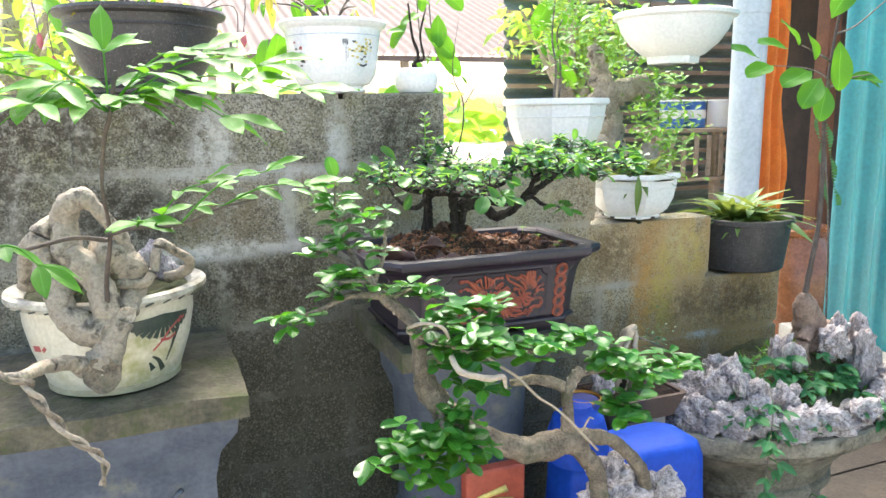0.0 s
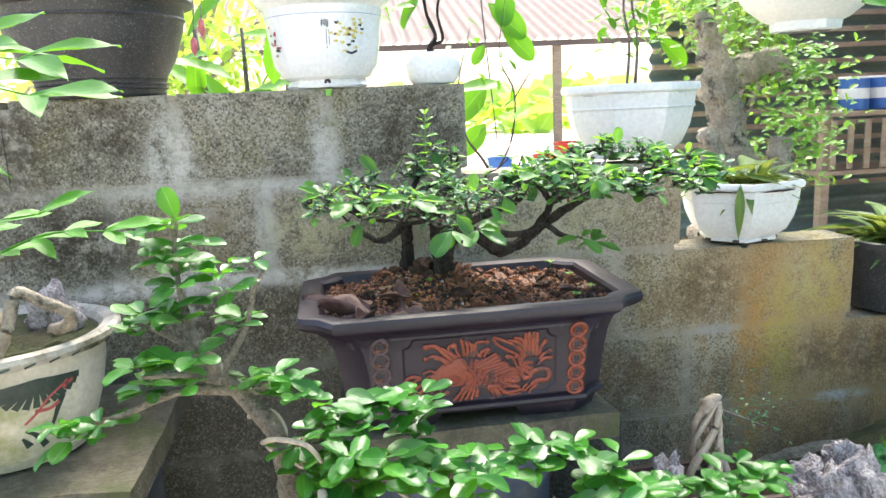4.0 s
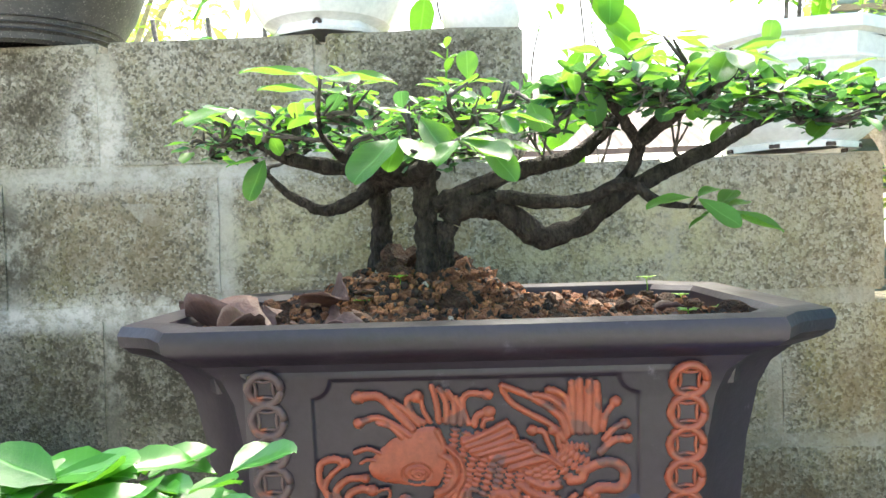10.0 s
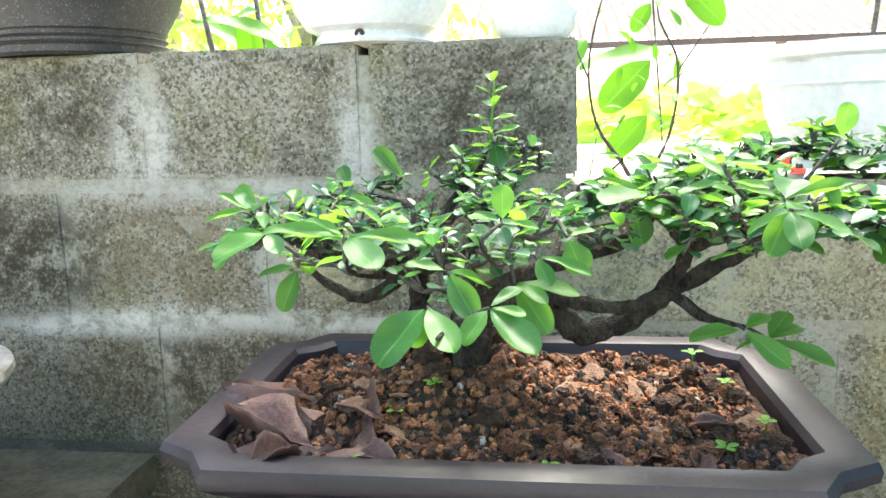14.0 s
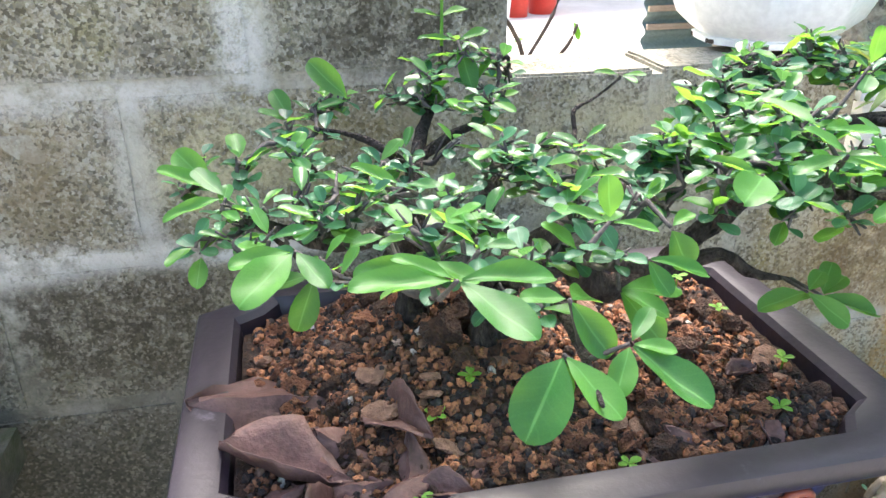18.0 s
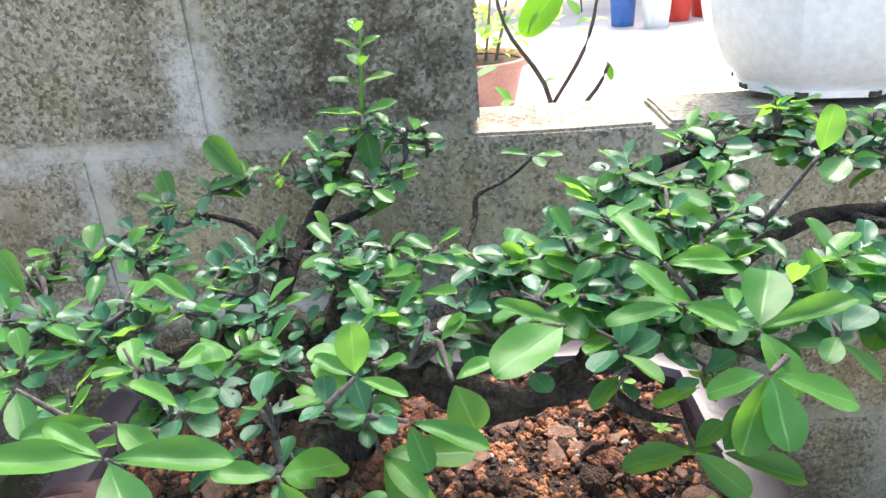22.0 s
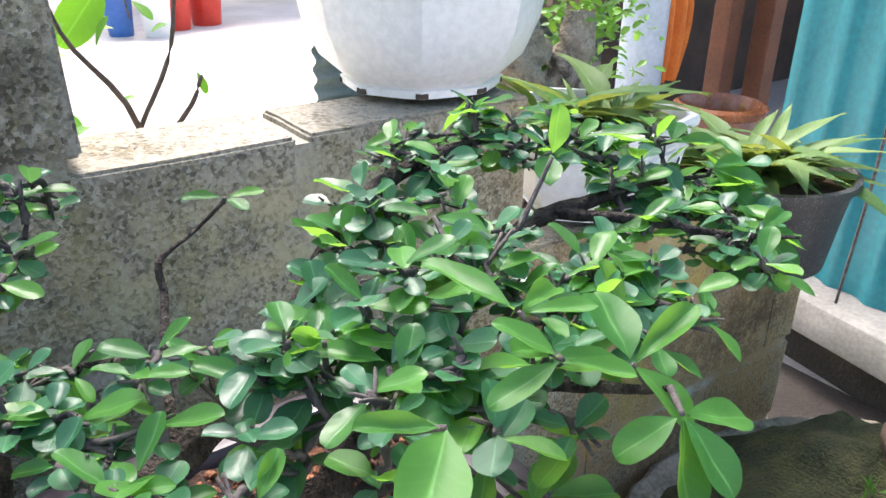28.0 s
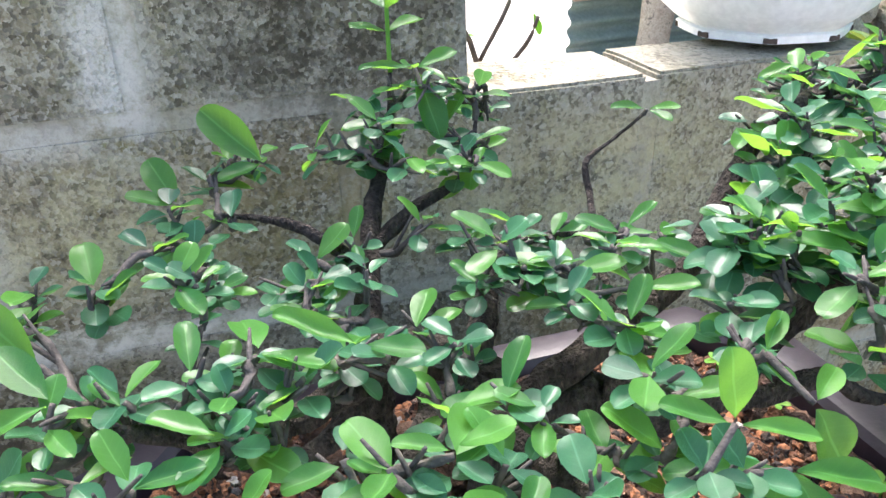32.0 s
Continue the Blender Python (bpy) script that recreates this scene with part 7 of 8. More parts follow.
for k in range(6):
    a, lean = k * 1.05, 0.036 - 0.005 * (k % 3)
    pts = [(lean * (1 - h) * math.cos(a + h * 2.4) + 0.010 * math.sin(h * 5 + k) - 0.012 + 0.016 * (h - 0.5) ** 2, lean * (1 - h * 0.7) * math.sin(a + h * 2.4), 0.136 * h, 0.0056 - 0.0014 * h + 0.0016 * (k % 2)) for h in (0, 0.18, 0.36, 0.54, 0.72, 0.88, 1.0)]
    limb("strand", pts, M_JIN, tw, 9, 5, 0.25)
limb("crown_stub", [(-0.016, 0, 0.118, 0.009), (-0.010, -0.002, 0.132, 0.011), (0.002, -0.002, 0.140, 0.008), (0.010, 0, 0.141, 0.004)], M_JIN, tw, 10, 4, 0.35)
limb("branch", [(-0.008, 0, 0.125, 0.004), (0.03, 0, 0.110, 0.0025), (0.06, 0.0, 0.095, 0.002), (0.09, 0, 0.08, 0.0012)], M_TWIG, tw, 6, 4, 0.2)
R = random.Random(14)
me_t = mesh_leaf(M_OLD, 1, 0.5, 0.5, 0.1, 0.1, 5, 3)
for k in range(110):
    place_leaf(tw, me_t, Vector((0.41 + R.gauss(0, 0.03), -0.25 + R.gauss(0, 0.02), 0.725 + R.gauss(0, 0.03))), (R.uniform(-1, 1), R.uniform(-1, 1), R.uniform(-0.3, 0.6)), (0, 0, 1), R.uniform(0.006, 0.012))
ob = new("rock", rugged_rock(91.0))
ob.matrix_world = Matrix.Translation((0.265, -0.270, 0.650)) @ Matrix.Diagonal((0.026, 0.022, 0.038, 1))
tagged(ob, "pointed pale rock in the small tray", "rock")

BX, BY = 0.755, -0.26
basin = thing("stone_basin", "weathered cast-stone tray on a turned foot, edged with rocks", "planter", (BX, BY, 0.1))


def oval(profile, wob=0.0):
    bm = lathe_bm(profile, 72, wob=wob)
    for v in bm.verts:
        v.co.x *= 0.355
        v.co.y *= 0.250
    return bm


part("ledge", rough_up(oval([(0.80, 0.385), (0.93, 0.394), (0.985, 0.404), (1.005, 0.420), (1.0, 0.436), (0.975, 0.442), (0.90, 0.440), (0.80, 0.430)], 0.03), 0.006, 30, 3), M_BASIN, basin)
part("bowl", oval([(0.50, 0.255), (0.56, 0.30), (0.70, 0.345), (0.80, 0.365), (0.85, 0.375), (0.84, 0.388)], 0.02), M_BASIN, basin)
part("foot", oval([(0.66, 0.0), (0.66, 0.03), (0.60, 0.05), (0.50, 0.09), (0.45, 0.15), (0.47, 0.22), (0.53, 0.235), (0.53, 0.255), (0.50, 0.262)]), M_BASIN, basin)
mound = rough_up(oval([(0.88, 0.430), (0.78, 0.465), (0.62, 0.510), (0.52, 0.535), (0.42, 0.556), (0.30, 0.568), (0.20, 0.572), (0.10, 0.574), (0.001, 0.574)], 0.10), 0.028, 16, 7)
for v in mound.verts:
    if v.co.x < 0.06:
        v.co.z = 0.43 + (v.co.z - 0.43) * max(0.45, 1 - (0.06 - v.co.x) * 2.6)
part("soil_bed", mound, M_MOSS, basin)
R = random.Random(19)
rocks = [rugged_rock(120 + 5.1 * k) for k in range(8)]


def basin_rock(k, x, y, z, sx, sy, sz, turn, label="jagged pale limestone rock on the edge of the basin"):
    ob = new("rock", rocks[k % 8])
    ob.matrix_world = Matrix.Translation((x, y, z)) @ Euler((R.uniform(-0.25, 0.25), R.uniform(-0.25, 0.25), turn)).to_matrix().to_4x4() @ Matrix.Diagonal((sx, sy, sz, 1))
    tagged(ob, label, "rock", "rocks in the basin")


# a row of rocks along the front of the ledge, piled higher to the west
for k, (a, r, z, sx, sy, sz) in enumerate(((178, 0.86, 0.562, 0.050, 0.040, 0.040), (192, 0.86, 0.568, 0.048, 0.040, 0.045), (206, 0.87, 0.570, 0.055, 0.036, 0.048), (219, 0.87, 0.572, 0.050, 0.040, 0.050), (232, 0.86, 0.570, 0.055, 0.036, 0.048), (246, 0.87, 0.566, 0.062, 0.040, 0.044), (262, 0.86, 0.566, 0.070, 0.040, 0.044), (283, 0.87, 0.566, 0.078, 0.042, 0.040), (303, 0.88, 0.566, 0.060, 0.045, 0.040), (322, 0.88, 0.570, 0.060, 0.045, 0.045), (342, 0.87, 0.568, 0.055, 0.045, 0.045), (5, 0.86, 0.568, 0.055, 0.045, 0.045),
                                              (185, 0.72, 0.605, 0.045, 0.036, 0.045), (203, 0.72, 0.625, 0.040, 0.032, 0.052), (217, 0.70, 0.640, 0.042, 0.030, 0.056), (229, 0.72, 0.615, 0.038, 0.032, 0.050), (243, 0.72, 0.610, 0.036, 0.030, 0.042), (196, 0.58, 0.650, 0.038, 0.034, 0.044))):
    t_ = radians(a)
    basin_rock(k, BX + 0.355 * r * math.cos(t_), BY + 0.250 * r * math.sin(t_), z, sx, sy, sz, math.atan2(0.250 * math.cos(t_), -0.355 * math.sin(t_)))
basin_rock(3, 0.712, -0.345, 0.690, 0.036, 0.028, 0.050, 0.4, "pale fluted rock leaning on the swollen trunk")
basin_rock(5, 0.745, -0.350, 0.668, 0.030, 0.026, 0.036, 1.4, "pale fluted rock leaning on the swollen trunk")
basin_rock(1, 0.850, -0.362, 0.700, 0.042, 0.034, 0.046, 0.2, "white rock beside the swollen trunk")
basin_rock(6, 0.885, -0.330, 0.705, 0.036, 0.030, 0.050, 1.0, "white rock beside the swollen trunk")
basin_rock(2, 0.945, -0.365, 0.640, 0.040, 0.040, 0.085, 0.7, "tall pale rock standing in the basin")
basin_rock(4, 0.985, -0.330, 0.650, 0.045, 0.040, 0.080, 2.0, "tall pale rock standing in the basin")
ct = thing("swollen_trunk_tree", "young tree with a swollen base and tall thin stem", "tree", (0.79, -0.30, 0.66))
M_TUBER = surf("brown_swollen_bark", (0.16, 0.105, 0.078), (0.33, 0.23, 0.17), 26, 160, 0.85, 0.7, dirt=((0.08, 0.06, 0.045), 30, 0.3), dist=0.005)
limb("swollen_base", rel_pts(ct, [(0.864, -0.29, 0.640, 0.050), (0.860, -0.29, 0.680, 0.049), (0.852, -0.29, 0.715, 0.043), (0.841, -0.29, 0.750, 0.034), (0.827, -0.295, 0.780, 0.028), (0.819, -0.30, 0.800, 0.019), (0.821, -0.30, 0.812, 0.010)]), M_TUBER, ct, 24, 6, 0.16)
for pts in ([(0.837, -0.305, 0.720, 0.020), (0.807, -0.320, 0.710, 0.017), (0.792, -0.325, 0.680, 0.016), (0.800, -0.330, 0.645, 0.014)],
            [(0.872, -0.300, 0.715, 0.026), (0.902, -0.300, 0.712, 0.022), (0.920, -0.295, 0.690, 0.019), (0.927, -0.290, 0.655, 0.016)],
            [(0.857, -0.320, 0.690, 0.022), (0.854, -0.335, 0.665, 0.019), (0.852, -0.335, 0.635, 0.016)],
            [(0.822, -0.310, 0.700, 0.012), (0.787, -0.335, 0.680, 0.010), (0.777, -0.340, 0.650, 0.009)]):
    limb("root", rel_pts(ct, pts), M_TUBER, ct, 12, 6, 0.18)
limb("trunk", rel_pts(ct, [(0.815, -0.30, 0.795, 0.0077), (0.818, -0.30, 0.82, 0.0065), (0.832, -0.30, 0.90, 0.0059), (0.845, -0.30, 1.0, 0.0056), (0.842, -0.30, 1.13, 0.0053), (0.836, -0.30, 1.243, 0.0046), (0.845, -0.30, 1.38, 0.0037), (0.861, -0.30, 1.497, 0.0031), (0.88, -0.30, 1.65, 0.0019)]), M_STEM, ct, 14, 9, 0.22)
for pts in ([(0.838, -0.30, 1.30, 0.003), (0.80, -0.33, 1.32, 0.002), (0.73, -0.34, 1.34, 0.0015), (0.62, -0.35, 1.345, 0.001)], [(0.84, -0.30, 1.36, 0.003), (0.79, -0.32, 1.37, 0.002), (0.72, -0.33, 1.39, 0.0012)], [(0.842, -0.30, 1.30, 0.003), (0.88, -0.32, 1.32, 0.002), (0.94, -0.33, 1.33, 0.001)], [(0.85, -0.30, 1.42, 0.003), (0.90, -0.31, 1.44, 0.002), (1.0, -0.30, 1.50, 0.0012)]):
    limb("twig", rel_pts(ct, pts), M_TWIG, ct, 6, 5, 0.1)
me_ct = [mesh_leaf(M_LIGHTLEAF, 1, 0.52, 0.5, 0.12, 0.15, 9, 5)]
for p, d, s in (((0.70, -0.34, 1.39), (-0.5, -0.2, 0.4), 0.09), ((0.83, -0.33, 1.40), (-0.15, -0.3, -0.9), 0.11), ((0.80, -0.33, 1.45), (0.3, -0.2, 0.7), 0.10), ((0.62, -0.35, 1.345), (-0.9, -0.2, -0.15), 0.085), ((0.74, -0.34, 1.335), (-0.9, -0.2, -0.2), 0.10), ((0.78, -0.33, 1.32), (-0.7, -0.3, -0.5), 0.10), ((0.80, -0.33, 1.30), (-0.5, -0.4, -0.7), 0.09),
                ((0.88, -0.32, 1.32), (0.9, -0.2, 0.05), 0.09), ((0.90, -0.32, 1.33), (0.8, -0.3, -0.3), 0.07), ((0.66, -0.35, 1.38), (-0.7, 0, 0.2), 0.08), ((0.76, -0.33, 1.36), (-0.4, -0.3, 0.5), 0.08), ((0.58, -0.35, 1.36), (-0.8, -0.1, 0.3), 0.08), ((0.86, -0.3, 1.50), (0.5, -0.3, 0.6), 0.1)):
    place_leaf(ct, me_ct[0], p, d, (0, -0.7, 1), s)
ivy = thing("ivy", "blue-green ivy creeping over the basin rocks and hanging down", "vine", (BX, BY, 0.60))
M_IVY = leafy("ivy_leaf_green", (0.018, 0.105, 0.040), (0.055, 0.205, 0.075), 0.5, 0.3, per="object")
ivy_me = [mesh_leaf(M_IVY, 1, 0.46, 0.36, 0.22, 0.25, 8, 5), mesh_leaf(M_IVY, 1, 0.52, 0.38, 0.15, 0.12, 8, 5)]


def ivy_sprig(p, out, size, n=3):
    """A short stalk with a fan of pointed leaves."""
    p, out = Vector(p), Vector(out).normalized()
    q = p + out * size * 0.5
    limb("stalk", rel_pts(ivy, [(*p, 0.0014), (*p.lerp(q, 0.5), 0.0013), (*q, 0.001)]), M_FRONTLEAF1, ivy, 5, 2, 0)
    side = out.cross(Vector((0, 0, 1))).normalized()
    for i in range(n):
        s_ = (i - (n - 1) / 2) * 0.95
        d = out * 0.8 + side * s_ + Vector((0, 0, R.uniform(-0.45, 0.10)))
        place_leaf(ivy, ivy_me[i % 2], q, d, (R.uniform(-0.3, 0.3), -0.6, 1), size * (1.0 if i == n // 2 else 0.8) * R.uniform(0.85, 1.15), "leaf")


for k in range(58):
    a, r = radians(R.uniform(200, 300)), R.uniform(0.35, 0.90)
    z = 0.100 + 0.572 - 0.14 * max(0, r - 0.2) / 0.68 + R.uniform(0.03, 0.075)
    ivy_sprig((BX + 0.355 * r * math.cos(a), BY + 0.25 * r * math.sin(a), z - 0.02), (math.cos(a) * 0.7 + R.uniform(-0.6, 0.4), math.sin(a) - 0.2, R.uniform(0.0, 0.5)), R.uniform(0.034, 0.056))
for stem in ([(0.600, -0.400, 0.66, 0.002), (0.560, -0.470, 0.64, 0.002), (0.525, -0.505, 0.58, 0.0018), (0.510, -0.515, 0.52, 0.0016), (0.505, -0.515, 0.45, 0.0014), (0.500, -0.510, 0.38, 0.001)], [(0.66, -0.47, 0.36, 0.002), (0.645, -0.50, 0.40, 0.0018), (0.635, -0.52, 0.435, 0.0012)]):
    limb("vine_stem", rel_pts(ivy, stem), M_TWIG, ivy, 6, 5, 0.1)
    for p in spline(stem, 3)[3:]:
        ivy_sprig(p[:3], (R.uniform(-1, 0.8), -0.6, R.uniform(-0.3, 0.3)), R.uniform(0.028, 0.046))
fern_me = mesh_leaf(M_LIGHTLEAF, 1, 0.28, 0.45, 0.1, 0.2, 5, 3)
fern = thing("moss_fern", "low bright ferns and moss tufts on the basin soil", "fern", (BX, BY, 0.60))
for k in range(260):
    a, r = radians(R.uniform(200, 350)), R.uniform(0.15, 0.80)
    z = 0.672 - 0.14 * max(0, r - 0.2) / 0.68 + R.uniform(-0.005, 0.022)
    place_leaf(fern, fern_me, (BX + 0.355 * r * math.cos(a), BY + 0.25 * r * math.sin(a), z), (R.uniform(-1, 1), R.uniform(-1, 0.4), R.uniform(0.1, 0.9)), (0, -0.4, 1), R.uniform(0.014, 0.030), "frond")
vine = thing("trailing_vine", "fine pinnate vine trailing in front of the teal sheet", "vine", (1.20, 0.0, 0.95))
limb("stem", [(0.10, 0.05, -0.35, 0.003), (0.05, 0.02, -0.1, 0.003), (0.0, 0, 0.1, 0.0025), (-0.04, 0, 0.32, 0.0015)], M_TWIG, vine, 6, 5, 0.1)
for k in range(34):
    z = 0.02 + 0.009 * k
    for s in (-1, 1):
        place_leaf(vine, me_t, Vector((1.20 + 0.03 - 0.0025 * k + s * 0.012, 0.0, 0.95 + z)), (s, -0.2, 0.3), (0, -1, 0.6), 0.016 + 0.008 * math.sin(k * 0.6 + s))

# ---- east end: pole, sheet fence, kerb, curtain and dark shed ----
pole = thing("grey_pole", "grey plastic pipe post beside the shed", "post", (2.015, 1.2, 0.1))
part("pipe", lathe_bm([(0.078, 0), (0.078, 1.2), (0.078, 3.2), (0.0, 3.21)], 32), M_PVC, pole)
part("joint_sleeve", lathe_bm([(0.079, 1.58), (0.083, 1.585), (0.083, 1.70), (0.079, 1.705)], 32), M_PVC, pole)


def corrugated(name, a, b, z0, z1, mat, parent=None, pitch=0.076, depth=0.009, thick=0.0):
    a, b = Vector(a), Vector(b)
    ln = (b - a).length
    u = (b - a) / ln
    nrm = Vector((u.y, -u.x))
    n = int(ln / pitch * 8)
    vs, fs = [], []
    for i in range(n + 1):
        s = ln * i / n
        p = a + u * s + nrm * depth * max(-0.3, math.sin(2 * math.pi * s / pitch))
        vs += [(p.x, p.y, z0), (p.x, p.y, z1)]
    for i in range(n):
        fs.append((2 * i, 2 * i + 2, 2 * i + 3, 2 * i + 1))
    return mesh_ob(name, vs, fs, mat, parent)


fence = tagged(new("sheet_fence"), "teal corrugated metal sheet fence", "fence", kind="structure")
corrugated("sheet", (1.90, 0.58), (1.50, -1.6), 0.36, 2.6, M_TEAL, fence, 0.12, 0.013)
kerb = tagged(part("kerb", rough_up(box_bm(-0.13, 0.05, -1.2, 1.2, 0.255, 0.36, 0.012, 2), 0.004, 9), M_CONC), "pale concrete kerb below the sheet fence", kind="structure")
kerb.matrix_world = Matrix.Translation((1.70, -0.50, 0)) @ Matrix.Rotation(radians(-10.4), 4, "Z")
bm = box_bm(-0.02, 0.14, -1.2, 1.2, 0.05, 0.255)
bmesh.ops.subdivide_edges(bm, edges=bm.edges[:], cuts=8, use_grid_fill=True)
bank = tagged(part("earth_bank", rough_up(bm, 0.012, 7, 4), M_EARTH), "dark earth bank under the kerb", kind="structure")
bank.matrix_world = kerb.matrix_world
# darker sheets laid over the pale ground, before the wall and past its end
sheet("damp_ground", -1.6, 1.72, -1.1, 0.0, 0.106, M_EARTH, 30, 0.006, "dark earth at the foot of the wall")
sheet("damp_ground", 1.05, 1.78, -0.02, 0.55, 0.110, M_EARTH, 10, 0.004, "dark earth beyond the wall's end")
shed = tagged(new("shed"), "dark open shed with timber posts", "shed", kind="structure")
# the interior's darkness is put into near-black walls and roof
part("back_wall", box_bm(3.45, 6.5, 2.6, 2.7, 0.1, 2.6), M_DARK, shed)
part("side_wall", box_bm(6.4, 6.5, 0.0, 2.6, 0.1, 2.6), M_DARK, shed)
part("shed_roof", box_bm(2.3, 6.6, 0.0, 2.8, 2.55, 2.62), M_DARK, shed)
for x, y in ((2.56, 1.25), (2.68, 1.15), (3.3, 1.2)):
    part("post", box_bm(x - 0.04, x + 0.04, y - 0.04, y + 0.04, 0.1, 2.55, 0.004), surf("red_brown_post", (0.10, 0.036, 0.018), (0.18, 0.07, 0.032), 6, 80, 0.7, 0.2), shed)
cloth = thing("orange_curtain", "bright orange cloth hanging in the shed opening", "curtain", (2.235, 1.28, 0.7))
vs, fs = [], []
for j in range(19):
    for i in range(25):
        x, z = -0.11 + 0.22 * i / 24, 1.2 * j / 18
        vs.append((x * (1 + 0.25 * noise.noise(Vector((0, z * 2, 3)))) + 0.03 * noise.noise(Vector((z * 2.5, 0, 0))), 0.022 * math.sin(i * 0.9 + 1.5 * noise.noise(Vector((z * 2, 0, 0)))), z))
for j in range(18):
    for i in range(24):
        a = j * 25 + i
        fs.append((a, a + 1, a + 26, a + 25))
mesh_ob("cloth", vs, fs, M_ORANGE, cloth).modifiers.new("thick", "SOLIDIFY").thickness = 0.002
part("rod", lathe_bm([(0.008, -0.16), (0.008, 0.16)], 12), M_DARK, cloth).matrix_local = Matrix.Translation((0, 0, 1.2)) @ Matrix.Rotation(radians(90), 4, "Y")
cj = thing("glazed_jar", "large brown glazed storage jar beyond the wall's end", "jar", (2.02, 0.86, 0.02))
part("body", lathe_bm([(0.12, 0.08), (0.16, 0.12), (0.20, 0.30), (0.20, 0.45), (0.18, 0.58), (0.13, 0.67), (0.125, 0.69)], 40), M_GLAZEJAR, cj)
part("rim", lathe_bm([(0.125, 0.68), (0.145, 0.69), (0.148, 0.71), (0.13, 0.72), (0.115, 0.69), (0.11, 0.6)], 40), M_GLAZEJAR, cj)

# ---- hanging planter ----
hg = thing("hanging_planter", "white hanging planter with swag relief above the step", "planter", (0.76, 0.16, 1.40))
hg_bowl = part("bowl", lathe_bm([(0.07, 0.0), (0.085, 0.006), (0.12, 0.035), (0.145, 0.07), (0.158, 0.105)], 48), M_WHITE, hg)
part("rim", lathe_bm([(0.155, 0.10), (0.168, 0.105), (0.170, 0.115), (0.162, 0.12), (0.15, 0.115), (0.145, 0.08)], 48), M_WHITE, hg)
part("base_ring", lathe_bm([(0.055, -0.02), (0.07, -0.018), (0.072, 0.004)], 32, 8), M_WHITE, hg)
for k in range(8):
    for m in range(3):
        a0 = k * math.pi / 4
        pts = []
        for i in range(7):
            a = a0 + (i / 6 - 0.5) * (0.62 - 0.14 * m)
            z = 0.088 - (0.045 - 0.013 * m) * math.cos((i / 6 - 0.5) * math.pi)
            r = 0.124 + 0.3 * (z - 0.035) if z > 0.035 else 0.10 + (z / 0.035) * 0.022
            r = 0.12 + (z - 0.035) * 0.54 if z < 0.105 else 0.158
            pts.append((r * math.cos(a), r * math.sin(a), z, 0.0022))
        v, f = tube(pts, 6, 3)
        mesh_ob("swag", v, f, M_WHITE, hg_bowl)
part("soil_disc", lathe_bm([(0.148, 0.10), (0.001, 0.115)], 24), M_SOIL, hg)
for k in range(4):
    a = k * math.pi / 2 + 0.5
    limb("hanger_wire", [(0.16 * math.cos(a), 0.16 * math.sin(a), 0.115, 0.0015), (0.08 * math.cos(a), 0.08 * math.sin(a), 0.6, 0.0015), (0, 0, 1.1, 0.0015)], M_DARK, hg, 5, 3, 0)
R = random.Random(55)
for k in range(60):
    a = R.uniform(0, 6.3)
    place_leaf(hg, me_up[0], Vector((0.76 + R.uniform(0.0, 0.17) * math.cos(a), 0.16 + R.uniform(0, 0.17) * math.sin(a), 1.52 + R.uniform(0, 0.12))), (math.cos(a), math.sin(a), R.uniform(-0.6, 0.8)), (0, 0, 1), R.uniform(0.03, 0.06))
rodt = thing("hanger_beam", "thin dark beam that carries the hanging planter", "beam", (0.76, 0.16, 2.5))
part("bar", box_bm(-1.2, 0.6, -0.02, 0.02, 0, 0.04), M_DARK, rodt)


# ---- behind the wall: stump bonsai, yard, shelf shed, houses, trees ----
st = thing("stump_bonsai", "thick gnarled grey stump bonsai with green shoots", "tree", (0.72, 0.45, 0.86))
limb("stump", rel_pts(st, [(0.76, 0.44, 0.86, 0.085), (0.76, 0.43, 1.00, 0.066), (0.745, 0.42, 1.12, 0.050), (0.725, 0.42, 1.22, 0.042), (0.70, 0.41, 1.32, 0.036), (0.675, 0.41, 1.40, 0.026), (0.65, 0.41, 1.45, 0.014)]), M_STUMP, st, 18, 8, 0.55)
for pts in ([(0.68, 0.42, 1.26, 0.045), (0.76, 0.42, 1.31, 0.038), (0.84, 0.42, 1.33, 0.032), (0.90, 0.43, 1.30, 0.02)], [(0.72, 0.36, 1.02, 0.04), (0.66, 0.33, 1.10, 0.032), (0.63, 0.33, 1.18, 0.02)], [(0.80, 0.40, 0.95, 0.05), (0.84, 0.37, 1.06, 0.04), (0.85, 0.37, 1.15, 0.02)]):
    limb("limb", rel_pts(st, pts), M_STUMP, st, 14, 7, 0.5)
R = random.Random(61)
sfr = []
for (x, y, z), s, n in (((0.92, 0.43, 1.30), 0.11, 200), ((0.95, 0.45, 1.15), 0.10, 150), ((0.78, 0.50, 1.45), 0.14, 260), ((0.86, 0.46, 1.04), 0.09, 110), ((0.62, 0.46, 1.55), 0.10, 140)):
    for _ in range(n * 2):
        sfr.append((Vector((x + R.gauss(0, s * 0.6), y + R.gauss(0, s * 0.5), z + R.gauss(0, s * 0.6))) - st.location, Vector((R.uniform(-1, 1), R.uniform(-1, 0.3), R.uniform(-0.4, 0.6))), Vector((R.uniform(-0.5, 0.5), -0.5, 1)), R.uniform(0.016, 0.032)))
scatter_leaves("foliage", sfr, [leaf_shape(1, 0.5, 0.5, 0.15, 0.15, 5, 3)], leafy("stump_leaf", (0.03, 0.13, 0.03), (0.15, 0.36, 0.07), 0.4, 0.35), st, "loose bright green foliage")
stp = thing("stone_plinth_pot", "tall stone planter behind the wall", "planter", (0.74, 0.44, 0.1))
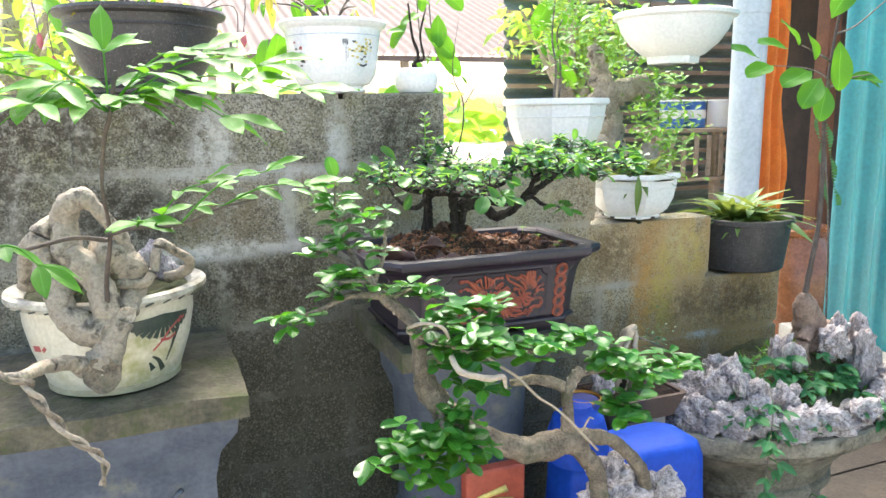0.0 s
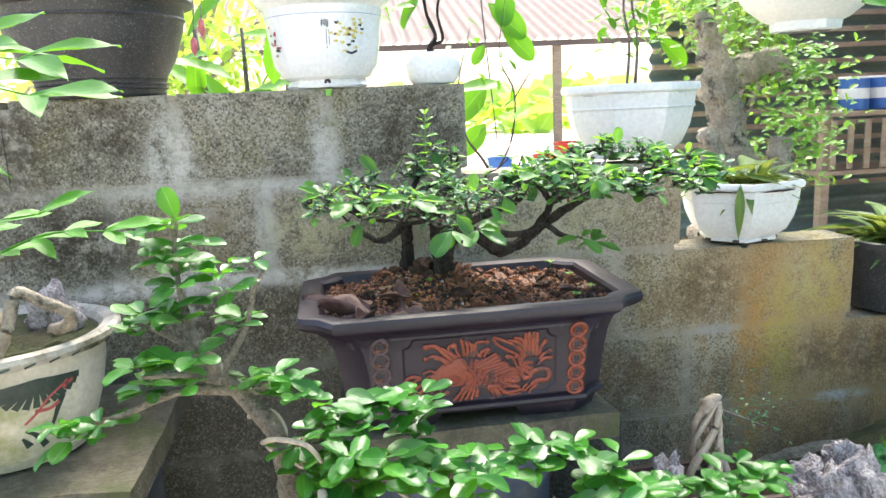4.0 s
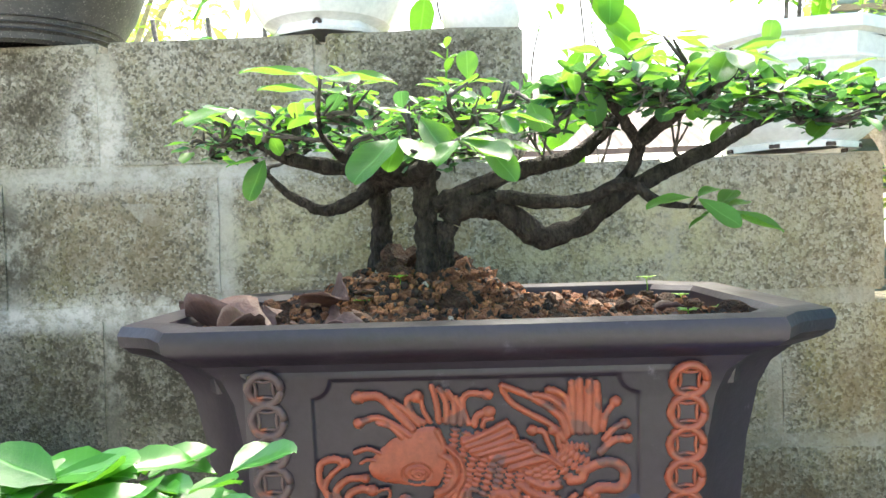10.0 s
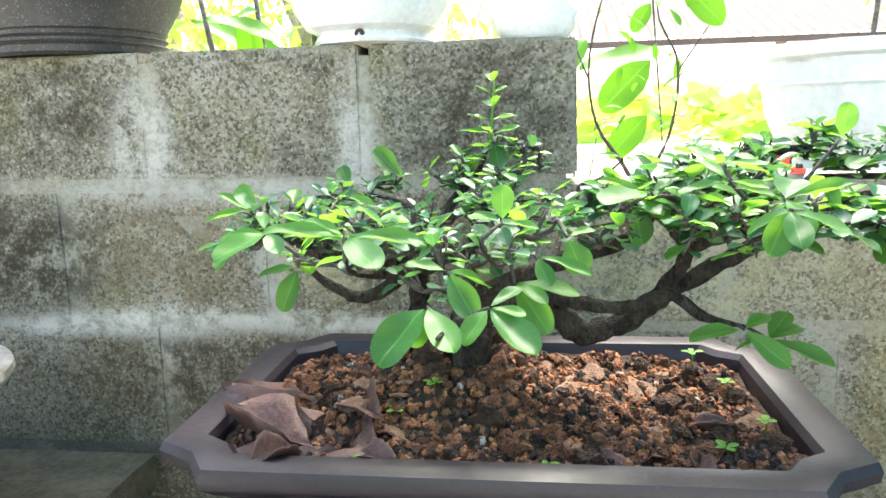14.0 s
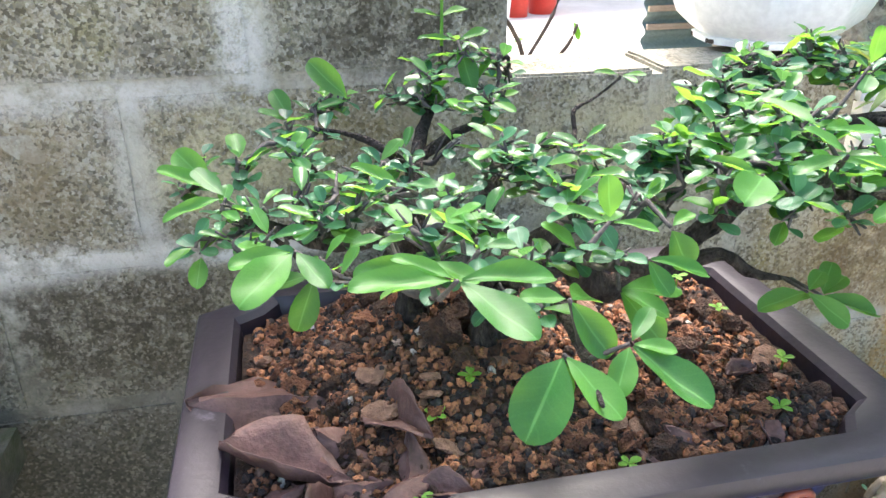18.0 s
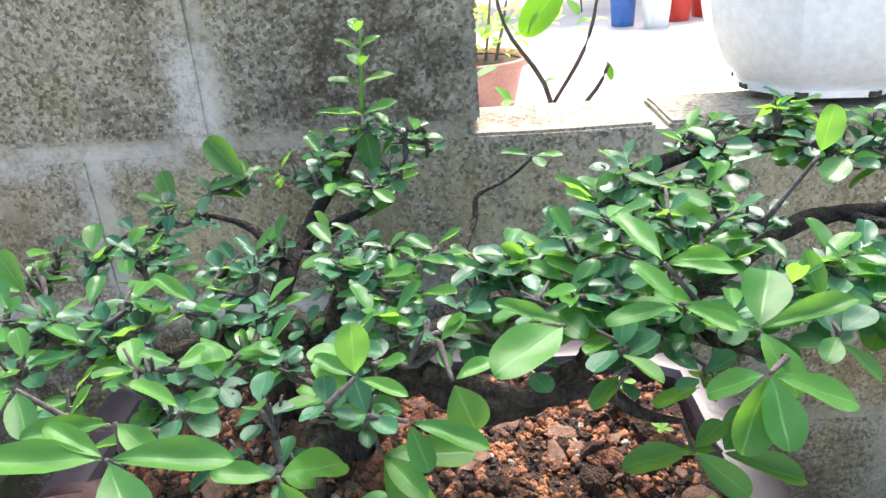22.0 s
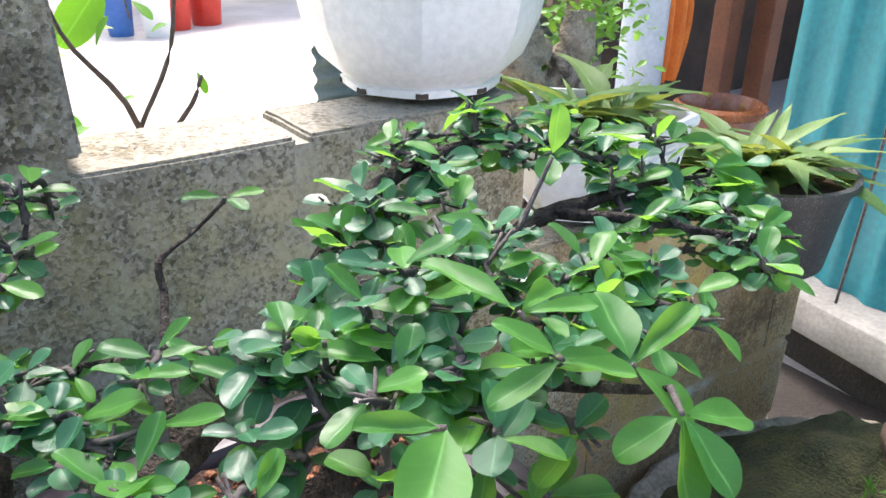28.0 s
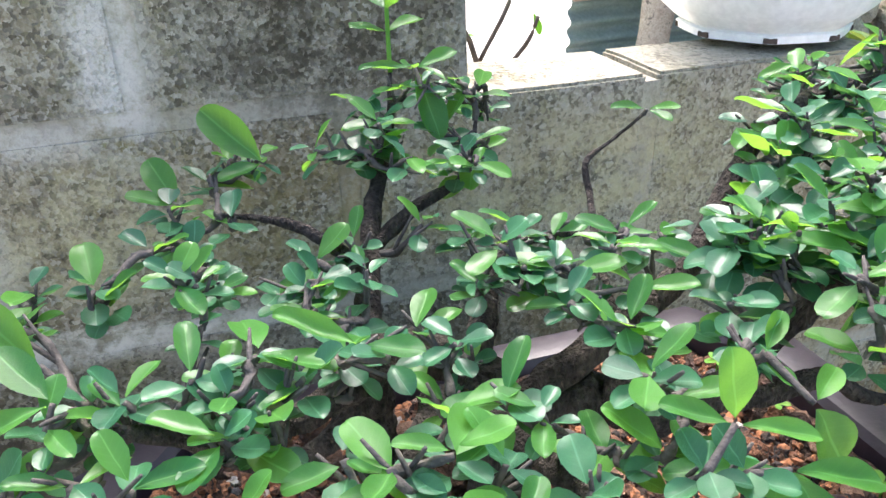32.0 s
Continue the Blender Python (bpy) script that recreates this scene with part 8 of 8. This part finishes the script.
part("body", lathe_bm([(0.20, 0), (0.19, 0.3), (0.24, 0.66), (0.25, 0.74), (0.22, 0.76), (0.21, 0.70)], 32), M_BASIN, stp)
part("soil_disc", lathe_bm([(0.22, 0.73), (0.001, 0.775)], 24), M_SOIL, stp)

# bare dark twigs just behind the wall
tg = thing("bare_shrub", "leafless dark shrub with red-tipped twigs behind the wall", "shrub", (0.10, 0.24, 0.1))
for pts in ([(0.10, 0.24, 0.1, 0.010), (0.10, 0.24, 0.9, 0.007), (0.095, 0.235, 1.10, 0.005), (0.04, 0.24, 1.20, 0.0032), (0.03, 0.24, 1.30, 0.002), (0.06, 0.24, 1.42, 0.0012)], [(0.095, 0.235, 1.10, 0.004), (0.14, 0.24, 1.18, 0.0032), (0.15, 0.24, 1.28, 0.0025), (0.12, 0.24, 1.36, 0.0016), (0.14, 0.24, 1.50, 0.001)], [(0.15, 0.24, 1.27, 0.002), (0.19, 0.24, 1.33, 0.0012)], [(0.10, 0.24, 1.06, 0.004), (0.145, 0.22, 1.12, 0.0035), (0.16, 0.22, 1.15, 0.003)], [(0.03, 0.24, 1.26, 0.002), (0.0, 0.24, 1.33, 0.0012)]):
    limb("twig", rel_pts(tg, [(*p[:3], p[3] * 0.7) for p in pts]), M_STEM, tg, 7, 5, 0.25)
for k in range(46):
    place_leaf(tg, me_up[0], Vector((0.08 + R.gauss(0, 0.06), 0.26 + R.gauss(0, 0.04), 1.30 + R.gauss(0, 0.13))), (R.uniform(-1, 1), R.uniform(-1, 0.4), R.uniform(-0.7, 0.6)), (0, -0.3, 1), R.uniform(0.018, 0.034))
hv = thing("hanging_vine", "thin vine with large oval leaves hanging from above", "vine", (0.17, 0.60, 2.2))
for x0, zb in ((0.16, 1.16), (0.20, 1.40), (-0.12, 1.48), (0.62, 1.36)):
    limb("vine_stem", rel_pts(hv, [(x0 - 0.05, 0.60, 2.2, 0.003), (x0 - 0.02, 0.60, 1.8, 0.0025), (x0, 0.60, 1.5, 0.002), (x0 + 0.03, 0.60, zb, 0.0014)]), M_TWIG, hv, 6, 6, 0.1)
    for k in range(7):
        place_leaf(hv, me_ct[0], Vector((x0 + R.uniform(-0.03, 0.03), 0.60, zb + 0.05 + 0.1 * k)), (R.uniform(-1, 1), -0.3, -0.8), (0, -1, 0.4), R.uniform(0.05, 0.13))

pp = thing("pink_planter", "large faded pink planter with leafy shrub in the yard", "flower pot", (0.10, 4.05, 0.1))
part("body", lathe_bm([(0.20, 0), (0.22, 0.02), (0.28, 0.28), (0.30, 0.34)], 36), M_PINK, pp)
part("rim", lathe_bm([(0.29, 0.33), (0.335, 0.345), (0.335, 0.385), (0.31, 0.39), (0.29, 0.36)], 36), M_PINK, pp)
part("soil_disc", lathe_bm([(0.30, 0.35), (0.001, 0.37)], 24), M_SOIL, pp)
pfr = [(Vector((R.gauss(0, 0.25), R.gauss(0, 0.2), 0.42 + abs(R.gauss(0, 0.20)))), Vector((R.uniform(-1, 1), R.uniform(-1, 1), R.uniform(-0.2, 0.8))), Vector((0, 0, 1)), R.uniform(0.06, 0.12)) for _ in range(200)]
scatter_leaves("foliage", pfr, [leaf_shape(1, 0.45, 0.5, 0.15, 0.2, 5, 3)], M_FARLEAF, pp, "light green garden leaves")
for k in range(5):
    limb("stem", [(0.06 * (k - 2), 0, 0.35, 0.01), (0.09 * (k - 2), 0, 0.6, 0.008), (0.12 * (k - 2), 0, 0.95, 0.004)], M_TWIG, pp, 7, 4, 0.2)


def bucket(name, label, x, y, z, r, hgt, mat):
    t = thing(name, label, "bucket", (x, y, z), "plastic tubs in the yard")
    part("body", lathe_bm([(r * 0.75, 0), (r * 0.78, 0.01), (r * 0.97, hgt * 0.9), (r, hgt)], 28), mat, t)
    part("rim", lathe_bm([(r * 0.97, hgt * 0.95), (r * 1.06, hgt * 0.97), (r * 1.05, hgt * 1.02), (r * 0.94, hgt)], 28), mat, t)
    return t


M_REDPL = surf("red_plastic", (0.55, 0.03, 0.02), (0.70, 0.07, 0.04), 4, 80, 0.4, 0.03)
M_BLUEPL = surf("light_blue_plastic", (0.03, 0.11, 0.38), (0.05, 0.18, 0.50), 4, 80, 0.4, 0.03)
bucket("red_tub", "red plastic tub in the sunny yard", 2.35, 7.6, 0.1, 0.16, 0.50, M_REDPL)
bucket("orange_drum", "orange-red drum in the sunny yard", 2.72, 7.8, 0.1, 0.20, 0.62, M_REDPL)
bucket("blue_tub", "blue plastic tub in the sunny yard", 1.75, 7.5, 0.1, 0.15, 0.50, M_BLUEPL)
bucket("white_tub", "white plastic bucket in the sunny yard", 2.05, 7.3, 0.1, 0.16, 0.42, M_WHITE)

# shelf shed with paint cans
sh = thing("shelf_rack", "weathered timber shelf with slatted front", "shelf", (3.28, 3.1, 0.1))
part("shelf_board", box_bm(-0.55, 0.75, -0.22, 0.22, 0.98, 1.01, 0.003), M_WOOD, sh)
part("shelf_board", box_bm(-0.55, 0.75, -0.22, 0.22, 0.62, 0.65, 0.003), M_WOOD, sh)
for x in (-0.5, 0.1, 0.7):
    part("upright", box_bm(x - 0.03, x + 0.03, -0.2, -0.14, 0, 1.0, 0.003), M_WOOD, sh)
for k in range(11):
    part("slat", box_bm(-0.5 + 0.115 * k, -0.46 + 0.115 * k, -0.235, -0.222, 0.66, 0.96, 0.002), M_WOOD, sh)
for k, (x, mat, lab) in enumerate(((-0.25, M_BLUEPL, "blue and white paint can on the shelf"), (-0.05, M_BLUEPL, "blue paint can on the shelf"), (0.20, M_WHITE, "white bucket on the shelf"), (0.45, M_PINK, "terracotta pot on the shelf"))):
    t = thing("paint_can", lab, "can", (3.30 + x, 3.05, 1.112), "cans on the shelf")
    body = part("body", lathe_bm([(0.085, 0), (0.09, 0.005), (0.09, 0.20), (0.085, 0.205), (0.001, 0.2)], 24), mat, t)
    part("lid_ring", lathe_bm([(0.09, 0.195), (0.095, 0.2), (0.09, 0.21)], 24), M_WHITE, t)
    part("label_band", lathe_bm([(0.0905, 0.07), (0.0915, 0.075), (0.0915, 0.13), (0.0905, 0.135)], 24), M_WHITE, body)
wallf = tagged(new("shed_wall"), "green-grey corrugated shed wall behind the shelf", "wall", kind="structure")
vs, fs = [], []
for j in range(121):
    z = 0.1 + 2.3 * j / 120
    y = 3.75 + 0.03 * math.sin(j * math.pi / 3)
    vs += [(2.0, y, z), (5.2, y + 0.2, z)]
for j in range(120):
    fs.append((2 * j, 2 * j + 1, 2 * j + 3, 2 * j + 2))
mesh_ob("sheet", vs, fs, M_SHEDWALL, wallf)
for k in range(17):
    part("batten", box_bm(2.0, 5.1, 3.69, 3.715, 0.55 + 0.11 * k, 0.585 + 0.11 * k), M_WOOD, wallf)

# far houses with sheet roofs
hs = thing("open_pavilion", "open pavilion with faded brown corrugated roof on posts", "pavilion", (2.2, 10.0, 0.1))
vs, fs = [], []
for i in range(401):
    x = -5.0 + 11 * i / 400
    for y, z in ((-1.6, 1.95), (0.6, 2.75), (2.8, 3.55)):
        vs.append((x, y, z + 0.03 * math.sin(i * math.pi / 3)))
for i in range(400):
    for k in range(2):
        a = 3 * i + k
        fs.append((a, a + 3, a + 4, a + 1))
mesh_ob("roof", vs, fs, M_ROOF, hs)
for k in range(4):
    part("purlin", box_bm(-5.0, 6.0, -1.55 + 0.7 * k, -1.48 + 0.7 * k, 1.86 + 0.255 * k, 1.93 + 0.255 * k), M_ROOF, hs)
for x in (-4.6, -2.0, 0.6, 3.2, 5.6):
    part("post", box_bm(x - 0.05, x + 0.05, -1.5, -1.4, 0, 1.9), M_WOOD, hs)


def garden_tree(x, y, hgt, spread, n, seed, leaf=0.10):
    """A tree: forked tapering trunk, crown of clumped leaves with gaps."""
    R = random.Random(seed)
    t = thing("garden_tree", "leafy bright green tree beyond the yard", "tree", (x, y, 0.1), "trees behind the yard")
    limb("trunk", [(0, 0, 0, 0.11), (0.05, 0, hgt * 0.3, 0.085), (0, 0.05, hgt * 0.55, 0.06), (0.05, 0, hgt * 0.8, 0.03)], M_STUMP, t, 10, 5, 0.25)
    fr = []
    for k in range(9):
        a = R.uniform(0, 6.3)
        z0 = hgt * R.uniform(0.2, 0.6)
        e = Vector((math.cos(a) * spread * R.uniform(0.4, 1), math.sin(a) * spread * R.uniform(0.4, 1), z0 + hgt * R.uniform(0.1, 0.4)))
        limb("limb", [(0.03, 0.02, z0, 0.04), (*(e * 0.5 + Vector((0, 0, z0 * 0.5))), 0.025), (*e, 0.01)], M_STUMP, t, 8, 4, 0.2)
        for c in range(5):
            cc = e.lerp(Vector((0, 0, z0)), R.uniform(0, 0.5)) + Vector((R.gauss(0, 0.3), R.gauss(0, 0.3), R.gauss(0, 0.25))) * spread * 0.5
            for _ in range(n // 45):
                fr.append((cc + Vector((R.gauss(0, 1), R.gauss(0, 1), R.gauss(0, 0.7))) * spread * 0.16, Vector((R.uniform(-1, 1), R.uniform(-1, 1), R.uniform(-0.8, 0.4))), Vector((R.uniform(-0.6, 0.6), R.uniform(-0.6, 0.6), 1)), leaf * R.uniform(0.6, 1.3)))
    scatter_leaves("crown", fr, [leaf_shape(1, 0.42, 0.48, 0.15, 0.25, 5, 3)], M_FARLEAF, t, "bright clumped foliage")
    return t


for k, (x, y, hg_, sp_, n) in enumerate(((-1.3, 3.2, 2.5, 0.9, 1400), (-2.6, 4.2, 3.2, 1.2, 1400), (2.3, 3.3, 2.6, 0.45, 700), (-4.6, 6.5, 4.5, 1.8, 1600), (-8, 9, 6, 2.5, 1600), (11, 14, 7, 3, 1400), (14, 18, 7, 3.2, 1400))):
    garden_tree(x, y, hg_, sp_, n, 70 + k, 0.10 if y < 6 else 0.2)
# broad leaves just behind the wall
bl = thing("broad_leaf_shrub", "broad-leaved green shrub just behind the wall", "shrub", (-0.42, 0.42, 0.1))
for k in range(5):
    limb("stem", [(0.03 * k - 0.06, 0, 0, 0.010), (0.07 * k - 0.14, 0.02, 0.9, 0.008), (0.10 * k - 0.2, 0.0, 1.35, 0.004)], M_TWIG, bl, 7, 4, 0.1)
for k in range(46):
    place_leaf(bl, me_ct[0], Vector((-0.42 + R.gauss(0, 0.22), 0.42 + R.gauss(0, 0.1), 1.28 + R.gauss(0, 0.12))), (R.uniform(-1, 1), R.uniform(-0.6, 0.4), R.uniform(-0.2, 0.9)), (0, -0.5, 1), R.uniform(0.08, 0.15), "leaf", 0.8)
# distant hedge line closes the view
hr = tagged(new("backdrop"), "distant line of trees", "woods", kind="backdrop")
hfr = []
for k in range(4200):
    a = R.uniform(0, 6.2832)
    d = R.uniform(26, 34)
    hfr.append((Vector((d * math.cos(a), d * math.sin(a), 0.1 + 2.2 * R.random() ** 1.4 * (0.7 + 0.4 * noise.noise(Vector((a * 6, 0, 0)))))), Vector((R.uniform(-1, 1), R.uniform(-1, 1), R.uniform(-0.5, 0.5))), Vector((R.uniform(-1, 1), R.uniform(-1, 1), 1)), R.uniform(0.7, 1.6)))
scatter_leaves("far_foliage", hfr, [leaf_shape(1, 0.7, 0.5, 0.2, 0.2, 4, 3)], M_FARLEAF, hr)
